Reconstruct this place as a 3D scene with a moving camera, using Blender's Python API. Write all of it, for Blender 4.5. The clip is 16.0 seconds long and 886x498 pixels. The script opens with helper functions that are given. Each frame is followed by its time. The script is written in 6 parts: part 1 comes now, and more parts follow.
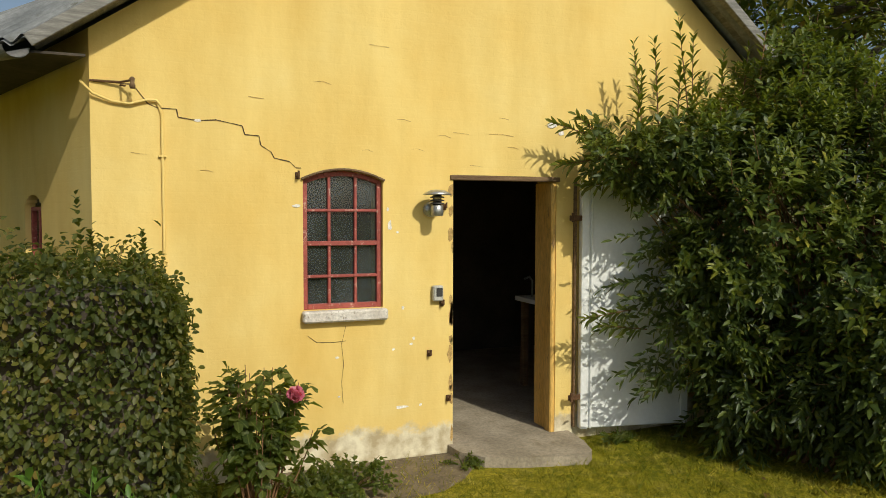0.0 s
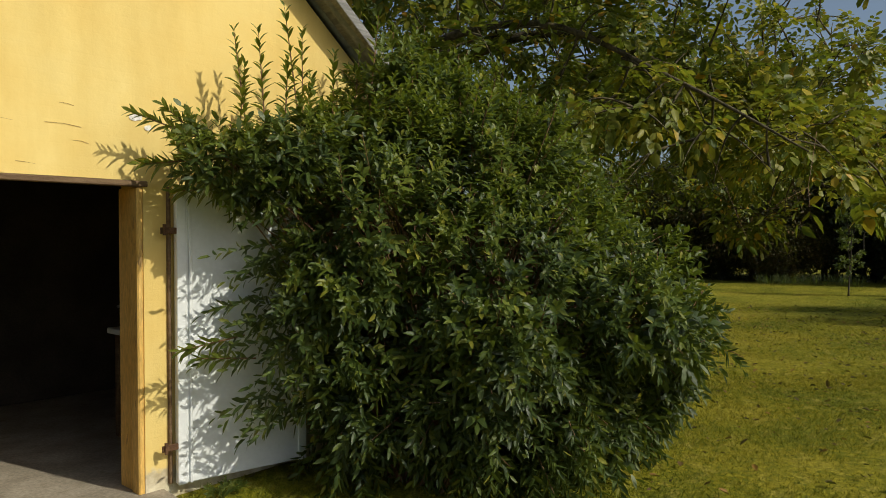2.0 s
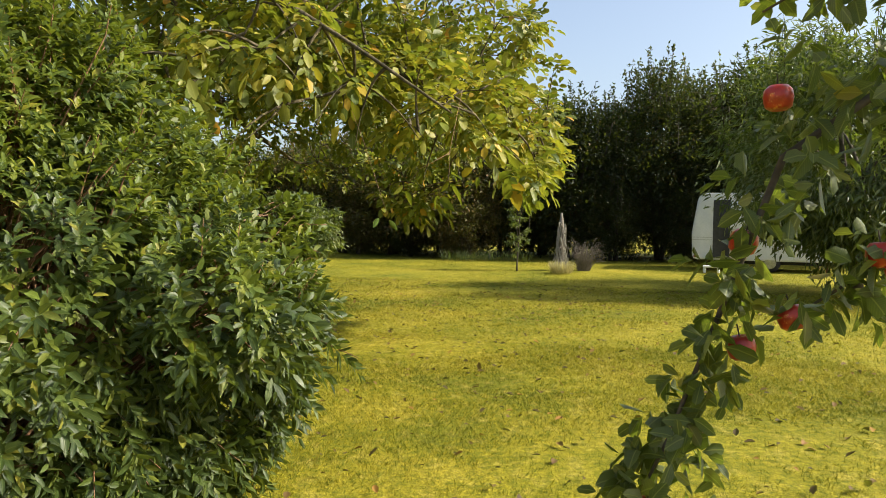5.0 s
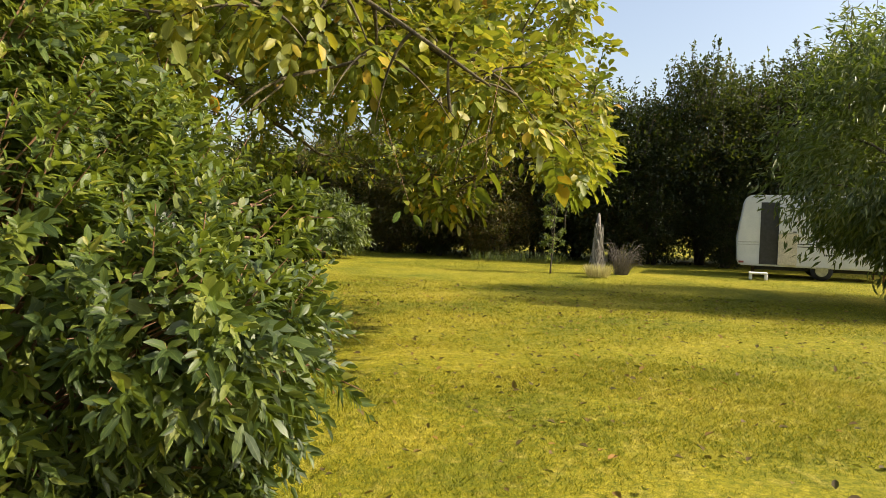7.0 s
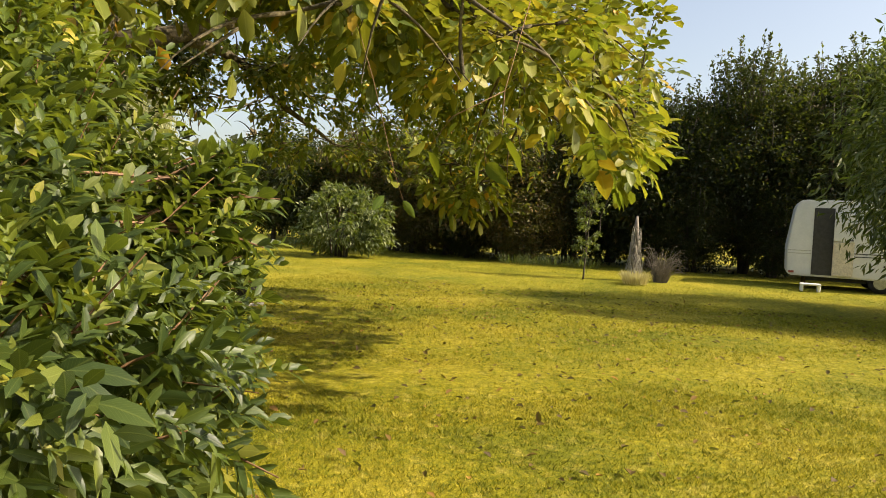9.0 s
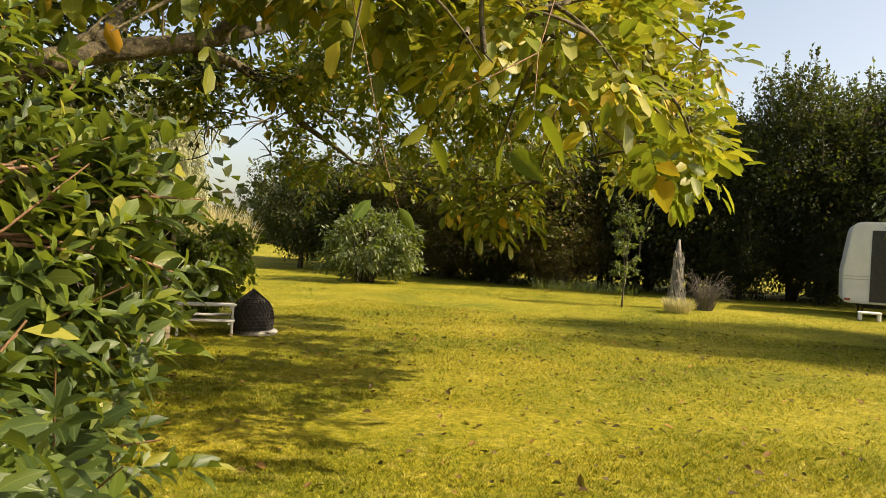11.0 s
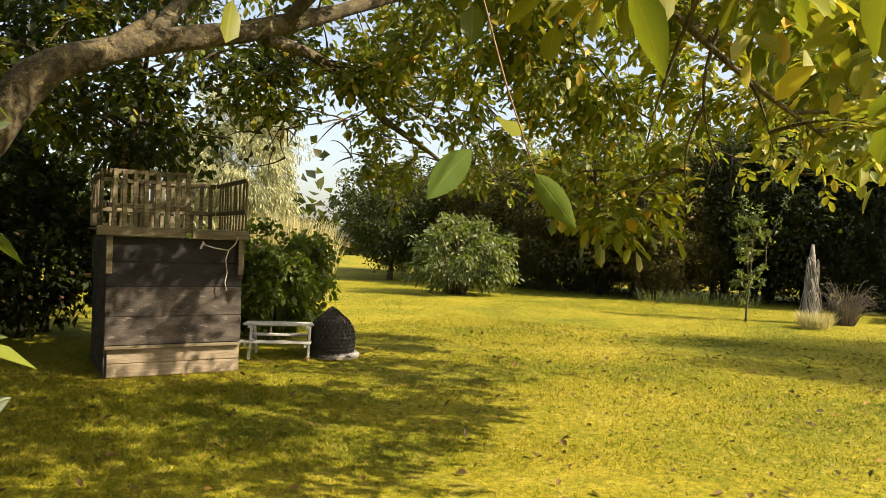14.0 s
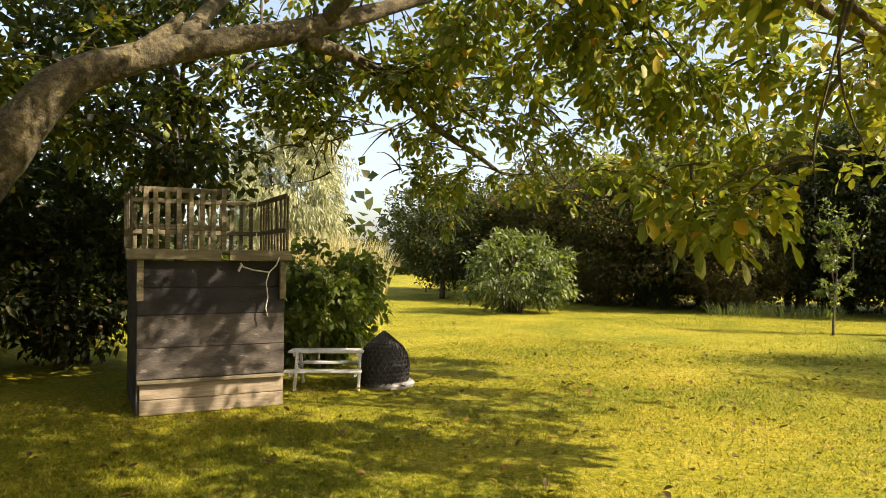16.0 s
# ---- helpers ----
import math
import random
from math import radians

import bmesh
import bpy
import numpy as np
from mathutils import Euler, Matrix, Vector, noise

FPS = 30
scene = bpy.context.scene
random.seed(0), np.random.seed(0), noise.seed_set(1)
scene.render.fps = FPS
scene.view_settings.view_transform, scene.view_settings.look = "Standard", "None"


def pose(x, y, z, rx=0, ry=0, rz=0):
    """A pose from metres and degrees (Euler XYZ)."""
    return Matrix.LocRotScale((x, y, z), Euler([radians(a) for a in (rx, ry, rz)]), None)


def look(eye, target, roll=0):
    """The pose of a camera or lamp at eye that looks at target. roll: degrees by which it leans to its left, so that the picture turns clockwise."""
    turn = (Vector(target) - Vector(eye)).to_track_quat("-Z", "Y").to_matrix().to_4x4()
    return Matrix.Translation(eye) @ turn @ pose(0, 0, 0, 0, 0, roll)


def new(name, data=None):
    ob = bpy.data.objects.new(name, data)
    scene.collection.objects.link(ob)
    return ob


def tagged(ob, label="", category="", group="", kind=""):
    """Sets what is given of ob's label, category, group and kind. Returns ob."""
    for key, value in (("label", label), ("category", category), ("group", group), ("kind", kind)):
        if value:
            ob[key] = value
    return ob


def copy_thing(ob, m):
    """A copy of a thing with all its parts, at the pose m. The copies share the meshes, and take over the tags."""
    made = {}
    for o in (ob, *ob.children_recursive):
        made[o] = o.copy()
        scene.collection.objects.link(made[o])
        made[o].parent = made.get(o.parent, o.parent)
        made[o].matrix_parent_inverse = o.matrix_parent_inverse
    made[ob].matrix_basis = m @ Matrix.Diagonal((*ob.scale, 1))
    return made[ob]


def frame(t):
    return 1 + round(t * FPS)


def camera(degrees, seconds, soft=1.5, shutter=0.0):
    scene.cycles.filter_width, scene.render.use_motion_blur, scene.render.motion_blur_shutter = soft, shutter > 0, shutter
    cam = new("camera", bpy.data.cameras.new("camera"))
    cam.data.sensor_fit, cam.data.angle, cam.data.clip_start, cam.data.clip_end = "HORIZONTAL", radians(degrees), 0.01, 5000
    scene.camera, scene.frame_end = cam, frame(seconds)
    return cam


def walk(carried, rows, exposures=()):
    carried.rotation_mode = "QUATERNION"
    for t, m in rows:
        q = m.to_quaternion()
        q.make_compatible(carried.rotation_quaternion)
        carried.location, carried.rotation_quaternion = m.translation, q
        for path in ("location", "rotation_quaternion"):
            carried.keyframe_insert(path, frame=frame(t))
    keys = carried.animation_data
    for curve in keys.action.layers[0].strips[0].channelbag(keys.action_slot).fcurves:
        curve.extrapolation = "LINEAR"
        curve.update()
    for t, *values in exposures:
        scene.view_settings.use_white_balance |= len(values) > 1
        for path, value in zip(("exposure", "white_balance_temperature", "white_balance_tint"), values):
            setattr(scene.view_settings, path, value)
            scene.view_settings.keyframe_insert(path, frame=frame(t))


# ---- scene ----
# camera and walk
cam = camera(63.3, 16.0, soft=0.45)
PATH = [
    (0, (0.696, 0.414, 1.735), (1.414, 2.279, 1.643), 0.1),
    (0.5, (0.893, 0.469, 1.703), (1.828, 2.236, 1.634), 0.0),
    (1, (1.071, 0.589, 1.685), (2.175, 2.254, 1.61), 0.5),
    (1.5, (1.25, 0.68, 1.662), (2.544, 2.204, 1.612), 0.4),
    (1.9, (1.3, 0.798, 1.66), (2.754, 2.172, 1.631), -0.2),
    (2, (1.364, 0.84, 1.662), (2.857, 2.17, 1.634), -0.2),
    (2.5, (1.588, 0.88, 1.653), (3.242, 2.005, 1.627), -0.3),
    (3, (1.815, 0.888, 1.658), (3.594, 1.799, 1.601), -0.1),
    (3.5, (2.06, 0.912, 1.643), (3.92, 1.646, 1.587), -0.1),
    (4, (2.338, 0.889, 1.635), (4.235, 1.519, 1.565), -0.1),
    (4.2, (2.453, 0.86, 1.62), (4.35, 1.487, 1.544), 0.1),
    (6.3, (3.419, 1.046, 1.611), (5.282, 1.769, 1.516), 1.9),
    (6.5, (3.513, 1.087, 1.608), (5.37, 1.825, 1.517), 2.0),
    (7, (3.715, 1.21, 1.586), (5.578, 1.932, 1.493), 1.6),
    (7.5, (3.962, 1.323, 1.569), (5.821, 2.056, 1.48), 1.3),
    (8, (4.288, 1.39, 1.537), (6.13, 2.161, 1.433), 1.8),
    (8.2, (4.399, 1.418, 1.547), (6.237, 2.2, 1.437), 2.0),
    (10.3, (5.488, 1.667, 1.474), (7.302, 2.508, 1.431), 3.2),
    (10.5, (5.541, 1.713, 1.484), (7.353, 2.557, 1.452), 2.6),
    (11, (5.725, 1.793, 1.485), (7.516, 2.682, 1.46), 2.7),
    (11.5, (5.992, 1.899, 1.487), (7.745, 2.862, 1.452), 3.1),
    (12, (6.166, 2.049, 1.481), (7.906, 3.035, 1.451), 2.8),
    (12.5, (6.324, 2.177, 1.494), (8.051, 3.185, 1.481), 2.3),
    (13, (6.52, 2.28, 1.49), (8.222, 3.33, 1.488), 2.7),
    (13.5, (6.709, 2.393, 1.475), (8.39, 3.477, 1.468), 2.7),
    (14, (6.891, 2.543, 1.477), (8.556, 3.651, 1.468), 1.9),
    (14.5, (7.072, 2.658, 1.468), (8.705, 3.814, 1.464), 1.9),
    (15, (7.234, 2.764, 1.466), (8.84, 3.955, 1.477), 2.3),
    (15.5, (7.386, 2.963, 1.475), (9.016, 4.122, 1.505), 1.1),
    (16, (7.522, 3.107, 1.454), (9.106, 4.328, 1.492), 0.3),
]
EXPOSURES = [(0, -0.74, 6250, 5), (2, -0.68, 6150, 6), (3.5, 0.56, 6200, 8), (7, 0.78, 6750, 10.5), (12, 0.88, 7450, 13), (16, 1.2, 7050, 13.5)]
walk(cam, [(t, look(eye, target, roll)) for t, eye, target, roll in PATH], EXPOSURES)

# world, sun
SUN_AZ, SUN_EL = 13.0, 38.0     # degrees: turned from -y towards +x, and above the horizon
to_sun = Vector((math.sin(radians(SUN_AZ)) * math.cos(radians(SUN_EL)), -math.cos(radians(SUN_AZ)) * math.cos(radians(SUN_EL)), math.sin(radians(SUN_EL))))
world = bpy.data.worlds.new("sky")
scene.world = world
world.use_nodes = True
wn = world.node_tree.nodes
sky = wn.new("ShaderNodeTexSky")
sky.sky_type, sky.sun_disc = "NISHITA", False
sky.sun_elevation, sky.sun_rotation = radians(SUN_EL), radians(180 - SUN_AZ)
sky.air_density, sky.dust_density, sky.ozone_density = 1.0, 3.0, 1.0
wn["Background"].inputs[1].default_value = 0.12
haze = wn.new("ShaderNodeHueSaturation")      # thin high haze: a paler, lighter sky
haze.inputs["Saturation"].default_value, haze.inputs["Value"].default_value = 0.84, 1.14
world.node_tree.links.new(sky.outputs[0], haze.inputs["Color"])
world.node_tree.links.new(haze.outputs[0], wn["Background"].inputs[0])
sun = new("sun", bpy.data.lights.new("sun", "SUN"))
sun.data.energy, sun.data.angle, sun.data.color = 5.0, radians(0.6), (1.0, 0.9, 0.74)
sun.matrix_world = look(to_sun * 50, (0, 0, 0))


# materials
def nodes_of(name):
    m = bpy.data.materials.new(name)
    m.use_nodes = True
    t = m.node_tree
    return m, t.nodes, t.links, t.nodes["Principled BSDF"]


def ramp_of(n, l, fac, stops):
    r = n.new("ShaderNodeValToRGB")
    while len(r.color_ramp.elements) < len(stops):
        r.color_ramp.elements.new(0.5)
    for e, (p, c) in zip(r.color_ramp.elements, stops):
        e.position, e.color = p, (*c, 1)
    l.new(fac, r.inputs[0])
    return r.outputs[0]


def noise_of(n, l, scale, detail=4, rough=0.55, stretch=None, coords="Object", dist=0.0):
    tc = n.new("ShaderNodeTexCoord")
    src = tc.outputs[coords]
    if stretch:
        mp = n.new("ShaderNodeMapping")
        mp.inputs["Scale"].default_value = stretch
        l.new(src, mp.inputs[0])
        src = mp.outputs[0]
    t = n.new("ShaderNodeTexNoise")
    t.inputs["Scale"].default_value, t.inputs["Detail"].default_value, t.inputs["Roughness"].default_value = scale, detail, rough
    t.inputs["Distortion"].default_value = dist
    l.new(src, t.inputs["Vector"])
    return t.outputs[0]


def mix_of(n, l, fac, a, b, how="MIX"):
    m = n.new("ShaderNodeMix")
    m.data_type, m.blend_type = "RGBA", how
    for v, s in ((fac, m.inputs[0]), (a, m.inputs[6]), (b, m.inputs[7])):
        if isinstance(v, (int, float)):
            s.default_value = v
        elif isinstance(v, tuple):
            s.default_value = (*v, 1)
        else:
            l.new(v, s)
    return m.outputs[2]


def bump_of(n, l, p, h, strength=0.3, dist=0.01):
    b = n.new("ShaderNodeBump")
    b.inputs["Strength"].default_value, b.inputs["Distance"].default_value = strength, dist
    l.new(h, b.inputs["Height"])
    l.new(b.outputs[0], p.inputs["Normal"])


def surface(name, c1, c2, scale=6, rough=0.7, metal=0.0, bump=0.3, fine=60, stretch=None, c3=None, grit=0.28, deep=0.006):
    """A worn surface: two colours in broad patches, a third in speckles, with fine relief."""
    m, n, l, p = nodes_of(name)
    broad = noise_of(n, l, scale, 5, 0.6, stretch)
    small = noise_of(n, l, fine, 4, 0.6, stretch)
    col = ramp_of(n, l, broad, [(0.35, c1), (0.65, c2)])
    grain = ramp_of(n, l, small, [(0.3, (1 - grit,) * 3), (0.7, (1 + grit * 0.45,) * 3)])
    col = mix_of(n, l, 1.0, col, grain, "MULTIPLY")
    if c3:
        spots = ramp_of(n, l, noise_of(n, l, scale * 3.1, 6, 0.7, stretch), [(0.58, (0, 0, 0)), (0.66, (1, 1, 1))])
        col = mix_of(n, l, spots, col, c3)
    l.new(col, p.inputs["Base Color"])
    p.inputs["Roughness"].default_value, p.inputs["Metallic"].default_value = rough, metal
    bump_of(n, l, p, small, bump, deep)
    return m


def leaf_material(name, stops, rough=0.42, trans=0.35, veins=0.0, glow=(0.45, 0.6, 0.06), gloss=0.3):
    """Leaf blades: the colour varies from leaf to leaf, and light comes through."""
    m, n, l, p = nodes_of(name)
    geo = n.new("ShaderNodeNewGeometry")
    info = n.new("ShaderNodeObjectInfo")
    both = n.new("ShaderNodeMath")
    both.operation = "ADD"
    l.new(geo.outputs["Random Per Island"], both.inputs[0])
    l.new(info.outputs["Random"], both.inputs[1])
    one = n.new("ShaderNodeMath")
    one.operation = "FRACT"
    l.new(both.outputs[0], one.inputs[0])
    col = ramp_of(n, l, one.outputs[0], stops)
    patch = ramp_of(n, l, noise_of(n, l, 1.7, 3), [(0.3, (0.7, 0.75, 0.7)), (0.7, (1.2, 1.15, 1.0))])
    col = mix_of(n, l, 1.0, col, patch, "MULTIPLY")
    if veins:
        uv = n.new("ShaderNodeTexCoord")
        sep = n.new("ShaderNodeSeparateXYZ")
        l.new(uv.outputs["UV"], sep.inputs[0])
        across = n.new("ShaderNodeMath")
        across.operation = "SUBTRACT"
        across.inputs[1].default_value = 0.5
        l.new(sep.outputs[0], across.inputs[0])
        side = n.new("ShaderNodeMath")
        side.operation = "ABSOLUTE"
        l.new(across.outputs[0], side.inputs[0])
        rib = ramp_of(n, l, side.outputs[0], [(0.0, (1, 1, 1)), (0.05, (0, 0, 0))])
        slant = n.new("ShaderNodeMath")
        slant.operation = "MULTIPLY_ADD"
        slant.inputs[1].default_value = -0.7
        l.new(side.outputs[0], slant.inputs[0])
        l.new(sep.outputs[1], slant.inputs[2])
        wave = n.new("ShaderNodeMath")
        wave.operation = "MULTIPLY"
        wave.inputs[1].default_value = 75.0
        l.new(slant.outputs[0], wave.inputs[0])
        sine = n.new("ShaderNodeMath")
        sine.operation = "SINE"
        l.new(wave.outputs[0], sine.inputs[0])
        lines = ramp_of(n, l, sine.outputs[0], [(0.8, (0, 0, 0)), (1.0, (0.5, 0.5, 0.5))])
        net = mix_of(n, l, 1.0, rib, lines, "ADD")
        col = mix_of(n, l, mix_of(n, l, 1.0, net, (veins, veins, veins), "MULTIPLY"), col, (0.42, 0.45, 0.1))
        bump_of(n, l, p, net, 0.25, 0.002)
    l.new(col, p.inputs["Base Color"])
    p.inputs["Roughness"].default_value = rough
    p.inputs["Specular IOR Level"].default_value = gloss
    tr = n.new("ShaderNodeBsdfTranslucent")
    l.new(mix_of(n, l, 1.0, mix_of(n, l, 0.5, col, glow), (1.5, 1.5, 1.0), "MULTIPLY"), tr.inputs[0])
    mx = n.new("ShaderNodeMixShader")
    mx.inputs[0].default_value = trans
    l.new(p.outputs[0], mx.inputs[1])
    l.new(tr.outputs[0], mx.inputs[2])
    l.new(mx.outputs[0], n["Material Output"].inputs[0])
    return m


def wall_material():
    """Yellow limewash over brick: faint courses, patches, stains near the ground."""
    m, n, l, p = nodes_of("yellow_limewash")
    tc = n.new("ShaderNodeTexCoord")
    mp = n.new("ShaderNodeMapping")
    mp.inputs["Rotation"].default_value = (radians(90), 0, 0)
    l.new(tc.outputs["Object"], mp.inputs[0])
    warp = n.new("ShaderNodeMix")
    warp.data_type = "RGBA"
    warp.blend_type = "ADD"
    warp.inputs[0].default_value = 0.012
    nz = n.new("ShaderNodeTexNoise")
    nz.inputs["Scale"].default_value = 3
    l.new(mp.outputs[0], nz.inputs["Vector"])
    l.new(mp.outputs[0], warp.inputs[6])
    l.new(nz.outputs[1], warp.inputs[7])
    br = n.new("ShaderNodeTexBrick")
    br.inputs["Scale"].default_value = 1.0
    br.inputs["Brick Width"].default_value, br.inputs["Row Height"].default_value = 0.235, 0.067
    br.inputs["Mortar Size"].default_value, br.inputs["Mortar Smooth"].default_value = 0.008, 1.0
    br.inputs["Color1"].default_value = br.inputs["Color2"].default_value = (1, 1, 1, 1)
    br.inputs["Mortar"].default_value = (0.35, 0.35, 0.35, 1)
    l.new(warp.outputs[2], br.inputs["Vector"])
    broad = noise_of(n, l, 1.1, 6, 0.6)
    col = ramp_of(n, l, broad, [(0.3, (0.75, 0.53, 0.155)), (0.55, (0.78, 0.595, 0.21)), (0.75, (0.79, 0.635, 0.26))])
    streak = ramp_of(n, l, noise_of(n, l, 2.2, 5, 0.65, (1, 1, 0.25)), [(0.3, (0.88, 0.84, 0.74)), (0.6, (1.02, 1.02, 1.02))])
    col = mix_of(n, l, 1.0, col, streak, "MULTIPLY")
    # hairline flaws that run along the courses
    flaw = ramp_of(n, l, noise_of(n, l, 1.0, 8, 0.75, (4.0, 4.0, 30.0)), [(0.70, (0, 0, 0)), (0.76, (0.5, 0.5, 0.5))])
    col = mix_of(n, l, flaw, col, (0.45, 0.30, 0.10))
    # damp and washed-off paint with its own ragged edge along the foot
    sep = n.new("ShaderNodeSeparateXYZ")
    l.new(tc.outputs["Object"], sep.inputs[0])
    rag = noise_of(n, l, 3.5, 8, 0.7)
    h = n.new("ShaderNodeMath")
    h.operation = "MULTIPLY_ADD"
    h.inputs[1].default_value = -0.42
    l.new(rag, h.inputs[0])
    l.new(sep.outputs[2], h.inputs[2])
    foot = ramp_of(n, l, h.outputs[0], [(0.0, (1, 1, 1)), (0.06, (0, 0, 0))])
    col = mix_of(n, l, foot, col, ramp_of(n, l, noise_of(n, l, 9, 6), [(0.35, (0.42, 0.34, 0.2)), (0.65, (0.74, 0.68, 0.5))]))
    l.new(col, p.inputs["Base Color"])
    p.inputs["Roughness"].default_value = 0.85
    rough_ = mix_of(n, l, 0.5, noise_of(n, l, 35, 6, 0.65), noise_of(n, l, 5, 5, 0.6, (1, 1, 3)))
    hsum = mix_of(n, l, 0.92, br.outputs[0], rough_)
    bump_of(n, l, p, hsum, 0.35, 0.01)
    return m


def grass_material():
    m, n, l, p = nodes_of("lawn")
    a = noise_of(n, l, 0.5, 6, 0.62)
    b = noise_of(n, l, 5.5, 6, 0.7)
    c = noise_of(n, l, 90, 3, 0.6)
    col = ramp_of(n, l, a, [(0.32, (0.145, 0.155, 0.011)), (0.5, (0.25, 0.228, 0.016)), (0.68, (0.35, 0.29, 0.032))])
    dry = ramp_of(n, l, b, [(0.52, (0, 0, 0)), (0.74, (0.6, 0.6, 0.6))])
    col = mix_of(n, l, dry, col, (0.5, 0.4, 0.11))
    col = mix_of(n, l, 1.0, col, ramp_of(n, l, c, [(0.3, (0.4, 0.45, 0.35)), (0.7, (1.35, 1.3, 1.2))]), "MULTIPLY")
    col = mix_of(n, l, 1.0, col, ramp_of(n, l, noise_of(n, l, 17, 4, 0.65), [(0.35, (0.58, 0.66, 0.5)), (0.65, (1.25, 1.22, 1.2))]), "MULTIPLY")
    l.new(col, p.inputs["Base Color"])
    p.inputs["Roughness"].default_value = 0.9
    p.inputs["Specular IOR Level"].default_value = 0.15
    bump_of(n, l, p, mix_of(n, l, 0.5, b, c), 0.8, 0.03)
    return m


def glass_material():
    m, n, l, p = nodes_of("dusty_hazy_glass")
    p.inputs["Transmission Weight"].default_value = 1.0
    p.inputs["IOR"].default_value = 1.5
    p.inputs["Base Color"].default_value = (0.6, 0.66, 0.66, 1)
    p.inputs["Roughness"].default_value = 0.0
    # Dust film; its bluish tone also stands in for reflected sky haze.
    dust_haze = n.new("ShaderNodeBsdfDiffuse")
    dust_haze.inputs[0].default_value = (0.2, 0.24, 0.26, 1)
    mx = n.new("ShaderNodeMixShader")
    l.new(ramp_of(n, l, noise_of(n, l, 5, 2, 0.5), [(0.35, (0.06, 0.06, 0.06)), (0.75, (0.2, 0.2, 0.2))]), mx.inputs[0])
    l.new(p.outputs[0], mx.inputs[1])
    l.new(dust_haze.outputs[0], mx.inputs[2])
    l.new(mx.outputs[0], n["Material Output"].inputs[0])
    return m


def plank_material(name, c1, c2, rough=0.8, c3=None):
    return surface(name, c1, c2, 3, rough, 0, 0.5, 30, (1.2, 1.2, 14), c3)


M_WALL = wall_material()
M_LAWN = grass_material()
M_GLASS = glass_material()
# Even dark tone; it keeps the room behind the doorway dark.
M_INNER = surface("dark_plaster", (0.05, 0.042, 0.032), (0.1, 0.085, 0.065), 2, 0.9)
M_CONC = surface("worn_concrete", (0.27, 0.23, 0.165), (0.42, 0.36, 0.27), 3, 0.9, 0, 0.6, 45, None, (0.24, 0.2, 0.13))
M_RED = surface("red_window_paint", (0.27, 0.055, 0.042), (0.38, 0.085, 0.065), 9, 0.55, 0, 0.25, 60, None, (0.5, 0.3, 0.24))
M_SILL = surface("weathered_sill_paint", (0.55, 0.5, 0.44), (0.72, 0.68, 0.62), 8, 0.8, 0, 0.7, 50, None, (0.3, 0.25, 0.19))
M_WHITE = surface("white_door_paint", (0.78, 0.8, 0.8), (0.84, 0.85, 0.84), 3, 0.45, 0, 0.05, 40, None, None, 0.05)
M_YWOOD = surface("ochre_painted_wood", (0.62, 0.36, 0.07), (0.74, 0.48, 0.14), 5, 0.65, 0, 0.5, 50, (1, 1, 0.3), (0.3, 0.18, 0.06))
M_BWOOD = plank_material("brown_wood", (0.13, 0.075, 0.035), (0.22, 0.14, 0.07))
M_ZINC = surface("galvanised_metal", (0.42, 0.43, 0.43), (0.6, 0.6, 0.58), 12, 0.38, 0.85, 0.1, 80)
M_RUST = surface("rusty_iron", (0.12, 0.06, 0.03), (0.2, 0.11, 0.05), 30, 0.8, 0.4, 0.5, 90)
M_BLACK = surface("black_plastic", (0.03, 0.03, 0.03), (0.05, 0.05, 0.05), 10, 0.45, 0, 0.1, 90)
M_GREY = surface("grey_plastic", (0.42, 0.42, 0.39), (0.52, 0.52, 0.48), 10, 0.5, 0, 0.1, 90)
M_CHIP = surface("bare_lime_patch", (0.78, 0.74, 0.66), (0.85, 0.82, 0.76), 14, 0.9, 0, 0.4, 70)
M_FLAW = surface("washed_out_flaw", (0.42, 0.27, 0.09), (0.55, 0.37, 0.14), 30, 0.95)
M_CRACK = surface("dark_crack", (0.07, 0.045, 0.02), (0.14, 0.09, 0.04), 30, 0.95)
M_ROOF = surface("fibre_cement_sheet", (0.16, 0.17, 0.175), (0.28, 0.29, 0.29), 2.5, 0.9, 0, 0.5, 30, None, (0.13, 0.13, 0.11))
M_VERGE = plank_material("grey_verge_board", (0.16, 0.155, 0.145), (0.3, 0.29, 0.27))
M_EAVES_SHADE = surface("eaves_wood_shade", (0.035, 0.028, 0.022), (0.075, 0.06, 0.045), 4, 0.9, 0, 0.4, 30)
M_BARK = surface("walnut_bark", (0.05, 0.04, 0.02), (0.15, 0.12, 0.065), 5, 0.95, 0, 1.0, 18, (1, 1, 1), (0.17, 0.15, 0.03), 0.6, 0.03)
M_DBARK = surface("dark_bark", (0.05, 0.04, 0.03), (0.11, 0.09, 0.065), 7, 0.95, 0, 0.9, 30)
M_TWIG = surface("reddish_twig", (0.17, 0.085, 0.04), (0.24, 0.13, 0.06), 18, 0.7, 0, 0.3, 80)
M_DRYTWIG = surface("dead_grey_twigs", (0.13, 0.112, 0.09), (0.24, 0.21, 0.17), 10, 0.9)
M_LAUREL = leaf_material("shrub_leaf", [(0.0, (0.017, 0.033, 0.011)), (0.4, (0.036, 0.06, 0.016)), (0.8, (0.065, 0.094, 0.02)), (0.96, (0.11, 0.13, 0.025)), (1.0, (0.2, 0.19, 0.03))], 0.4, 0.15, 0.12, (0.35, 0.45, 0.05))
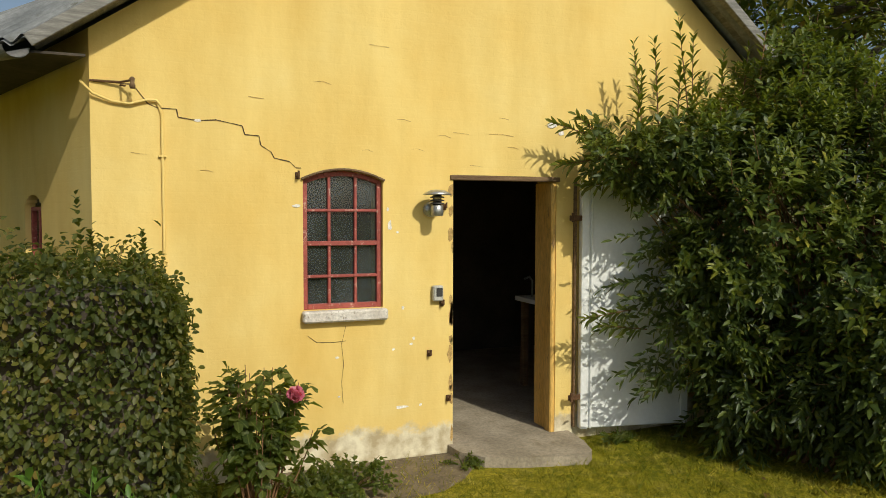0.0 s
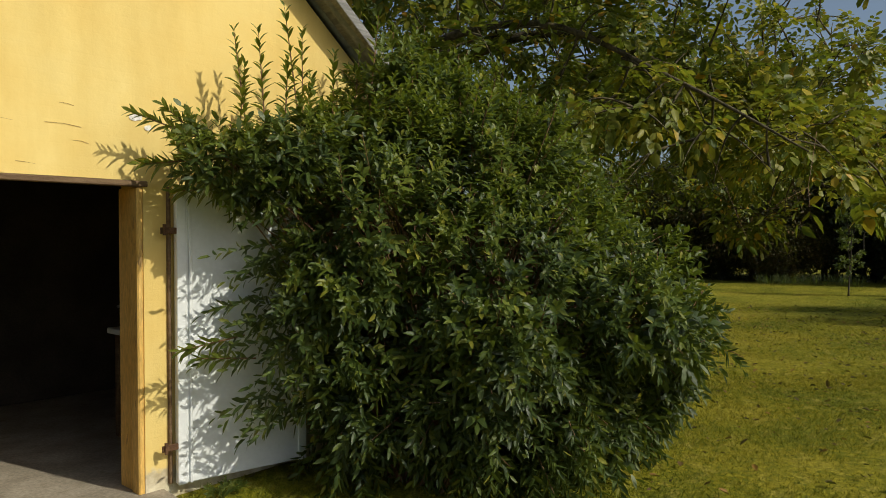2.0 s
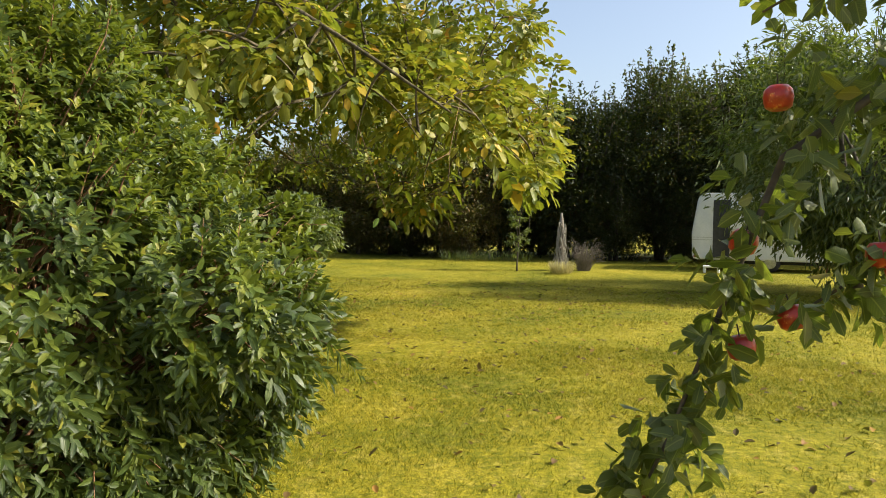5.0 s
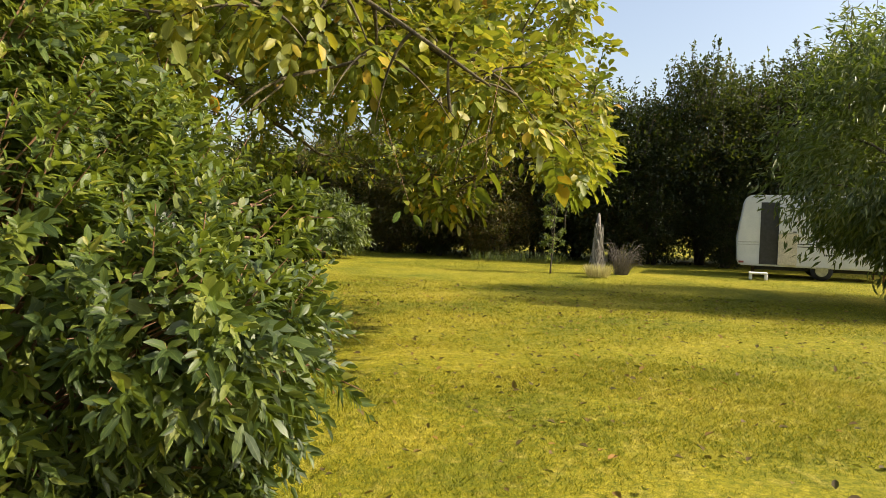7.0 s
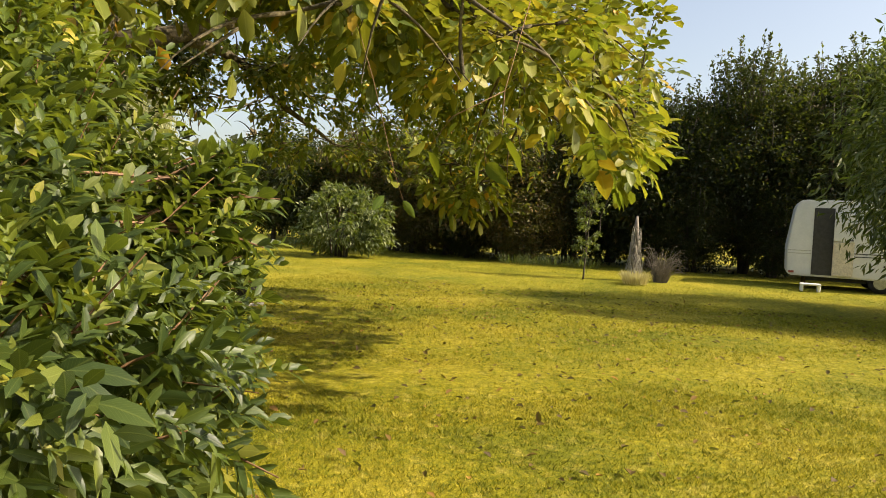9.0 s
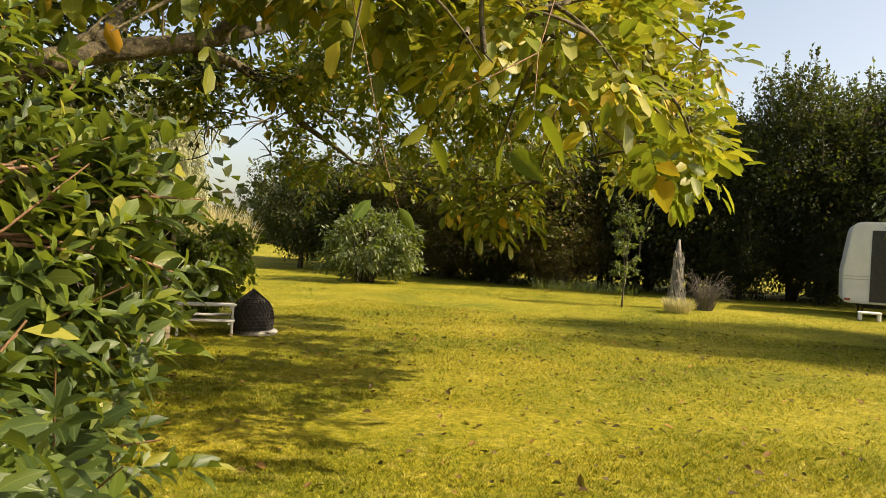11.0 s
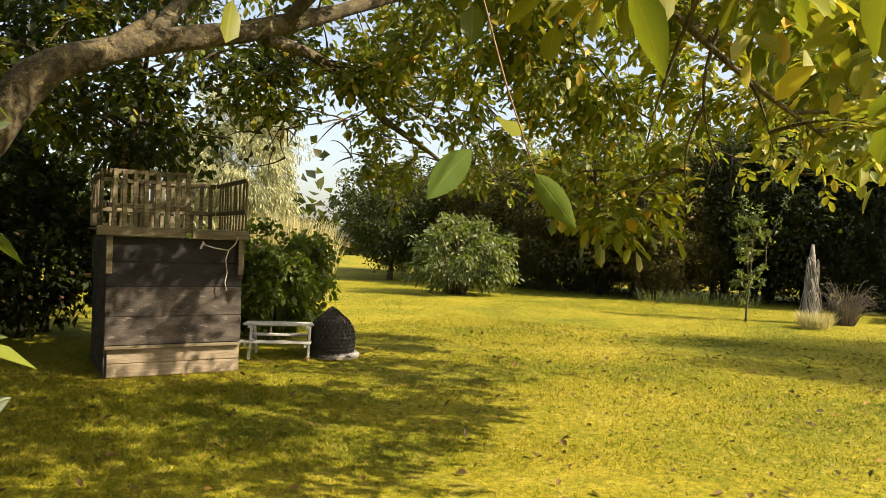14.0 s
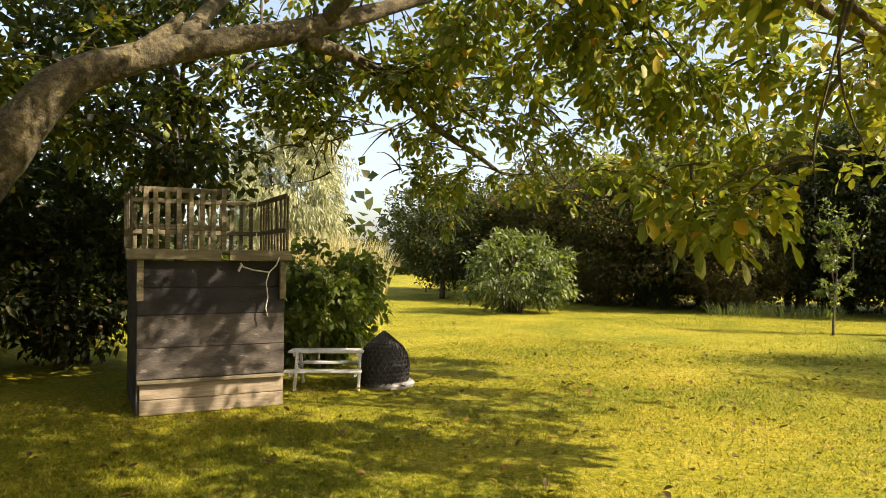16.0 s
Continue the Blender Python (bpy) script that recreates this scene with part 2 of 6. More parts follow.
M_YOUNG_LIT = leaf_material("young_lit_shrub_leaf", [(0.0, (0.05, 0.082, 0.016)), (0.5, (0.088, 0.124, 0.02)), (0.9, (0.145, 0.168, 0.027)), (1.0, (0.23, 0.215, 0.032))], 0.42, 0.22, 0.12, (0.38, 0.46, 0.05))
M_WALNUT = leaf_material("walnut_leaf", [(0.0, (0.05, 0.078, 0.015)), (0.5, (0.11, 0.136, 0.021)), (0.86, (0.2, 0.195, 0.028)), (0.95, (0.37, 0.29, 0.032)), (0.99, (0.4, 0.2, 0.022))], 0.46, 0.24, 0.2, (0.34, 0.42, 0.04))
M_WALNUT_SHADE = leaf_material("walnut_leaf_green_shade", [(0.0, (0.03, 0.06, 0.008)), (0.6, (0.055, 0.085, 0.01)), (1.0, (0.13, 0.13, 0.015))], 0.7, 0.2, 0.07, (0.42, 0.46, 0.04), 0.1)
M_WALNUT_SUN = leaf_material("walnut_leaf_sun_yellow", [(0.0, (0.1, 0.118, 0.018)), (0.5, (0.19, 0.19, 0.026)), (0.88, (0.3, 0.265, 0.034)), (1.0, (0.44, 0.3, 0.04))], 0.46, 0.28, 0.2, (0.42, 0.44, 0.05))
M_LUSH = leaf_material("lush_green_leaf", [(0.0, (0.06, 0.13, 0.02)), (0.6, (0.1, 0.2, 0.03)), (1.0, (0.15, 0.25, 0.045))], 0.45, 0.3)
M_APPLE = leaf_material("apple_leaf", [(0.0, (0.03, 0.048, 0.016)), (0.6, (0.055, 0.075, 0.024)), (0.93, (0.1, 0.11, 0.035)), (1.0, (0.2, 0.16, 0.04))], 0.5, 0.18, 0.35)
M_HEDGE = leaf_material("hedge_leaf", [(0.0, (0.03, 0.042, 0.01)), (0.5, (0.06, 0.072, 0.015)), (0.9, (0.11, 0.108, 0.022)), (1.0, (0.17, 0.11, 0.028))], 0.5, 0.18)
M_ROSE = leaf_material("rose_leaf", [(0.0, (0.03, 0.05, 0.014)), (0.6, (0.06, 0.08, 0.02)), (1.0, (0.12, 0.13, 0.03))], 0.45, 0.3, 0.3)
# Near-black: shade on the belt and back shrubs is put into the colour.
M_BELT = leaf_material("belt_leaf_shade", [(0.0, (0.01, 0.015, 0.008)), (0.6, (0.02, 0.027, 0.012)), (0.9, (0.04, 0.043, 0.018)), (1.0, (0.1, 0.058, 0.026))], 0.6, 0.1, 0.0, (0.45, 0.6, 0.06), 0.2)
M_RUSSET = leaf_material("russet_leaf", [(0.0, (0.035, 0.036, 0.014)), (0.5, (0.07, 0.058, 0.022)), (1.0, (0.15, 0.08, 0.035))], 0.55, 0.16)
M_FRESH = leaf_material("fresh_green_leaf", [(0.0, (0.045, 0.068, 0.018)), (0.6, (0.095, 0.115, 0.028)), (1.0, (0.17, 0.165, 0.045))], 0.45, 0.35)
M_SAGE = leaf_material("sage_green_leaf", [(0.0, (0.045, 0.062, 0.026)), (0.6, (0.085, 0.105, 0.045)), (1.0, (0.16, 0.175, 0.085))], 0.45, 0.2)
M_PEACH = leaf_material("peach_leaf", [(0.0, (0.025, 0.042, 0.016)), (0.6, (0.06, 0.082, 0.032)), (1.0, (0.17, 0.18, 0.085))], 0.42, 0.18)
M_WILLOW = leaf_material("willow_leaf", [(0.0, (0.2, 0.22, 0.12)), (0.6, (0.3, 0.31, 0.2)), (1.0, (0.4, 0.38, 0.26))], 0.5, 0.3, 0.0, (0.5, 0.5, 0.3))
M_STRAW = leaf_material("dry_straw", [(0.0, (0.26, 0.24, 0.12)), (0.6, (0.4, 0.36, 0.2)), (1.0, (0.52, 0.47, 0.3))], 0.6, 0.35, 0.0, (0.5, 0.44, 0.26))
def blade_material():
    m, n, l, p = nodes_of("grass_blade")
    a = ramp_of(n, l, noise_of(n, l, 0.5, 6, 0.62), [(0.32, (0.145, 0.158, 0.011)), (0.5, (0.25, 0.232, 0.016)), (0.68, (0.35, 0.29, 0.032))])
    dry = ramp_of(n, l, noise_of(n, l, 5.5, 6, 0.7), [(0.52, (0, 0, 0)), (0.72, (0.65, 0.65, 0.65))])
    col = mix_of(n, l, dry, a, (0.55, 0.44, 0.13))
    col = mix_of(n, l, 1.0, col, ramp_of(n, l, noise_of(n, l, 17, 4, 0.65), [(0.35, (0.58, 0.66, 0.5)), (0.65, (1.25, 1.22, 1.2))]), "MULTIPLY")
    geo = n.new("ShaderNodeNewGeometry")
    col = mix_of(n, l, 1.0, col, ramp_of(n, l, geo.outputs["Random Per Island"], [(0.0, (0.5, 0.6, 0.4)), (0.5, (0.95, 0.98, 0.9)), (0.9, (1.25, 1.22, 1.2)), (1.0, (1.7, 1.6, 1.9))]), "MULTIPLY")
    l.new(col, p.inputs["Base Color"])
    p.inputs["Roughness"].default_value = 0.6
    p.inputs["Specular IOR Level"].default_value = 0.2
    tr = n.new("ShaderNodeBsdfTranslucent")
    l.new(col, tr.inputs[0])
    mx = n.new("ShaderNodeMixShader")
    mx.inputs[0].default_value = 0.3
    l.new(p.outputs[0], mx.inputs[1])
    l.new(tr.outputs[0], mx.inputs[2])
    l.new(mx.outputs[0], n["Material Output"].inputs[0])
    return m


M_BLADE = blade_material()
M_LITTER = leaf_material("fallen_leaf", [(0.0, (0.05, 0.03, 0.015)), (0.7, (0.12, 0.065, 0.025)), (1.0, (0.3, 0.15, 0.04))], 0.7, 0.1)
M_PETAL = leaf_material("pink_petal", [(0.0, (0.62, 0.13, 0.26)), (1.0, (0.8, 0.3, 0.42))], 0.5, 0.3, 0.0, (0.7, 0.1, 0.25))
M_FRUIT = surface("red_apple_skin", (0.36, 0.022, 0.014), (0.48, 0.06, 0.022), 9, 0.3, 0, 0.05, 60, None, (0.62, 0.3, 0.08))
M_CARAVAN = surface("aged_caravan_enamel", (0.62, 0.64, 0.63), (0.72, 0.73, 0.71), 2, 0.4, 0, 0.03, 20, None, None, 0.06)
M_CREAM = surface("cream_door_panel", (0.6, 0.54, 0.4), (0.68, 0.62, 0.48), 3, 0.5, 0, 0.08, 30)
M_TYRE = surface("tyre_rubber", (0.02, 0.02, 0.02), (0.035, 0.035, 0.033), 9, 0.85)
M_DECK = plank_material("weathered_rail_wood", (0.11, 0.09, 0.05), (0.21, 0.175, 0.105), 0.85, (0.1, 0.11, 0.045))
M_PANEL = surface("tarred_board", (0.03, 0.025, 0.021), (0.1, 0.083, 0.066), 2.2, 0.92, 0, 0.6, 35, (1, 1, 3), (0.17, 0.145, 0.115))
M_TAR_SHADE = surface("black_tar_shade_board", (0.012, 0.011, 0.011), (0.03, 0.027, 0.025), 3, 0.9, 0, 0.5, 35, (1, 1, 3))
M_BOARD = plank_material("bare_plank", (0.2, 0.155, 0.1), (0.31, 0.25, 0.17))
M_GWOOD = plank_material("silvered_bench_wood", (0.5, 0.49, 0.46), (0.68, 0.67, 0.64))
M_ROPE = surface("pale_rope", (0.5, 0.46, 0.38), (0.62, 0.58, 0.5), 60, 0.9)
M_NETTING = surface("weathered_netting", (0.26, 0.24, 0.2), (0.4, 0.37, 0.31), 40, 0.9)
M_STONE = surface("grey_stone", (0.32, 0.3, 0.27), (0.5, 0.48, 0.43), 8, 0.9)
M_NET = surface("black_woven_twigs", (0.018, 0.017, 0.016), (0.05, 0.045, 0.04), 40, 0.7)
M_SOIL = surface("bare_soil", (0.13, 0.1, 0.06), (0.22, 0.17, 0.1), 6, 0.95, 0, 0.9, 40, None, (0.3, 0.26, 0.18))


# building helpers
class Geo:
    """Collects vertices and faces of one mesh."""

    def __init__(self):
        self.v, self.f = [], []

    def add(self, verts, faces, m=None):
        k = len(self.v)
        self.v += [tuple(m @ Vector(p)) if m else tuple(p) for p in verts]
        self.f += [tuple(i + k for i in q) for q in faces]
        return self

    def box(self, c, s, m=None, b=0.004):
        """A box with chamfered edges: centre, sizes."""
        h = [x / 2 for x in s]
        b = min(b, *(x * 0.45 for x in h))
        verts, idx = [], {}
        for sx in (-1, 1):
            for sy in (-1, 1):
                for sz in (-1, 1):
                    for ax in range(3):
                        p = [sx * (h[0] - b), sy * (h[1] - b), sz * (h[2] - b)]
                        p[ax] = (sx, sy, sz)[ax] * h[ax]
                        idx[sx, sy, sz, ax] = len(verts)
                        verts.append([p[i] + c[i] for i in range(3)])
        faces = []
        for ax in range(3):
            o = [i for i in range(3) if i != ax]
            for s1 in (-1, 1):
                q = []
                for a, d in ((-1, -1), (1, -1), (1, 1), (-1, 1)):
                    k = [0, 0, 0]
                    k[ax], k[o[0]], k[o[1]] = s1, a, d
                    q.append(idx[(*k, ax)])
                faces.append(q if (s1 > 0) == (ax != 1) else q[::-1])
                for d in (-1, 1):
                    e = []
                    for a, face_ax in ((-1, o[0]), (1, o[0]), (1, o[1]), (-1, o[1])):
                        k = [0, 0, 0]
                        k[ax], k[o[0]], k[o[1]] = a, s1, d
                        e.append(idx[(*k, face_ax)])
                    faces.append(e)
        for sx in (-1, 1):
            for sy in (-1, 1):
                for sz in (-1, 1):
                    faces.append([idx[sx, sy, sz, ax] for ax in range(3)])
        return self.add(verts, faces, m)

    def tube(self, pts, radii, n=8, caps=True):
        pts = [Vector(p) for p in pts]
        if isinstance(radii, (int, float)):
            radii = [radii] * len(pts)
        k = len(self.v)
        side = None
        for i, p in enumerate(pts):
            d = (pts[min(i + 1, len(pts) - 1)] - pts[max(i - 1, 0)]).normalized()
            if side is None:
                side = d.orthogonal().normalized()
            side = (side - d * side.dot(d)).normalized()
            up = d.cross(side)
            for j in range(n):
                a = 2 * math.pi * j / n
                self.v.append(tuple(p + radii[i] * (math.cos(a) * side + math.sin(a) * up)))
        for i in range(len(pts) - 1):
            for j in range(n):
                self.f.append((k + i * n + j, k + i * n + (j + 1) % n, k + (i + 1) * n + (j + 1) % n, k + (i + 1) * n + j))
        if caps:
            self.f.append(tuple(k + j for j in range(n))[::-1])
            self.f.append(tuple(k + (len(pts) - 1) * n + j for j in range(n)))
        return self

    def lathe(self, c, profile, n=20):
        """Turned about the upright axis through c; profile of (radius, height)."""
        k = len(self.v)
        for r, z in profile:
            for j in range(n):
                a = 2 * math.pi * j / n
                self.v.append((c[0] + r * math.cos(a), c[1] + r * math.sin(a), c[2] + z))
        for i in range(len(profile) - 1):
            for j in range(n):
                self.f.append((k + i * n + j, k + i * n + (j + 1) % n, k + (i + 1) * n + (j + 1) % n, k + (i + 1) * n + j))
        self.f.append(tuple(k + j for j in range(n))[::-1])
        self.f.append(tuple(k + (len(profile) - 1) * n + j for j in range(n)))
        return self

    def prism(self, outline, lo, hi, m=None):
        """An outline in the xy plane, raised from lo to hi."""
        n = len(outline)
        v = [(x, y, lo) for x, y in outline] + [(x, y, hi) for x, y in outline]
        f = [tuple(range(n))[::-1], tuple(range(n, 2 * n))] + [(i, (i + 1) % n, n + (i + 1) % n, n + i) for i in range(n)]
        return self.add(v, f, m)

    def mesh(self, name, material, smooth=False):
        me = bpy.data.meshes.new(name)
        me.from_pydata(self.v, [], self.f)
        me.materials.append(material)
        if smooth:
            me.polygons.foreach_set("use_smooth", [True] * len(me.polygons))
        me.update()
        return me


def part(name, geo, material, parent=None, label="", smooth=False, m=None):
    """Links one mesh object, under a thing or a part where one is given."""
    me = geo.mesh(name, material, smooth) if isinstance(geo, Geo) else geo
    ob = new(name, me)
    if m is not None:
        ob.matrix_basis = m
    if parent is not None:
        ob.parent = parent
    if label:
        ob["label"] = label
    return ob


def thing(name, label, category, at=(0, 0, 0), group="", kind="", turn=0.0):
    ob = new(name)
    ob.empty_display_size = 0.1
    ob.matrix_basis = pose(*at, 0, 0, turn)
    return tagged(ob, label, category, group, kind)


rng = np.random.default_rng(7)


def unit(a):
    return a / np.maximum(np.linalg.norm(a, axis=-1, keepdims=True), 1e-9)


def array_mesh(name, verts, faces, material, uv=None, smooth=False):
    """A mesh from arrays; faces is a list of index arrays of 3 or 4 columns."""
    me = bpy.data.meshes.new(name)
    me.vertices.add(len(verts))
    me.vertices.foreach_set("co", np.asarray(verts, np.float32).ravel())
    loops = np.concatenate([f.ravel() for f in faces])
    sizes = np.concatenate([np.full(len(f), f.shape[1]) for f in faces])
    me.loops.add(len(loops))
    me.loops.foreach_set("vertex_index", loops.astype(np.int32))
    me.polygons.add(len(sizes))
    me.polygons.foreach_set("loop_start", (np.cumsum(sizes) - sizes).astype(np.int32))
    if uv is not None:
        layer = me.uv_layers.new(name="UVMap")
        layer.data.foreach_set("uv", np.asarray(uv, np.float32)[loops].ravel())
    if smooth:
        me.polygons.foreach_set("use_smooth", np.ones(len(sizes), bool))
    me.materials.append(material)
    me.update(calc_edges=True)
    me.validate()
    return me


def leaf_arrays(p, d, nrm, length, width, droop=0.25, fold=0.25, wide=0.4):
    """Leaf blades with a midrib: eight points each, bent down towards the tip."""
    k = len(p)
    d = unit(d)
    s = unit(np.cross(d, nrm))
    nn = np.cross(s, d)
    L, W = length[:, None], width[:, None]
    down = np.array([0, 0, -1.0])

    def along(t):
        return p + d * L * t + (down * 0.75 - nn * 0.25) * L * droop * t * t

    a1, a2 = wide * 0.75, min(0.8, wide + 0.3)
    m1, m2 = along(a1), along(a2)
    tip = along(1.0)
    lift = nn * W * fold
    wav = rng.uniform(-0.12, 0.12, (k, 4, 1)) * W[:, None]
    v = np.stack([p, m1, m2, tip, m1 + s * W * 0.46 + lift + nn * wav[:, 0], m2 + s * W * 0.40 + lift * 0.8 + nn * wav[:, 1],
                  m1 - s * W * 0.46 + lift + nn * wav[:, 2], m2 - s * W * 0.40 + lift * 0.8 + nn * wav[:, 3]], 1).reshape(-1, 3)
    b = (np.arange(k) * 8)[:, None]
    tri = np.concatenate([b + np.array([[0, 4, 1]]), b + np.array([[0, 1, 6]]), b + np.array([[5, 3, 2]]), b + np.array([[2, 3, 7]])])
    quad = np.concatenate([b + np.array([[4, 5, 2, 1]]), b + np.array([[1, 2, 7, 6]])])
    uv = np.tile(np.array([[0.5, 0], [0.5, a1], [0.5, a2], [0.5, 1], [0.04, a1], [0.09, a2], [0.96, a1], [0.91, a2]]), (k, 1))
    return v, [tri, quad], uv


def plain_leaf_mesh(name, material, p, d, nrm, length, width, droop=0.25):
    """Leaves further off: six-sided blades, bent along their length."""
    d = unit(d)
    s = unit(np.cross(d, nrm))
    nn = np.cross(s, d)
    L, W = length[:, None], width[:, None]

    def along(t):
        return p + d * L * t + (np.array([0, 0, -0.75]) - nn * 0.25) * L * droop * t * t

    m1, m2, twist = along(0.33), along(0.7), nn * W * rng.uniform(-0.18, 0.18, (len(p), 1))
    v = np.stack([p, m1 + s * W * 0.45 + twist, m2 + s * W * 0.42 + twist, along(1.0), m2 - s * W * 0.42 - twist, m1 - s * W * 0.45 - twist], 1).reshape(-1, 3)
    b = (np.arange(len(p)) * 6)[:, None]
    uv = np.tile(np.array([[0.5, 0], [0.04, 0.33], [0.08, 0.7], [0.5, 1], [0.92, 0.7], [0.96, 0.33]]), (len(p), 1))
    return array_mesh(name, v, [np.concatenate([b + np.array([[0, 1, 5]]), b + np.array([[2, 3, 4]])]), b + np.array([[1, 2, 4, 5]])], material, uv)


def leaf_mesh(name, material, p, d, nrm, length, width, **kw):
    v, f, uv = leaf_arrays(p, d, nrm, length, width, **kw)
    return array_mesh(name, v, f, material, uv)


def fine_leaf(name, material, p, d, nrm, length, width, droop=0.25, fold=0.18):
    """One leaf close to the path: a smooth outline with a pointed tip, bent and folded along its rib."""
    p, d, nrm = (np.asarray(a, float).reshape(3) for a in (p, d, nrm))
    length, width = float(np.ravel(length)[0]) * 0.95, float(np.ravel(width)[0]) * 1.15
    d = unit(d)
    s = unit(np.cross(d, nrm))
    nn = np.cross(s, d)
    verts, uv = [], []
    n = 11
    wav = rng.uniform(-0.06, 0.06, (n, 2))
    for i in range(n):
        t = i / (n - 1)
        c = p + d * length * t + (np.array([0, 0, -0.75]) - nn * 0.25) * length * droop * t * t
        w = width * 0.5 * max(0.02, math.sin(math.pi * t ** 0.82)) ** 0.85
        lift = nn * w * fold * 2
        verts += [c + s * w + lift + nn * w * wav[i, 0] * 2, c, c - s * w + lift + nn * w * wav[i, 1] * 2]
        uv += [(0.04, t), (0.5, t), (0.96, t)]
    quad = np.array([(3 * i + k, 3 * i + 3 + k, 3 * i + 4 + k, 3 * i + 1 + k) for i in range(n - 1) for k in (0, 1)])
    return array_mesh(name, np.array(verts), [quad], material, np.array(uv), True)


def flake_mesh(name, material, p, d, nrm, length, width):
    """Small far leaves: folded rhombs."""
    k = len(p)
    d = unit(d)
    s = unit(np.cross(d, nrm))
    nn = np.cross(s, d)
    L, W = length[:, None], width[:, None]
    mid = p + d * L * 0.45
    v = np.stack([p, mid + s * W * 0.5 + nn * W * 0.2, p + d * L - nn * L * 0.12, mid - s * W * 0.5 + nn * W * 0.2], 1).reshape(-1, 3)
    b = (np.arange(k) * 4)[:, None]
    return array_mesh(name, v, [np.concatenate([b + np.array([[0, 2, 1]]), b + np.array([[0, 3, 2]])])], material)


def rand_dirs(k):
    return unit(rng.normal(size=(k, 3)))


def shoots(base, direction, reach, leaves, length, width, angle=0.9, bend=0.2):
    """Leaves set in a spiral along many shoots: arrays for leaf_arrays and the shoots' own lines."""
    k = len(base)
    direction = unit(direction)
    side = unit(np.cross(direction, rand_dirs(k)))
    other = np.cross(direction, side)
    t = np.linspace(0.12, 1.0, leaves)[None, :] + rng.uniform(-0.03, 0.03, (k, leaves))
    ang = np.arange(leaves)[None, :] * 2.4 + rng.uniform(0, 6.28, (k, 1)) + rng.normal(0, 0.25, (k, leaves))
    R = reach[:, None, None]
    droop = np.array([0, 0, -1.0]) * bend
    p = base[:, None] + direction[:, None] * R * t[..., None] + droop * R * (t ** 2)[..., None]
    rad = side[:, None] * np.cos(ang)[..., None] + other[:, None] * np.sin(ang)[..., None]
    open_ = angle * (1.15 - 0.6 * t)[..., None]
    d = unit(direction[:, None] * np.cos(open_) + rad * np.sin(open_) + np.array([0, 0, 0.05]))
    nrm = unit(direction[:, None] * np.sin(open_) - rad * np.cos(open_) + np.array([0, 0, 0.5]))
    n = k * leaves
    ln = (length * rng.uniform(0.7, 1.2, (k, leaves)) * (1.05 - 0.35 * t ** 3)).ravel()
    return p.reshape(n, 3), d.reshape(n, 3), nrm.reshape(n, 3), ln, ln * width * rng.uniform(0.85, 1.15, n)


def bez(a, b, c, n=6):
    a, b, c = Vector(a), Vector(b), Vector(c)
    return [(1 - t) ** 2 * a + 2 * t * (1 - t) * b + t * t * c for t in (i / n for i in range(n + 1))]


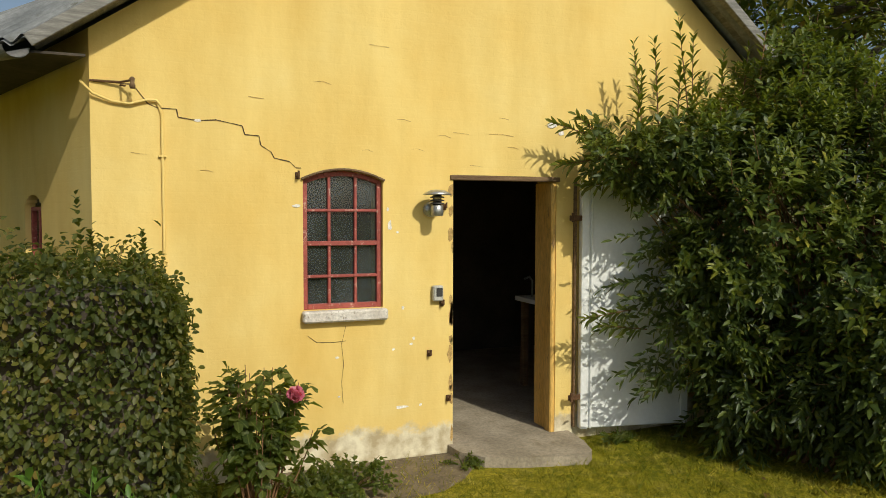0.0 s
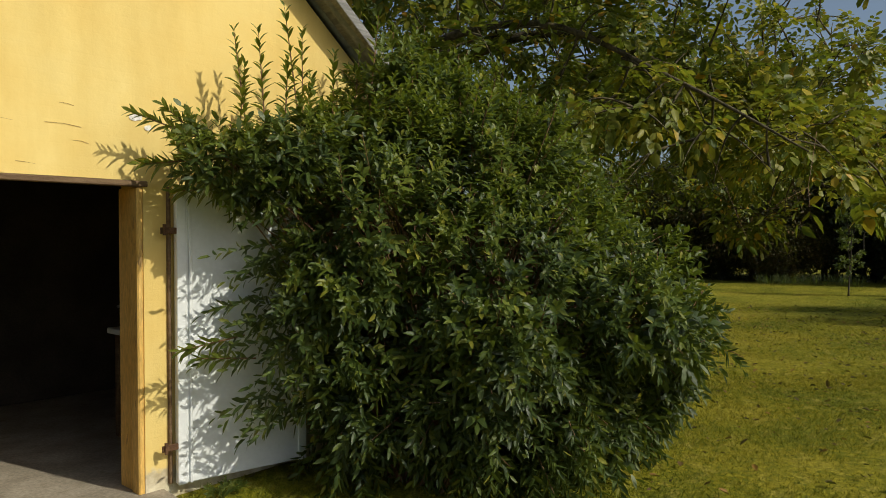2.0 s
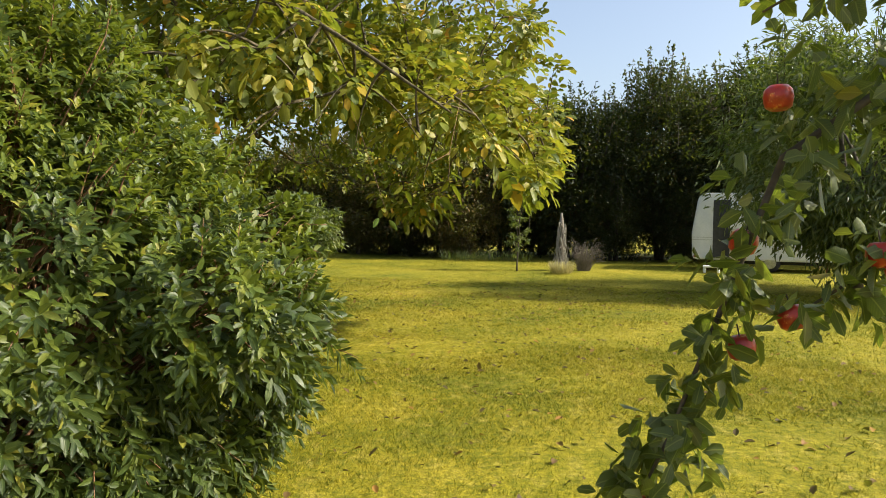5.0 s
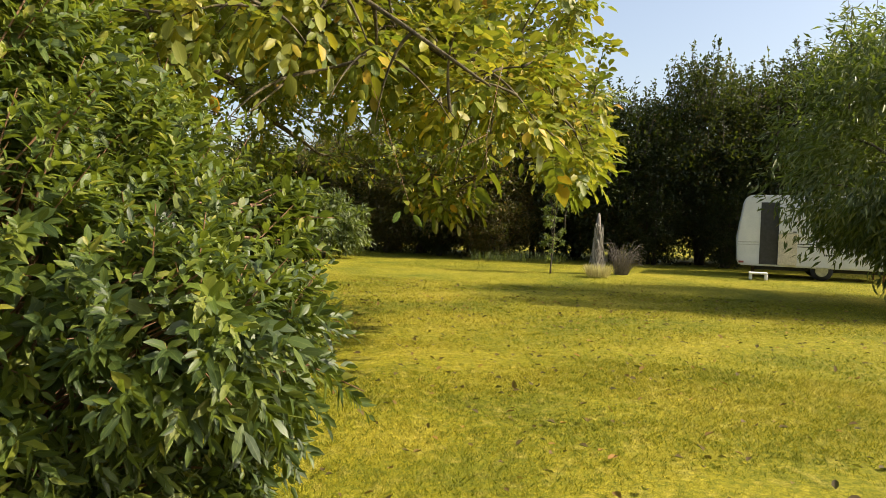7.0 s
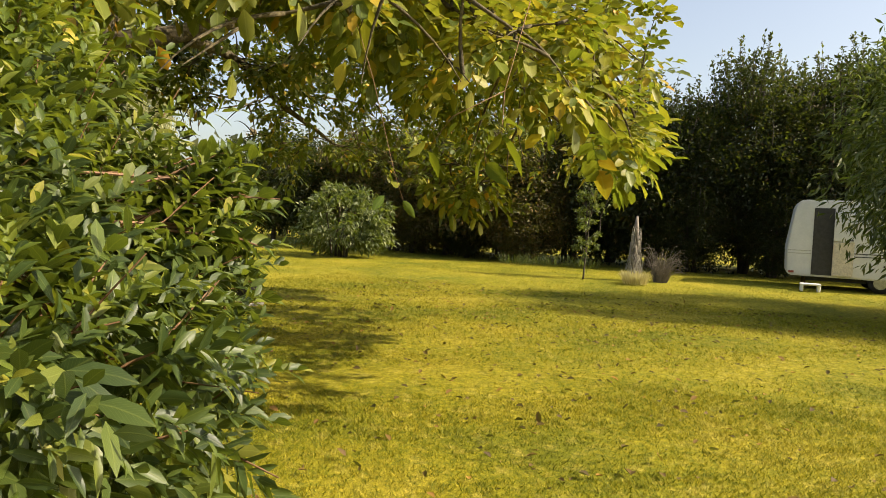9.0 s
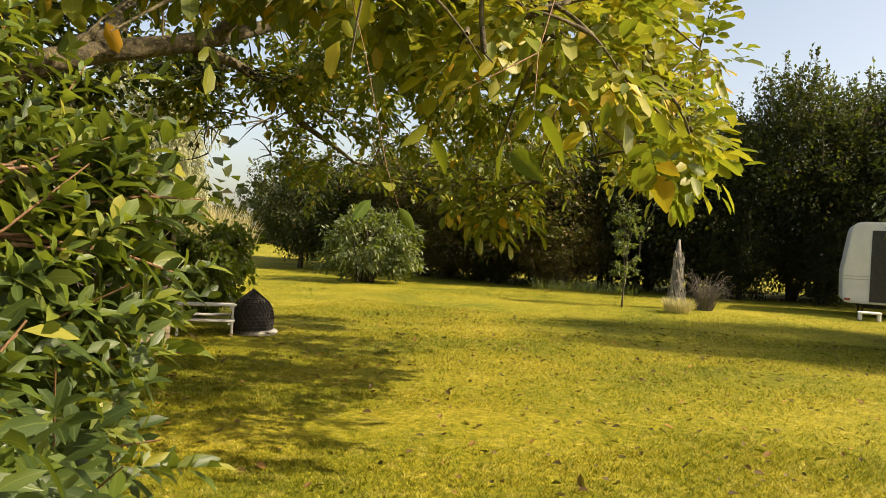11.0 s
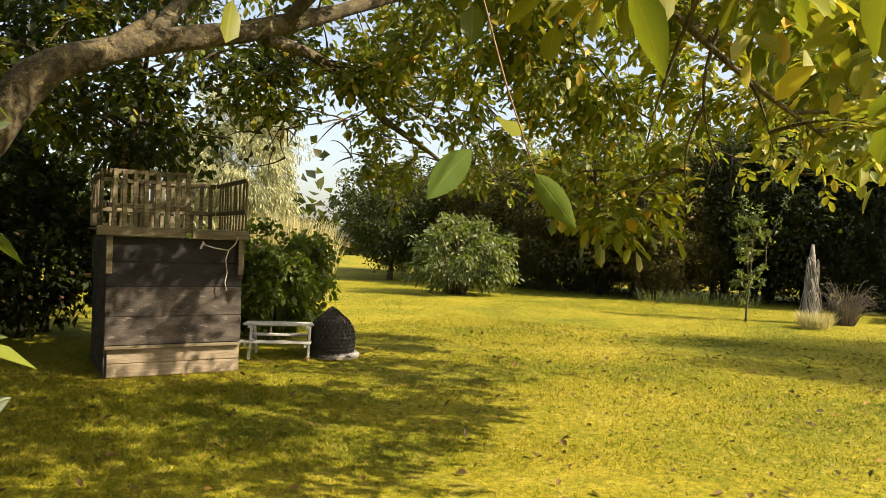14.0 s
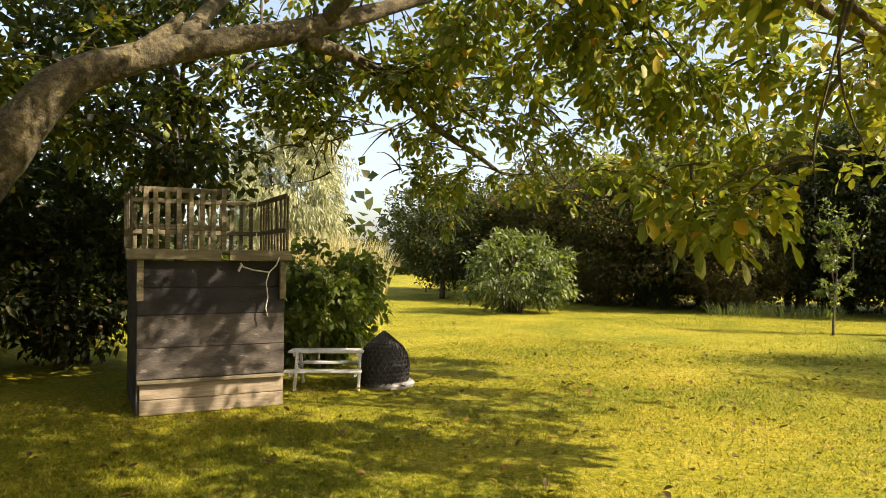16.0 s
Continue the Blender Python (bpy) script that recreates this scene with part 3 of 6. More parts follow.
def tree(name, label, category, at, height, spread, crown_low, leaf, count, material, trunk_r=0.09, clumps=60, bark=None, droop=0.2,
         slim=0.5, group="", ragged=0.35, turn=0.0, stems=1, small=True, spires=0):
    """A tree or tall shrub: tapered trunk, limbs, and a crown of leaves in clumps with gaps between them."""
    th = thing(name, label, category, at, group, "", turn)
    bark = bark or M_DBARK
    g = Geo()
    mid = (height + crown_low) / 2
    half = (height - crown_low) / 2
    cents = []
    while len(cents) < clumps:
        d = rand_dirs(1)[0]
        r = rng.uniform(0.35, 1.0) ** 0.5 * (1 + ragged * rng.uniform(-0.6, 1.0) * max(0, d[2]))
        cents.append([d[0] * spread * r, d[1] * spread * r, mid + d[2] * half * min(r, 1.12)])
    cents = np.array(cents)
    for s in range(stems):
        ox, oy = (rng.uniform(-0.3, 0.3, 2) if stems > 1 else (0, 0))
        lean = rng.uniform(-0.12, 0.12, 2) * height * (2 if stems > 1 else 1)
        line = [(ox + lean[0] * t + 0.04 * math.sin(5 * t + s), oy + lean[1] * t + 0.04 * math.cos(4 * t), height * 0.85 * t - 0.05 * (t == 0)) for t in np.linspace(0, 1, 9)]
        g.tube(line, [trunk_r * (1.25 if i == 0 else 1) * (1 - 0.85 * i / 8) for i in range(9)], 9)
    part("trunk", g, bark, th, "", True)
    for c in cents[: min(len(cents), 16)]:
        z = max(crown_low * 0.75, min(c[2] - 0.25 * height * rng.uniform(0.3, 1), height * 0.7))
        start = (0.03 * math.sin(z), 0.03, max(0.15 * height, z))
        one = Geo().tube(bez(start, ((start[0] + c[0]) / 2, (start[1] + c[1]) / 2, c[2] + 0.1), c, 4), [trunk_r * 0.42, trunk_r * 0.34, trunk_r * 0.25, trunk_r * 0.16, trunk_r * 0.06], 5, False)
        part("limb", one, bark, th, "", True)
    per = count // clumps
    size = spread * 0.3 * rng.uniform(0.6, 1.4, clumps)
    off = rand_dirs(clumps * per).reshape(clumps, per, 3) * (rng.uniform(0, 1, (clumps, per, 1)) ** 0.5) * np.array([1.0, 1.0, 0.75])
    p = (cents[:, None] + off * size[:, None, None]).reshape(-1, 3)
    if spires:
        # thin upright shoots that stand out of the top, leafy all along
        sg = Geo()
        more = [p]
        for _ in range(spires):
            a, r = rng.uniform(0, 6.283), spread * rng.uniform(0, 0.95) ** 0.6
            z0 = mid + half * math.sqrt(max(0.05, 1 - (r / spread) ** 2)) * 0.85
            foot = np.array([r * math.cos(a), r * math.sin(a), z0])
            tip = foot + np.array([rng.normal(0, 0.22), rng.normal(0, 0.22), rng.uniform(0.25, 1.9)])
            sg.tube([foot - np.array([0, 0, 0.5]), foot, tip], [0.02, 0.014, 0.005], 4, False)
            k = 46
            t = rng.uniform(0, 1, (k, 1)) ** 1.3
            more.append(foot + (tip - foot) * t + rand_dirs(k) * (0.3 * (1.1 - t)) * rng.uniform(0.2, 1, (k, 1)))
        tagged(part("shoot", sg, bark, th), kind="stuff")
        p = np.concatenate(more)
    p = p[p[:, 2] > 0.05]
    n = len(p)
    out = unit(p - np.array([0, 0, mid - 0.3 * half]))
    d = unit(out * 0.6 + rand_dirs(n) * 0.8 + np.array([0, 0, -droop]))
    nrm = unit(rand_dirs(n) * 0.8 + np.array([0, 0, 1.0]))
    ln = leaf * rng.uniform(0.65, 1.3, n)
    me = flake_mesh("crown", material, p, d, nrm, ln, ln * slim) if small else leaf_mesh("crown", material, p, d, nrm, ln, ln * slim)
    tagged(part("crown", me, material, th), kind="stuff")
    return th


# ---- ground ----
def height_at(x, y):
    return 0.012 * math.sin(x * 0.9 + 1) * math.cos(y * 0.7) + 0.008 * math.sin(x * 2.3 + y * 1.9)


gx = np.concatenate([[-900, -200, -60, -20], np.arange(-4, 34.1, 0.5), [45, 80, 250, 900]])
gy = np.concatenate([[-900, -200, -60, -20], np.arange(-6, 26.1, 0.5), [40, 80, 250, 900]])
GV = [(x, y, height_at(x, y) if -4 <= x <= 34 and -6 <= y <= 26 else 0.0) for y in gy for x in gx]
NX = len(gx)
GF = [(j * NX + i, j * NX + i + 1, (j + 1) * NX + i + 1, (j + 1) * NX + i) for j in range(len(gy) - 1) for i in range(NX - 1)]
ground = part("ground", Geo().add(GV, GF), M_LAWN, None, "", True)
tagged(ground, "sunlit mown lawn with dry yellow patches", "lawn", "", "structure")

# ---- farm building ----
Y0, WT = 5.21, 0.30                      # outer face and thickness of the gable wall
XL, XR, EAVE, RX, RZ = 0.28, 5.70, 2.66, 3.12, 4.78
WX0, WX1, WZ0, WZ1, RISE = 1.545, 2.095, 1.10, 1.975, 0.065
DX0, DX1, DZ = 2.62, 3.465, 2.03
LEFT_TOP = EAVE + 0.19                    # top of the gable at its western corner
SKEW = math.tan(radians(24))


def roof_z(x):
    if x < RX:
        return LEFT_TOP + (RZ - LEFT_TOP) * (x - XL) / (RX - XL)
    return EAVE + (RZ - EAVE) * (XR - x) / (XR - RX)


def arch_z(x):
    u = (x - (WX0 + WX1) / 2) / ((WX1 - WX0) / 2)
    return WZ1 + RISE * (1 - u * u)


def gable_wall():
    g = Geo()
    xs = sorted({XL, WX0, WX1, DX0, DX1, RX, XR, *[WX0 + (WX1 - WX0) * i / 10 for i in range(11)]})
    for a, b in zip(xs, xs[1:]):
        mid = (a + b) / 2
        if WX0 < mid < WX1:
            spans = [((0, 0), (WZ0, WZ0)), ((arch_z(a), arch_z(b)), (roof_z(a), roof_z(b)))]
        elif DX0 < mid < DX1:
            spans = [((DZ, DZ), (roof_z(a), roof_z(b)))]
        else:
            spans = [((0, 0), (roof_z(a), roof_z(b)))]
        for (la, lb), (ha, hb) in spans:
            v = [(a, Y0, la), (b, Y0, lb), (b, Y0, hb), (a, Y0, ha), (a, Y0 + WT, la), (b, Y0 + WT, lb), (b, Y0 + WT, hb), (a, Y0 + WT, ha)]
            g.add(v, [(0, 1, 2, 3), (7, 6, 5, 4), (0, 4, 5, 1), (3, 2, 6, 7), (0, 3, 7, 4), (1, 5, 6, 2)])
    return g


wall = part("wall_south", gable_wall(), M_WALL)
tagged(wall, "yellow limewashed brick gable wall with cracks and chips", "wall", "", "structure")


def line_strip(g, pts, w, y, z_thick=0.002):
    """A narrow ragged strip along points of the wall's face."""
    for (x0, z0), (x1, z1) in zip(pts, pts[1:]):
        n = max(1, int(math.hypot(x1 - x0, z1 - z0) / 0.03))
        for i in range(n):
            a, b = i / n, (i + 1) / n
            p = Vector((x0 + (x1 - x0) * a, 0, z0 + (z1 - z0) * a))
            q = Vector((x0 + (x1 - x0) * b, 0, z0 + (z1 - z0) * b))
            s = (q - p).normalized().cross(Vector((0, 1, 0))) * w * random.uniform(0.4, 1.2) / 2
            g.add([(p.x - s.x, y, p.z - s.z), (q.x - s.x, y, q.z - s.z), (q.x + s.x, y, q.z + s.z), (p.x + s.x, y, p.z + s.z)], [(0, 1, 2, 3)])


crack, flaws = Geo(), Geo()
line_strip(crack, [(0.30, 2.54), (0.52, 2.53), (0.60, 2.42), (0.66, 2.395), (0.765, 2.395), (0.775, 2.345), (0.89, 2.33), (1.0, 2.34), (1.16, 2.31), (1.175, 2.255), (1.265, 2.25), (1.275, 2.19), (1.34, 2.15), (1.36, 2.11), (1.46, 2.09), (1.5, 2.05), (1.535, 2.05)], 0.007, Y0 - 0.003)
line_strip(crack, [(1.83, 0.98), (1.8, 0.86), (1.815, 0.72), (1.80, 0.6), (1.81, 0.45)], 0.003, Y0 - 0.003)
line_strip(crack, [(1.57, 0.93), (1.63, 0.88), (1.75, 0.875), (1.83, 0.88)], 0.004, Y0 - 0.003)
for x, z, w in ((2.62, 2.33, 0.12), (2.9, 2.33, 0.2), (2.5, 2.3, 0.1), (3.05, 2.24, 0.09), (1.2, 2.5, 0.1), (1.62, 2.62, 0.12), (2.2, 2.4, 0.1), (1.95, 2.18, 0.08), (2.98, 2.45, 0.08), (2.0, 2.9, 0.14), (2.75, 2.1, 0.1), (0.5, 2.12, 0.1), (0.9, 2.02, 0.08), (2.3, 2.2, 0.1)):
    line_strip(flaws, [(x, z), (x + w * 0.5, z + random.uniform(-0.012, 0.012)), (x + w, z - 0.01)], 0.0035, Y0 - 0.003)
part("crack", crack, M_CRACK, wall, "dark stepped crack through the wash")
part("flaw", flaws, M_FLAW, wall, "faint ragged flaws along the brick courses")


def chip(x, z, w, h):
    n = 11
    g = Geo()
    ring = []
    for i in range(n):
        a = 2 * math.pi * i / n
        r = random.uniform(0.7, 1.1)
        ring.append((x + math.cos(a) * w / 2 * r, Y0 - 0.005, z + math.sin(a) * h / 2 * r))
    g.add(ring, [tuple(range(n))])
    part("paint_chip", g, M_CHIP, wall)


for c in ((2.23, 0.385, 0.11, 0.025), (2.37, 0.39, 0.025, 0.025), (2.145, 1.67, 0.03, 0.075), (2.3, 0.83, 0.03, 0.02), (2.17, 0.8, 0.03, 0.02), (2.32, 0.87, 0.02, 0.03), (1.77, 0.77, 0.03, 0.02), (1.78, 0.5, 0.02, 0.015),
          (2.24, 1.09, 0.02, 0.03), (2.13, 1.78, 0.02, 0.03), (0.89, 2.33, 0.05, 0.02), (2.2, 1.62, 0.02, 0.02), (1.5, 1.8, 0.06, 0.02), (3.42, 2.42, 0.1, 0.05), (3.5, 2.36, 0.06, 0.04)):
    chip(*c)

for i in range(16):
    z = random.uniform(0.1, 1.98)
    x = DX0 - random.uniform(0.004, 0.022)
    w, h = random.uniform(0.012, 0.03), random.uniform(0.02, 0.08)
    ring = [(min(DX0 - 0.001, x + math.cos(a) * w * random.uniform(0.6, 1.1)), Y0 - 0.0035, z + math.sin(a) * h * random.uniform(0.6, 1.1)) for a in np.linspace(0, 5.7, 10)]
    part("paint_chip", Geo().add(ring, [tuple(range(10))]), M_FLAW, wall)

# side and back walls, roof
SL = 8.0
dirw = Vector((-math.sin(radians(24)), math.cos(radians(24)), 0))
sw = Geo()
m_side = Matrix.Translation((XL, Y0 + 0.001, 0)) @ Matrix.Rotation(math.atan2(dirw.y, dirw.x), 4, "Z")
A0, A1, AZ0, AZ1 = 0.97, 1.36, 1.10, 1.78


def side_arch(a):
    """Height of the round-headed opening in the side wall."""
    u = (a - (A0 + A1) / 2) / ((A1 - A0) / 2)
    return AZ1 + 0.1 * math.sqrt(max(0.0, 1 - u * u))


cols = [A0 + (A1 - A0) * k / 10 for k in range(11)]
for a, b, spans in [(0.0, A0, [(0, LEFT_TOP)]), (A0, A1, [(0, AZ0)]), (A1, SL, [(0, LEFT_TOP)])] + [(a, b, [(side_arch((a + b) / 2), LEFT_TOP)]) for a, b in zip(cols, cols[1:])]:
    for lo, hi in spans:
        sw.box(((a + b) / 2, -WT / 2, (lo + hi) / 2), (b - a, WT, hi - lo), m_side, 0.0005)
ws = part("wall_west", sw, M_WALL)
tagged(ws, "shaded yellow limewashed side wall under the eaves", "wall", "", "structure")
win_w = thing("window_2", "narrow dark arched window in the side wall", "window", kind="structure")
g = Geo()
g.box(((A0 + A1) / 2, -0.08, (AZ0 + AZ1) / 2 + 0.05), (A1 - A0, 0.02, AZ1 - AZ0 + 0.1), m_side)
part("pane", g, M_GLASS, win_w)
g = Geo()
for x in (A0 + 0.015, (A0 + A1) / 2, A1 - 0.015):
    g.box((x, -0.06, (AZ0 + AZ1) / 2), (0.028, 0.04, AZ1 - AZ0), m_side)
for z in (AZ0 + 0.02, (AZ0 + AZ1) / 2, AZ1):
    g.box(((A0 + A1) / 2, -0.06, z), (A1 - A0, 0.036, 0.028), m_side)
part("window_frame", g, M_RED, win_w)
far_l = Vector((XL, Y0, 0)) + dirw * SL
we = part("wall_east", Geo().box((XR - WT / 2, (Y0 + WT + far_l.y) / 2 + 0.002, EAVE / 2), (WT, far_l.y - Y0 - WT, EAVE)), M_WALL)
tagged(we, "yellow limewashed side wall behind the shrubs", "wall", "", "structure")
wb = part("wall_north", Geo().box(((far_l.x + XR) / 2, far_l.y + WT / 2 + 0.003, EAVE / 2), (XR - far_l.x, WT, EAVE)), M_WALL)
tagged(wb, "yellow limewashed back wall", "wall", "", "structure")
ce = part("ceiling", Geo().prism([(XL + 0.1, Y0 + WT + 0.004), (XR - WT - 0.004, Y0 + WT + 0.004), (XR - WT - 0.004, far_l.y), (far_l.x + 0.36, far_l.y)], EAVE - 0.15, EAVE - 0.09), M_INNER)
tagged(ce, "dark board ceiling of the outbuilding", "ceiling", "", "structure")


# Flare set to fit the camera's view of the roof corner.
LSK = 0.9                               # how far the skewed eaves swing out per metre


def roof_side(left):
    """Corrugated sheets from ridge to eaves; waves run along the ridge."""
    g = Geo()
    n, k = 330, 4
    over = 0.26
    for face in (0, 1):
        base = len(g.v)
        for i in range(n + 1):
            t = i / n
            y = Y0 - 0.24 + (far_l.y + 0.5 - Y0) * t
            if left:
                ex = 0.0 - LSK * (y - Y0 + 0.24)
            else:
                ex = XR + over
            ez = EAVE + 0.06 if left else EAVE - 0.13
            w = 0.02 * math.sin(i * math.pi / 3) - 0.02 * face
            for j in range(k + 1):
                s = j / k
                g.v.append((RX + (ex - RX) * s, y, RZ + 0.1 + (ez - RZ - 0.1) * s + w))
        for i in range(n):
            for j in range(k):
                a = base + i * (k + 1) + j
                g.f.append((a, a + 1, a + k + 2, a + k + 1))
    return g


roof = thing("roof", "grey corrugated fibre cement roof with boarded verge", "roof", kind="structure")
part("roof_sheet", roof_side(True), M_ROOF, roof, "", True)
part("roof_sheet", roof_side(False), M_ROOF, roof, "", True)


def bar(g, a, b, w, h, up=(0, 0, 1), bev=0.004):
    """A straight bar between two points."""
    a, b = Vector(a), Vector(b)
    d = (b - a).normalized()
    u = Vector(up)
    s = d.cross(u).normalized()
    u = s.cross(d)
    m = Matrix(((d.x, s.x, u.x, 0), (d.y, s.y, u.y, 0), (d.z, s.z, u.z, 0), (0, 0, 0, 1)))
    g.box((0, 0, 0), ((b - a).length, w, h), Matrix.Translation((a + b) / 2) @ m, bev)
    return g


LE = (0.0, Y0 - 0.2, EAVE + 0.015)
RE = (XR + 0.26, Y0 - 0.2, EAVE - 0.14)
for e in (LE, RE):
    part("verge_board", bar(Geo(), (e[0], e[1] - 0.045, e[2] + 0.02), (RX, Y0 - 0.245, RZ + 0.05), 0.028, 0.075), M_VERGE, roof, "grey weathered verge board")
    part("soffit", bar(Geo(), (e[0], Y0 - 0.1, e[2] + 0.03), (RX, Y0 - 0.1, RZ + 0.05), 0.2, 0.025), M_VERGE, roof, "weathered soffit boards")
# The deep shade under the eaves is put into this near-black wood.
part("soffit", Geo().prism([(XL, Y0 - 0.19), (0.02, Y0 - 0.19), (0.02 - LSK * 7.4, Y0 + 7.2), (XL - SKEW * 7.2, Y0 + 7.2)], EAVE - 0.02, EAVE - 0.005), M_EAVES_SHADE, roof, "eaves boards with their shade put into the colour")
gut = Geo()
gp = [Vector((-0.06, Y0 - 0.24, EAVE + 0.0)) + Vector((-LSK, 1.0, 0)).normalized() * s for s in np.linspace(0, SL, 6)]
nn = 8
for r in (0.065, 0.06):
    k = len(gut.v)
    for p in gp:
        for j in range(nn + 1):
            a = math.pi + math.pi * j / nn
            gut.v.append((p.x + r * math.cos(a), p.y + r * math.cos(a) * 0.4, p.z + r * math.sin(a)))
    for i in range(len(gp) - 1):
        for j in range(nn):
            a = k + i * (nn + 1) + j
            gut.f.append((a, a + 1, a + nn + 2, a + nn + 1))
part("gutter", gut, M_VERGE, roof, "dull zinc half-round gutter", True)

# window in the gable
win = thing("window_1", "red-framed iron window with twelve dusty panes", "window", kind="structure")
YF = Y0 + 0.055


def arch_bar(g, inset, w, d):
    pts = [(WX0 + inset + (WX1 - WX0 - 2 * inset) * i / 12) for i in range(13)]
    for a, b in zip(pts, pts[1:]):
        bar(g, (a - 0.001, YF, arch_z(a) - inset), (b + 0.001, YF, arch_z(b) - inset), d, w)


fr = Geo()
arch_bar(fr, 0.018, 0.034, 0.045)
for x in (WX0 + 0.017, WX1 - 0.017):
    fr.box((x, YF, (WZ0 + WZ1) / 2), (0.034, 0.045, WZ1 - WZ0))
fr.box(((WX0 + WX1) / 2, YF, WZ0 + 0.018), (WX1 - WX0 - 0.068, 0.045, 0.036))
part("window_frame", fr, M_RED, win, "red painted frame with flaking paint")
bars_x = [WX0 + (WX1 - WX0) * k / 3 for k in (1, 2)]
bars_z = [WZ0 + (WZ1 - WZ0 + 0.02) * k / 4 for k in (1, 2, 3)]
for x in bars_x:
    part("glazing_bar", Geo().box((x, YF - 0.002, (WZ0 + arch_z(x)) / 2), (0.02, 0.034, arch_z(x) - WZ0 - 0.06)), M_RED, win)
for i, z in enumerate(bars_z):
    part("glazing_bar", Geo().box(((WX0 + WX1) / 2, YF - 0.005, z), (WX1 - WX0 - 0.068, 0.036 + 0.012 * (i == 1), 0.02 + 0.012 * (i == 1))), M_RED, win)
edges_x = [WX0 + 0.03, *bars_x, WX1 - 0.03]
edges_z = [WZ0 + 0.03, *bars_z, None]
for a, b in zip(edges_x, edges_x[1:]):
    for c, d in zip(edges_z, edges_z[1:]):
        g = Geo()
        t0, t1 = (d, d) if d else (arch_z(a) - 0.025, arch_z(b) - 0.025)
        y = YF + 0.006 + random.uniform(-0.001, 0.001)
        ti = random.uniform(-0.002, 0.002)
        v = [(a, y, c), (b, y + ti, c), (b, y + ti, t1), (a, y, t0), (a, y + 0.004, c), (b, y + 0.004 + ti, c), (b, y + 0.004 + ti, t1), (a, y + 0.004, t0)]
        g.add(v, [(0, 1, 2, 3), (7, 6, 5, 4), (0, 4, 5, 1), (3, 2, 6, 7), (0, 3, 7, 4), (1, 5, 6, 2)])
        part("pane", g, M_GLASS, win)
sill = Geo().box(((WX0 + WX1) / 2 + 0.005, Y0 + 0.01, WZ0 - 0.042), (WX1 - WX0 + 0.035, 0.15, 0.078), None, 0.012)
part("window_sill", sill, M_SILL, win, "chipped off-white stone sill")
arch = Geo()
pts = [(WX0 - 0.012 + (WX1 - WX0 + 0.024) * i / 12) for i in range(13)]
for a, b in zip(pts, pts[1:]):
    bar(arch, (a, Y0 - 0.004, arch_z(a) + 0.008), (b, Y0 - 0.004, arch_z(b) + 0.008), 0.03, 0.016)
part("lintel", arch, M_BWOOD, win, "dark brown edge over the arch")

# doorway with lining, threshold and the open white door
dw = thing("door_1", "open white boarded door folded back beside the doorway", "door", kind="structure")
lin = Geo()
lin.box(((DX0 + DX1) / 2, Y0 + 0.02, DZ - 0.02), (DX1 - DX0 + 0.05, 0.07, 0.035))
part("lintel", lin, M_BWOOD, dw, "dark brown lintel board")
for x0, w, y0, d, z1 in ((DX1 - 0.02, 0.04, Y0 + 0.05, 0.1, DZ - 0.04), (DX1 - 0.012, 0.024, Y0 + 0.2, 0.18, DZ - 0.04)):
    part("door_post", Geo().box((x0, y0, z1 / 2 + 0.03), (w, d, z1 - 0.06), None, 0.012), M_YWOOD, dw, "ochre painted wooden door post with worn edges")
part("door_post", Geo().box((DX0 + 0.012, Y0 + 0.2, DZ / 2), (0.024, 0.18, DZ - 0.1), None, 0.006), M_YWOOD, dw)
# Dark strip stands in for the shaded gap at the door's edge.
part("gap_strip", Geo().box((DX1 + 0.158, Y0 - 0.012, 1.05), (0.02, 0.03, 1.9), None, 0.005), M_BWOOD, dw, "dark strip for the shaded gap beside the door")
hinge = Vector((3.645, 5.16, 0.10))
md = Matrix.Translation(hinge) @ Matrix.Rotation(radians(-10), 4, "Z")
leaf = part("door_leaf", Geo().box((0.45, 0, 0.95), (0.9, 0.045, 1.9), md, 0.006), M_WHITE, dw, "white painted board door")
for x, w in ((0.03, 0.06), (0.085, 0.018), (0.87, 0.06)):
    part("door_board", Geo().box((x, -0.03, 0.95), (w, 0.018, 1.9), md, 0.005), M_WHITE, leaf)
for z in (0.25, 1.62):
    part("hinge", bar(Geo(), hinge + Vector((-0.11, -0.03, z)), hinge + Vector((0.0, -0.03, z)), 0.012, 0.04), M_RUST, dw, "rusty hinge strap")
    part("hinge_pin", Geo().tube([hinge + Vector((-0.09, -0.045, z - 0.03)), hinge + Vector((-0.09, -0.045, z + 0.04))], 0.012), M_RUST, dw)
slab = Geo()
outline = [(2.55, 5.5), (2.60, 5.03), (2.72, 4.86), (2.95, 4.76), (3.2, 4.70), (3.42, 4.66), (3.5, 4.74), (3.56, 4.95), (3.58, 5.2), (3.5, 5.5)]
slab.prism(outline, -0.05, 0.075)
thr = part("threshold", slab, M_CONC)
tagged(thr, "worn concrete threshold slab in front of the doorway", "threshold", "", "structure")
fl = part("floor", Geo().prism([(XL + 0.12, Y0 + WT + 0.004), (XR - WT - 0.004, Y0 + WT + 0.004), (XR - WT - 0.004, 10.5), (XL + 0.12 - SKEW * 5.0, 10.5)], -0.01, 0.07), M_CONC)
tagged(fl, "dusty concrete floor inside the outbuilding", "floor", "", "structure")
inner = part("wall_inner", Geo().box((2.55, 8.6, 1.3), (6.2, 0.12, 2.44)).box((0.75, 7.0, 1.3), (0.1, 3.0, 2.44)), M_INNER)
tagged(inner, "dark inner partition walls", "wall", "", "structure")
wb = thing("workbench", "white worktop on a dark stand inside the doorway", "workbench", (4.22, 6.5, 0.07))
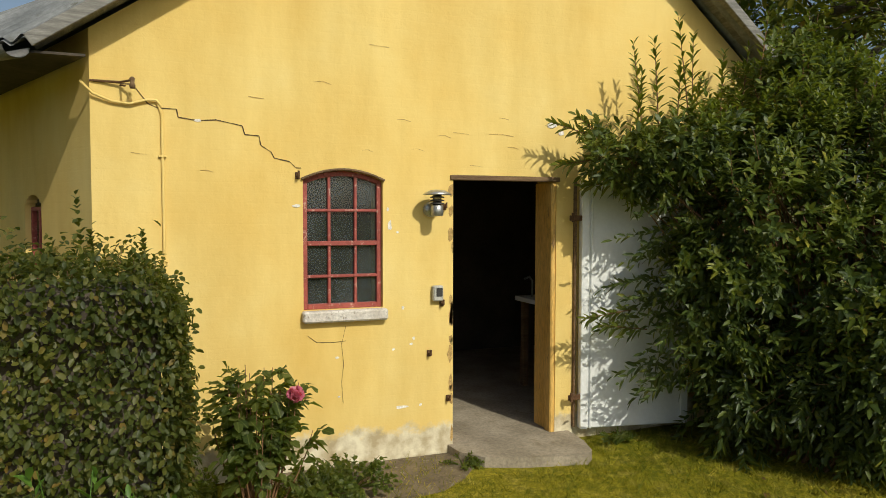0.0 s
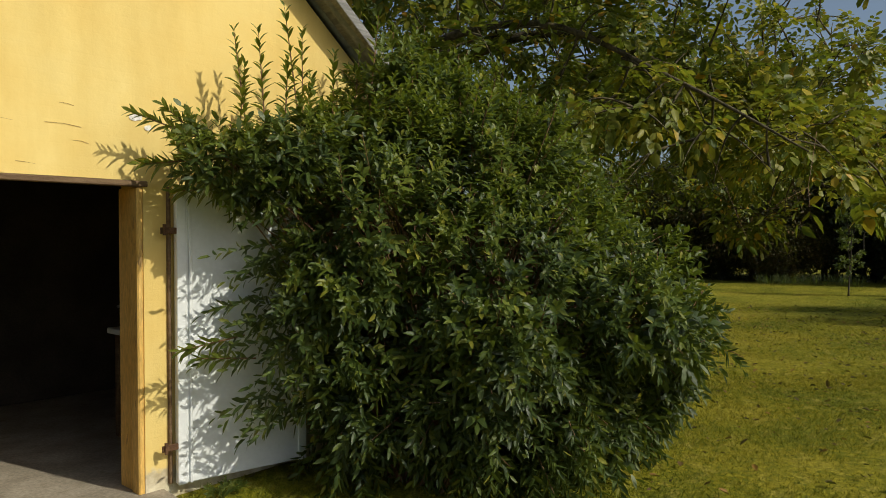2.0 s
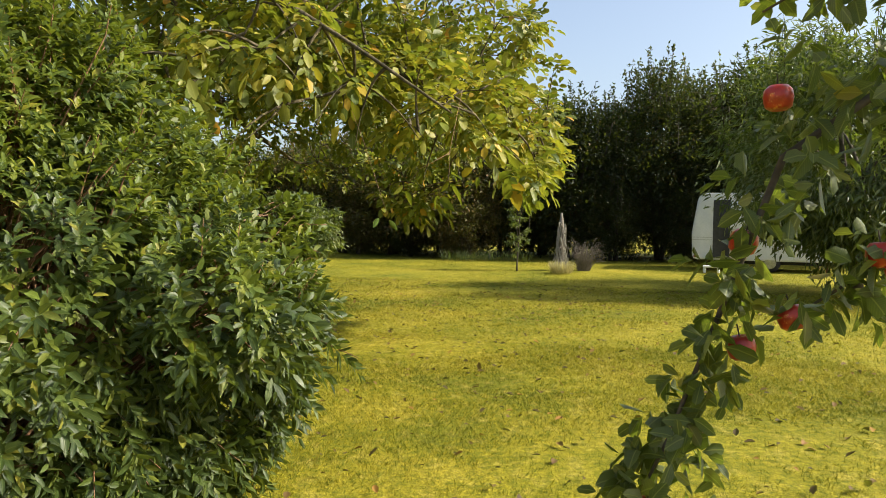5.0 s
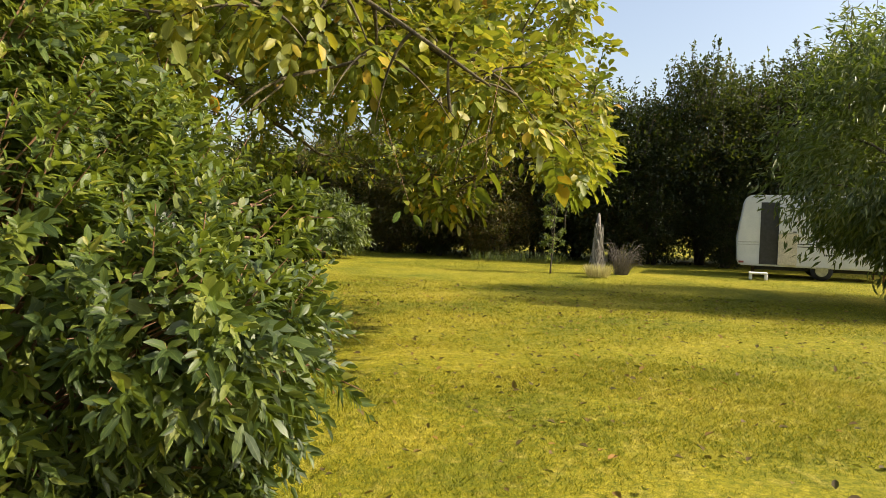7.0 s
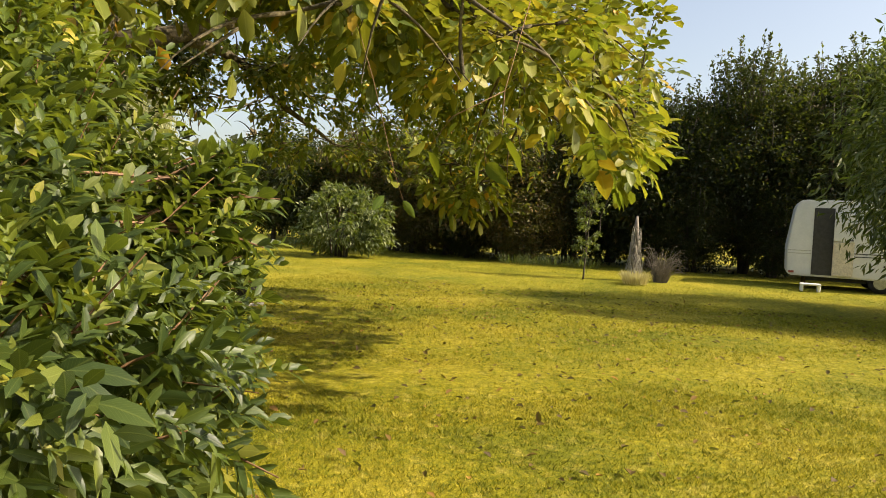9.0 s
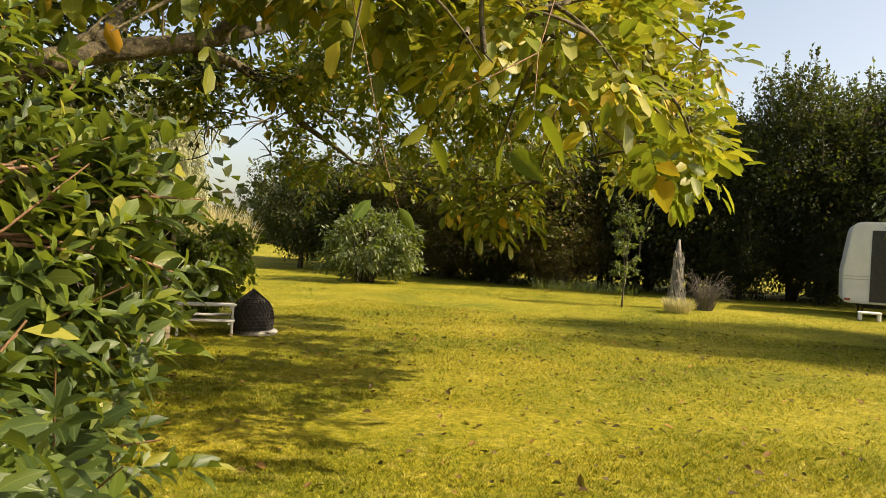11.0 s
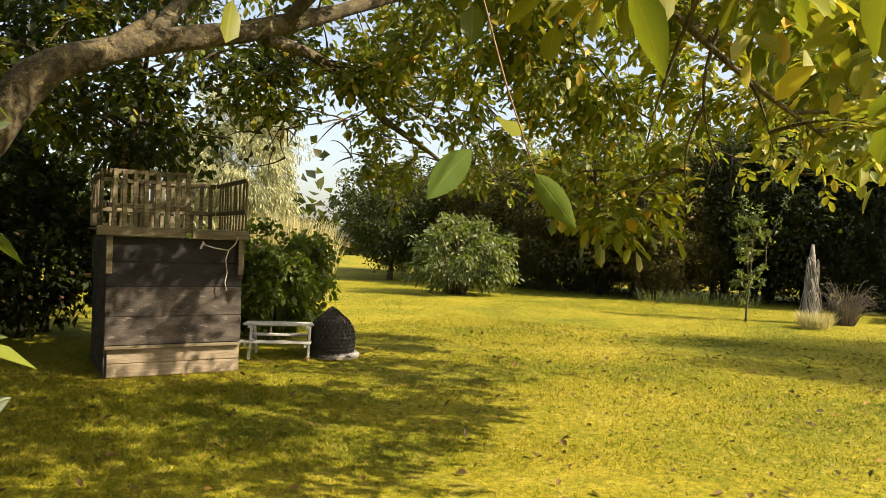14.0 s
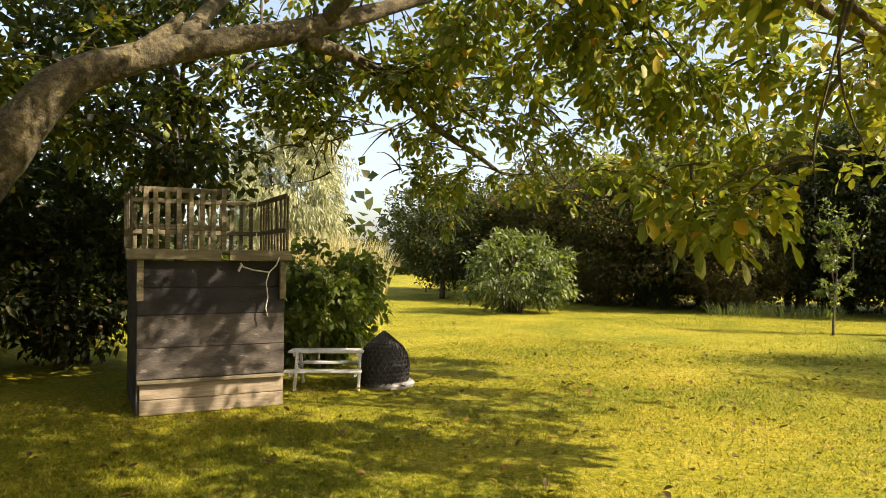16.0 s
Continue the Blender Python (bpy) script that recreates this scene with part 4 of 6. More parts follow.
part("worktop", Geo().box((0.05, 0, 0.86), (0.75, 0.5, 0.045)), M_WHITE, wb)
for x in (-0.25, 0.35):
    for y in (-0.18, 0.18):
        part("leg", Geo().box((x, y, 0.42), (0.06, 0.06, 0.84)), M_BWOOD, wb)
tap = thing("tap", "small dark water tap above the worktop", "tap", (3.98, 6.55, 0.955))
part("spout", Geo().tube([(0, 0, 0.0), (0, 0, 0.16), (-0.04, -0.02, 0.2), (-0.1, -0.03, 0.18)], 0.011), M_ZINC, tap)

# lamp, switch, hooks, pipe and cable on the wall
lp = thing("wall_lamp", "galvanised outdoor wall lamp with a flat round hat", "lamp", (2.445, Y0, 1.78))
g = Geo()
g.lathe((0, 0, 0), [(0.055, 0), (0.055, 0.012), (0.045, 0.03)], 20)
g2 = Geo()
g2.v = [(x, -z, y) for x, y, z in g.v]
g2.f = [f[::-1] for f in g.f]
part("base_plate", g2, M_ZINC, lp, "", True)
part("arm", Geo().tube([(0, -0.02, 0), (0, -0.09, 0.0), (0, -0.13, 0.015)], 0.022), M_ZINC, lp, "", True)
body = part("lamp_body", Geo().lathe((0, -0.14, -0.045), [(0.036, 0), (0.042, 0.006), (0.043, 0.07), (0.036, 0.075)], 20), M_ZINC, lp, "", True)
for k in range(3):
    part("louvre", Geo().lathe((0, -0.14, 0.036 + 0.022 * k), [(0.05, 0), (0.05, 0.006), (0.03, 0.012)], 20), M_BLACK, lp, "", True)
part("lens", Geo().lathe((0, -0.14, 0.03), [(0.03, 0), (0.03, 0.07)], 14), M_GLASS, lp, "", True)
part("hat", Geo().lathe((0, -0.14, 0.1), [(0.098, 0), (0.1, 0.004), (0.055, 0.03), (0.02, 0.036)], 24), M_ZINC, lp, "flat metal hat", True)
sb = thing("switch_box", "grey outdoor switch box with a dark rocker", "switch", (2.492, Y0, 1.185))
part("housing", Geo().box((0, -0.025, 0), (0.075, 0.05, 0.11), None, 0.008), M_GREY, sb)
part("rocker", Geo().box((0.005, -0.053, 0.01), (0.045, 0.008, 0.06), None, 0.003), M_BLACK, sb, "dark rocker")


def hook(x, z):
    h = thing("wall_hook", "rusty iron hinge pin set in the wall", "hook", (x, Y0, z), "old hinge pins in the wall")
    part("plate", Geo().box((0, -0.006, 0), (0.03, 0.012, 0.045), None, 0.004), M_RUST, h)
    part("pin", Geo().tube([(0, -0.01, -0.005), (0, -0.045, -0.005), (0, -0.05, 0.03)], [0.009, 0.009, 0.007], 7), M_RUST, h)


for x, z in ((2.55, 1.8), (2.435, 0.755), (2.58, 0.42), (2.53, 1.11), (1.51, 2.0)):
    hook(x, z)
pipe = thing("conduit", "thin yellow-painted conduit running down the wall", "conduit", (0.68, Y0 - 0.012, 0))
part("tube", Geo().tube([(0, 0, 0.02), (0.004, 0, 1.2), (0, 0, 2.36), (-0.02, 0, 2.42)], 0.009, 8), M_WALL, pipe, "", True)
for z in (0.7, 1.45, 2.1):
    part("clip", Geo().box((0, 0, z), (0.045, 0.022, 0.016)), M_WALL, pipe)
cab = thing("cable", "yellow-painted cable sagging from the corner to the conduit", "cable")
part("strand", Geo().tube([(XL - 0.05, Y0 - 0.04, 2.53), (0.3, Y0 - 0.03, 2.46), (0.4, Y0 - 0.02, 2.42), (0.5, Y0 - 0.02, 2.41), (0.6, Y0 - 0.02, 2.44), (0.65, Y0 - 0.02, 2.44), (0.68, Y0 - 0.02, 2.4)], 0.008, 7), M_WALL, cab, "", True)
brk = thing("insulator_bracket", "rusty iron bracket with an insulator on the wall", "bracket", (0.5, Y0, 2.52))
part("rod", Geo().tube([(-0.22, -0.005, 0.02), (-0.05, -0.03, 0.015), (0.02, -0.1, 0.02)], 0.007, 6), M_RUST, brk)
part("rod", Geo().tube([(-0.05, -0.01, 0.0), (-0.02, -0.12, -0.02)], 0.006, 6), M_RUST, brk)
part("insulator", Geo().lathe((0.02, -0.1, -0.03), [(0.014, 0), (0.018, 0.02), (0.012, 0.035), (0.016, 0.06), (0.006, 0.07)], 10), M_BWOOD, brk, "", True)


# ---- playhouse, bench, woven dome ----
FU = Vector((0.895, -0.446, 0))           # along the front
ph_turn = math.degrees(math.atan2(FU.y, FU.x))
ph = thing("playhouse", "dark boarded playhouse with a railed deck on top", "playhouse", (11.10, 9.47, 0), turn=ph_turn)
PW, PD, DECK = 1.38, 1.3, 1.50
lean = Matrix.Shear("XZ", 4, (-0.02, 0.0))
# Deck shade is put into the blacker tar of the two upper boards.
for i, (z0, z1) in enumerate(((0.34, 0.63), (0.635, 0.94), (0.945, 1.2), (1.205, 1.46))):
    part("front_board", Geo().box((PW / 2, 0.0 + 0.006 * (i % 2), (z0 + z1) / 2), (PW, 0.03, z1 - z0), lean, 0.004), M_TAR_SHADE if i > 1 else M_PANEL, ph, "dark tarred board" if i == 0 else "")
for z0, z1 in ((0.0, 0.14), (0.145, 0.29)):
    part("skirt_board", Geo().box((PW / 2 + 0.015, 0.035 - 0.1 * 0, (z0 + z1) / 2), (PW - 0.03, 0.03, z1 - z0), lean, 0.005), M_BOARD, ph, "bare pale plank")
part("rail_strip", Geo().box((PW / 2, -0.02, 0.315), (PW, 0.045, 0.035), lean, 0.006), M_DECK, ph)
for x in (0.015, PW - 0.015):
    part("side_wall", Geo().box((x, PD / 2 + 0.02, 0.73), (0.03, PD - 0.05, 1.46), lean), M_PANEL, ph)
part("back_wall", Geo().box((PW / 2, PD, 0.73), (PW, 0.03, 1.46), lean), M_PANEL, ph)
for x in (0.02, PW - 0.03):
    for y in (-0.045, PD + 0.04):
        part("corner_post", Geo().box((x, y, 1.28), (0.06, 0.05, 0.4), lean), M_DECK, ph)
part("deck_beam", Geo().box((PW * 0.26 - 0.04, -0.085, DECK + 0.02), (PW * 0.62, 0.045, 0.1), lean, 0.006), M_DECK, ph)
part("deck_beam", Geo().box((PW * 0.79 + 0.03, -0.09, DECK + 0.015), (PW * 0.44, 0.045, 0.1), lean, 0.006), M_DECK, ph)
for k in range(10):
    part("deck_plank", Geo().box((PW / 2, -0.05 + (PD + 0.1) * (k + 0.5) / 10, DECK + 0.045), (PW + 0.12, (PD + 0.1) / 10 - 0.012, 0.025), lean, 0.004), M_DECK, ph)
RT = 0.66


def railing(a, b, n, top=RT, skip=()):
    a, b = Vector(a), Vector(b)
    for z, w in ((0.28, 0.05), (top - 0.03, 0.05)):
        part("rail", bar(Geo(), lean @ (a + Vector((0, 0, DECK + z))), lean @ (b + Vector((0, 0, DECK + z))), 0.022, w), M_DECK, ph)
    for k in range(n):
        t = (k + 0.5) / n
        p = a.lerp(b, t)
        off = (b - a).normalized().cross(Vector((0, 0, 1))) * 0.024
        tilt = random.uniform(-0.012, 0.012)
        q = p + off
        part("picket", bar(Geo(), lean @ (q + Vector((0, 0, DECK + 0.07))), lean @ (q + Vector((tilt, 0, DECK + top - 0.01 + random.uniform(-0.02, 0.02)))), 0.046, 0.018, (b - a).cross(Vector((0, 0, 1)))), M_DECK, ph)


for x, y in ((-0.02, -0.04), (0.83, -0.06), (PW + 0.02, -0.04), (-0.02, PD), (PW + 0.02, PD)):
    part("rail_post", bar(Geo(), lean @ Vector((x, y, DECK + 0.03)), lean @ Vector((x, y, DECK + RT + 0.04)), 0.06, 0.045), M_DECK, ph)
railing((0.0, -0.04, 0), (0.82, -0.05, 0), 8)
railing((PW, PD, 0), (0.0, PD, 0), 12)
railing((-0.02, PD, 0), (-0.02, 0.0, 0), 10)
railing((PW + 0.02, 0.0, 0), (PW + 0.02, PD, 0), 10)
rope = thing("rope", "pale knotted rope hanging under the deck edge", "rope", (11.10, 9.47, 0), turn=ph_turn)
part("strand", Geo().tube([(0.92, -0.12, 1.44), (0.95, -0.125, 1.40), (1.05, -0.125, 1.37), (1.2, -0.125, 1.35), (1.27, -0.125, 1.42), (1.3, -0.12, 1.5)], 0.007, 6), M_ROPE, rope, "", True)
part("strand", Geo().tube([(1.2, -0.125, 1.35), (1.17, -0.125, 1.25), (1.19, -0.12, 1.1), (1.17, -0.115, 1.0), (1.19, -0.11, 0.92)], 0.006, 6), M_ROPE, rope, "", True)
part("strand", Geo().tube([(0.93, -0.125, 1.42), (0.9, -0.125, 1.36)], 0.012, 6), M_ROPE, rope)

bt = thing("picnic_table", "small silvered wooden picnic table with benches", "picnic table", (13.36, 9.3, 0), turn=-51)
BW = 0.86
for y in (-0.1, 0.0, 0.1):
    part("top_plank", Geo().box((0, y, 0.42), (BW, 0.092, 0.025)), M_GWOOD, bt)
for y in (-0.36, 0.36):
    part("bench_plank", Geo().box((0, y, 0.235), (BW, 0.13, 0.025)), M_GWOOD, bt)
for x in (-0.36, 0.36):
    part("cross_bar", Geo().box((x, 0, 0.20), (0.03, 0.82, 0.04)), M_GWOOD, bt)
    part("cross_bar", Geo().box((x, 0, 0.39), (0.03, 0.3, 0.035)), M_GWOOD, bt)
    for s in (-1, 1):
        part("leg", bar(Geo(), (x + 0.03, s * 0.3, 0.0), (x + 0.03, s * 0.1, 0.4), 0.03, 0.05), M_GWOOD, bt)

dome = thing("woven_dome", "black woven garden dome with a pointed top", "garden ornament", (13.82, 8.83, 0))
prof = [(0.25, 0.0), (0.285, 0.1), (0.295, 0.24), (0.27, 0.38), (0.2, 0.49), (0.09, 0.57), (0.02, 0.64)]
part("liner", Geo().lathe((0, 0, 0.01), [(r * 0.93, z) for r, z in prof], 24), M_NET, dome, "", True)
part("stone_base", Geo().lathe((0.05, -0.03, 0), [(0.3, 0), (0.31, 0.04), (0.28, 0.07)], 18), M_STONE, dome, "grey stone base")


def prof_r(z):
    for (r0, z0), (r1, z1) in zip(prof, prof[1:]):
        if z <= z1:
            return r0 + (r1 - r0) * (z - z0) / (z1 - z0)
    return 0.02


weave = Geo()
for k in range(26):
    for s in (-1, 1):
        pts = []
        for i in range(9):
            z = 0.02 + 0.6 * i / 8
            a = 2 * math.pi * k / 26 + s * 1.3 * i / 8
            r = prof_r(z) + 0.008 * s
            pts.append((r * math.cos(a), r * math.sin(a), z))
        weave.tube(pts, 0.007, 4, False)
for i in range(12):
    z = 0.03 + 0.048 * i
    weave.tube([((prof_r(z) + 0.006) * math.cos(a), (prof_r(z) + 0.006) * math.sin(a), z) for a in np.linspace(0, 2 * math.pi, 25)], 0.008, 4, False)
wv = part("weave", weave, M_NET, dome, "black twigs woven crosswise")

# ---- caravan ----
cv = thing("caravan", "old white touring caravan with its door open", "caravan", (27.0, 0.78, 0), turn=-90)
# local x runs along the side (towards -y of the world), local y goes into the caravan (+x of the world)
CL, CWD, CB, CT = 4.5, 2.0, 0.36, 2.46


def caravan_outline():
    return [(0.02, CB + 0.06), (0.1, CB), (CL - 0.35, CB - 0.02), (CL - 0.05, CB + 0.35), (CL, CB + 0.95), (CL - 0.25, CT - 0.35), (CL - 0.45, CT - 0.08), (CL - 0.65, CT), (0.38, CT), (0.24, CT - 0.05), (0.17, CT - 0.18), (0.0, CB + 0.8)]


D0, D1, DB, DT = 0.62, 1.12, CB + 0.05, CT - 0.22
body = bmesh.new()
ol = caravan_outline()
va = [body.verts.new((x, 0, z)) for x, z in ol]
vb = [body.verts.new((x, CWD, z)) for x, z in ol]
body.faces.new(va[::-1])
body.faces.new(vb)
for i in range(len(ol)):
    j = (i + 1) % len(ol)
    body.faces.new((va[i], va[j], vb[j], vb[i]))
bmesh.ops.recalc_face_normals(body, faces=body.faces)
bmesh.ops.bevel(body, geom=[e for e in body.edges], offset=0.035, segments=2, affect="EDGES")
me = bpy.data.meshes.new("body")
body.to_mesh(me)
body.free()
me.materials.append(M_CARAVAN)
cb = part("body", me, M_CARAVAN, cv)
# Flat black panel stands in for the shade inside the doorway.
part("doorway_shade_panel", Geo().box(((D0 + D1) / 2, -0.002, (DB + DT) / 2), (D1 - D0, 0.02, DT - DB), None, 0.003), M_BLACK, cv, "flat black panel for the unlit open doorway")
cd = part("door", Geo().box(((D1 + 0.25), -0.06, (DB + DB + 0.92) / 2), (0.5, 0.05, 0.92), None, 0.02), M_CREAM, cv, "cream lower half of the open door")
part("door", Geo().box(((D1 + 0.25), -0.06, DB + 0.94 + 0.38), (0.5, 0.05, 0.76), None, 0.02), M_CARAVAN, cv, "white upper half of the open door")
part("handle", Geo().box((D1 + 0.42, -0.1, DB + 0.98), (0.1, 0.02, 0.03)), M_BLACK, cd)
for z in (CB + 0.62, CB + 0.7):
    part("stripe", Geo().box((0.31, -0.004, z), (0.58, 0.01, 0.018)), M_GREY, cv, "dark grey side stripe")
    part("stripe", Geo().box(((D1 + 0.5 + CL - 0.25) / 2, -0.004, z - 0.02), (CL - 0.25 - D1 - 0.52, 0.01, 0.022)), M_BLACK, cv)
part("side_window", Geo().box((2.5, -0.006, CB + 1.4), (1.1, 0.02, 0.5), None, 0.03), M_GLASS, cv, "tinted side window")
for k in range(7):
    part("letter_bar", Geo().box((2.35 + 0.055 * k, -0.006, CB + 0.38), (0.038, 0.01, 0.05)), M_BLACK, cv)
part("lamp_cluster", Geo().box((0.13, -0.01, CB + 0.1), (0.14, 0.03, 0.06), None, 0.01), M_RED, cv, "red marker lamp")
part("lamp_cluster", Geo().box((CL - 0.42, -0.01, CB + 0.08), (0.14, 0.03, 0.06), None, 0.01), M_RED, cv)
for y in (0.12, CWD - 0.12):
    w = part("wheel", Geo().tube([(2.3, y - 0.08, 0.29), (2.3, y + 0.08, 0.29)], 0.29, 24), M_TYRE, cv, "", True)
    part("rim", Geo().tube([(2.3, y - 0.09, 0.29), (2.3, y - 0.075, 0.29)], 0.17, 18), M_ZINC, w)
part("chassis", Geo().box((2.3, CWD / 2, CB - 0.06), (3.6, 1.6, 0.12)), M_TYRE, cv)
for x in (0.5, 3.9):
    for y in (0.25, CWD - 0.25):
        part("jack", Geo().box((x, y, 0.16), (0.05, 0.05, 0.33)), M_RUST, cv)
st = thing("step_stool", "small white plastic step beside the caravan door", "step", (26.15, 0.2, 0), turn=-90)
part("tread", Geo().box((0, 0, 0.19), (0.5, 0.34, 0.05), None, 0.015), M_WHITE, st)
for x in (-0.2, 0.2):
    part("leg", Geo().box((x, 0, 0.085), (0.08, 0.32, 0.17), None, 0.015), M_WHITE, st)


# ---- the large shrub beside the doorway ----
def lumpy_points(blobs, k, jitter=0.12, zmin=0.06):
    """Points on the outside of joined ellipsoids, with the outward way at each."""
    pts, ways = [], []
    b = np.array(blobs)
    area = np.array([(r[3] * r[4] + r[4] * r[5] + r[3] * r[5]) for r in b])
    pick = rng.choice(len(b), k * 4, p=area / area.sum())
    d = rand_dirs(k * 4)
    for i, w in zip(pick, d):
        c, r = b[i, :3], b[i, 3:]
        p = c + w * r * (1 + rng.normal(0, jitter))
        if p[2] < zmin or any(np.sum(((p - q[:3]) / q[3:]) ** 2) < 0.72 for j, q in enumerate(b) if j != i):
            continue
        pts.append(p)
        ways.append(w / r)
        if len(pts) >= k:
            break
    return np.array(pts), unit(np.array(ways))


SHRUB = [(4.88, 4.5, 1.68, 0.78, 0.6, 0.9), (5.5, 4.05, 1.05, 0.95, 0.95, 1.12), (6.25, 3.8, 1.1, 0.98, 0.78, 0.8), (5.6, 4.45, 1.85, 1.0, 0.8, 0.92),
         (4.25, 4.7, 2.25, 0.5, 0.38, 0.3), (3.82, 4.8, 2.25, 0.36, 0.28, 0.22), (5.9, 3.05, 1.15, 0.45, 0.42, 0.38), (5.2, 3.72, 0.75, 0.65, 0.45, 0.75), (6.55, 3.6, 0.6, 0.6, 0.5, 0.6), (5.95, 3.45, 0.45, 0.5, 0.38, 0.5), (4.42, 4.52, 1.2, 0.36, 0.32, 0.75), (4.62, 4.38, 0.55, 0.42, 0.36, 0.55), (5.0, 3.95, 0.45, 0.5, 0.4, 0.45), (6.85, 3.5, 1.25, 0.36, 0.33, 0.4), (6.6, 3.25, 0.85, 0.36, 0.32, 0.36), (6.5, 4.2, 1.75, 0.72, 0.58, 0.62), (5.9, 4.25, 2.2, 0.8, 0.6, 0.6), (5.4, 4.7, 2.6, 0.6, 0.35, 0.6)]
shrub = thing("shrub", "large dark green shrub with narrow pointed leaves", "shrub", (5.3, 4.2, 0))
off = np.array([5.3, 4.2, 0])
P, Wd = lumpy_points(SHRUB, 4600, 0.1)
# hollows and tiers in the outline
P = P + Wd * np.array([0.3 * noise.noise(Vector(p) * 2.6 + Vector((3, 1, 7))) + 0.1 * noise.noise(Vector(p) * 6.0) - 0.05 for p in P])[:, None]
ok = (P[:, 1] < 5.05) & ~((P[:, 0] > 6.55) & (P[:, 1] < 3.65) & (P[:, 2] < 0.85)) & ~((P[:, 0] > 6.85) & (P[:, 1] < 4.0) & (P[:, 2] < 1.2))
P, Wd = P[ok], Wd[ok]
up = np.array([0, 0, 1.0])
rise = np.clip((P[:, 2:3] - 0.9) * 0.75, -0.55, 0.95)      # the top shoots stand, the lowest hang
way = unit(Wd + up * (rise + rng.uniform(-0.3, 0.3, (len(P), 1))) + rand_dirs(len(P)) * 0.4)
reach = rng.uniform(0.16, 0.34, len(P))
base = P - way * reach[:, None] * 0.75
A = shoots(base - off, way, reach, 12, 0.092, 0.35, 1.05)
def behind_line(p):
    """True for leaves on the shrub's side of a line along the camera's view."""
    q = p + off
    return (0.915 * q[:, 0] + -0.404 * q[:, 1] < 5.26) | (q[:, 1] > 3.6) | (q[:, 0] < 6.5)


keep_ = behind_line(A[0])
A = [a[keep_] for a in A]
world_p = A[0] + off
nearby = np.where((world_p[:, 0] > 6.35) & (world_p[:, 1] < 3.45) & (world_p[:, 2] > 0.5) & (world_p[:, 2] < 1.95))[0][:140]
rest = np.setdiff1d(np.arange(len(world_p)), nearby)
# Top light and low shade are put into this young-leaf mix.
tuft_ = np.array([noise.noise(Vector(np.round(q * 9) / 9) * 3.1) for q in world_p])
fresh_lit = tuft_ * 1.3 + (world_p[:, 2] - 1.45) * 0.55 + rng.normal(0, 0.12, len(world_p)) > 0.1
for m_, pick_ in ((M_LAUREL, rest[~fresh_lit[rest]]), (M_YOUNG_LIT, rest[fresh_lit[rest]])):
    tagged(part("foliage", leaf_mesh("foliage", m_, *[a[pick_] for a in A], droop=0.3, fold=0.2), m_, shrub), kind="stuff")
for i in nearby:
    m_ = M_YOUNG_LIT if fresh_lit[i] else M_LAUREL
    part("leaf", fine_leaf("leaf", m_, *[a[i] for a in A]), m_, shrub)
P2, W2 = lumpy_points([(a, b, c, d * 0.78, e * 0.78, f * 0.82) for a, b, c, d, e, f in SHRUB], 900, 0.1)
A = shoots(P2 - off - W2 * 0.15, unit(W2 + rand_dirs(len(P2)) * 0.5), rng.uniform(0.2, 0.35, len(P2)), 10, 0.115, 0.36)
tagged(part("foliage", plain_leaf_mesh("foliage", M_LAUREL, *A, droop=0.3), M_LAUREL, shrub), kind="stuff")
st_ = Geo()
for i in range(0, len(base), 10):
    if not behind_line(P[i:i + 1] - off + way[i:i + 1] * 0.08)[0]:
        continue
    b_, t_ = base[i] - off, P[i] - off + way[i] * 0.08
    root = np.array([rng.uniform(-0.5, 0.6), rng.uniform(-0.25, 0.3), 0.0])
    st_.tube(bez(root, (root * 0.5 + b_ * 0.5) + np.array([0, 0, 0.35]), b_, 4) + [Vector(t_)], [0.011, 0.009, 0.007, 0.005, 0.004, 0.002], 5, False)
part("stem", st_, M_TWIG, shrub, "reddish brown stems", True)
# a thin fringe of shoots in front of the white door, and a spray at head height
fx = rng.uniform(0, 1, (52, 3))
fb = np.stack([4.18 + 0.3 * fx[:, 0], 4.62 + 0.25 * fx[:, 1], 0.5 + 1.75 * fx[:, 2]], 1)
fw_ = unit(np.stack([-1.0 + 0 * fx[:, 0], rng.uniform(-0.3, 0.2, 52), rng.uniform(-0.35, 0.3, 52)], 1))
fringe = (fb - off, fw_, rng.uniform(0.3, 0.62, 52), 13, 0.1, 0.3)
tagged(part("foliage", leaf_mesh("foliage", M_LAUREL, *shoots(*fringe), droop=0.3, fold=0.2), M_LAUREL, shrub), kind="stuff")
spray_b = np.array([[7.0, 3.75, 1.72], [7.05, 3.7, 1.6], [6.95, 3.8, 1.8], [7.1, 3.8, 1.65]])
spray_w = np.array([[0.55, -0.05, 0.05], [0.6, -0.05, -0.1], [0.5, 0.1, 0.05], [0.6, 0.05, 0.1]])
tagged(part("foliage", leaf_mesh("foliage", M_LAUREL, *shoots(spray_b - off, spray_w, np.array([0.4, 0.35, 0.45, 0.35]), 12, 0.1, 0.34), droop=0.3, fold=0.2), M_LAUREL, shrub), kind="stuff")
# broad-leaved outer shoots that lean out over the lawn
NO = 26
ox = rng.uniform(0, 1, (NO, 3))
ob = np.stack([6.7 + 0.26 * ox[:, 0], 3.26 + 0.34 * ox[:, 1], 1.08 + 0.6 * ox[:, 2]], 1)
ow = unit(np.stack([rng.uniform(0.4, 1.0, NO), rng.uniform(-0.7, -0.1, NO), rng.uniform(-0.1, 0.5, NO)], 1))
oreach = rng.uniform(0.22, 0.34, NO)
A = shoots(ob - off, ow, oreach, 10, 0.105, 0.42, 1.1)
keep_ = behind_line(A[0] + A[1] * 0.06)
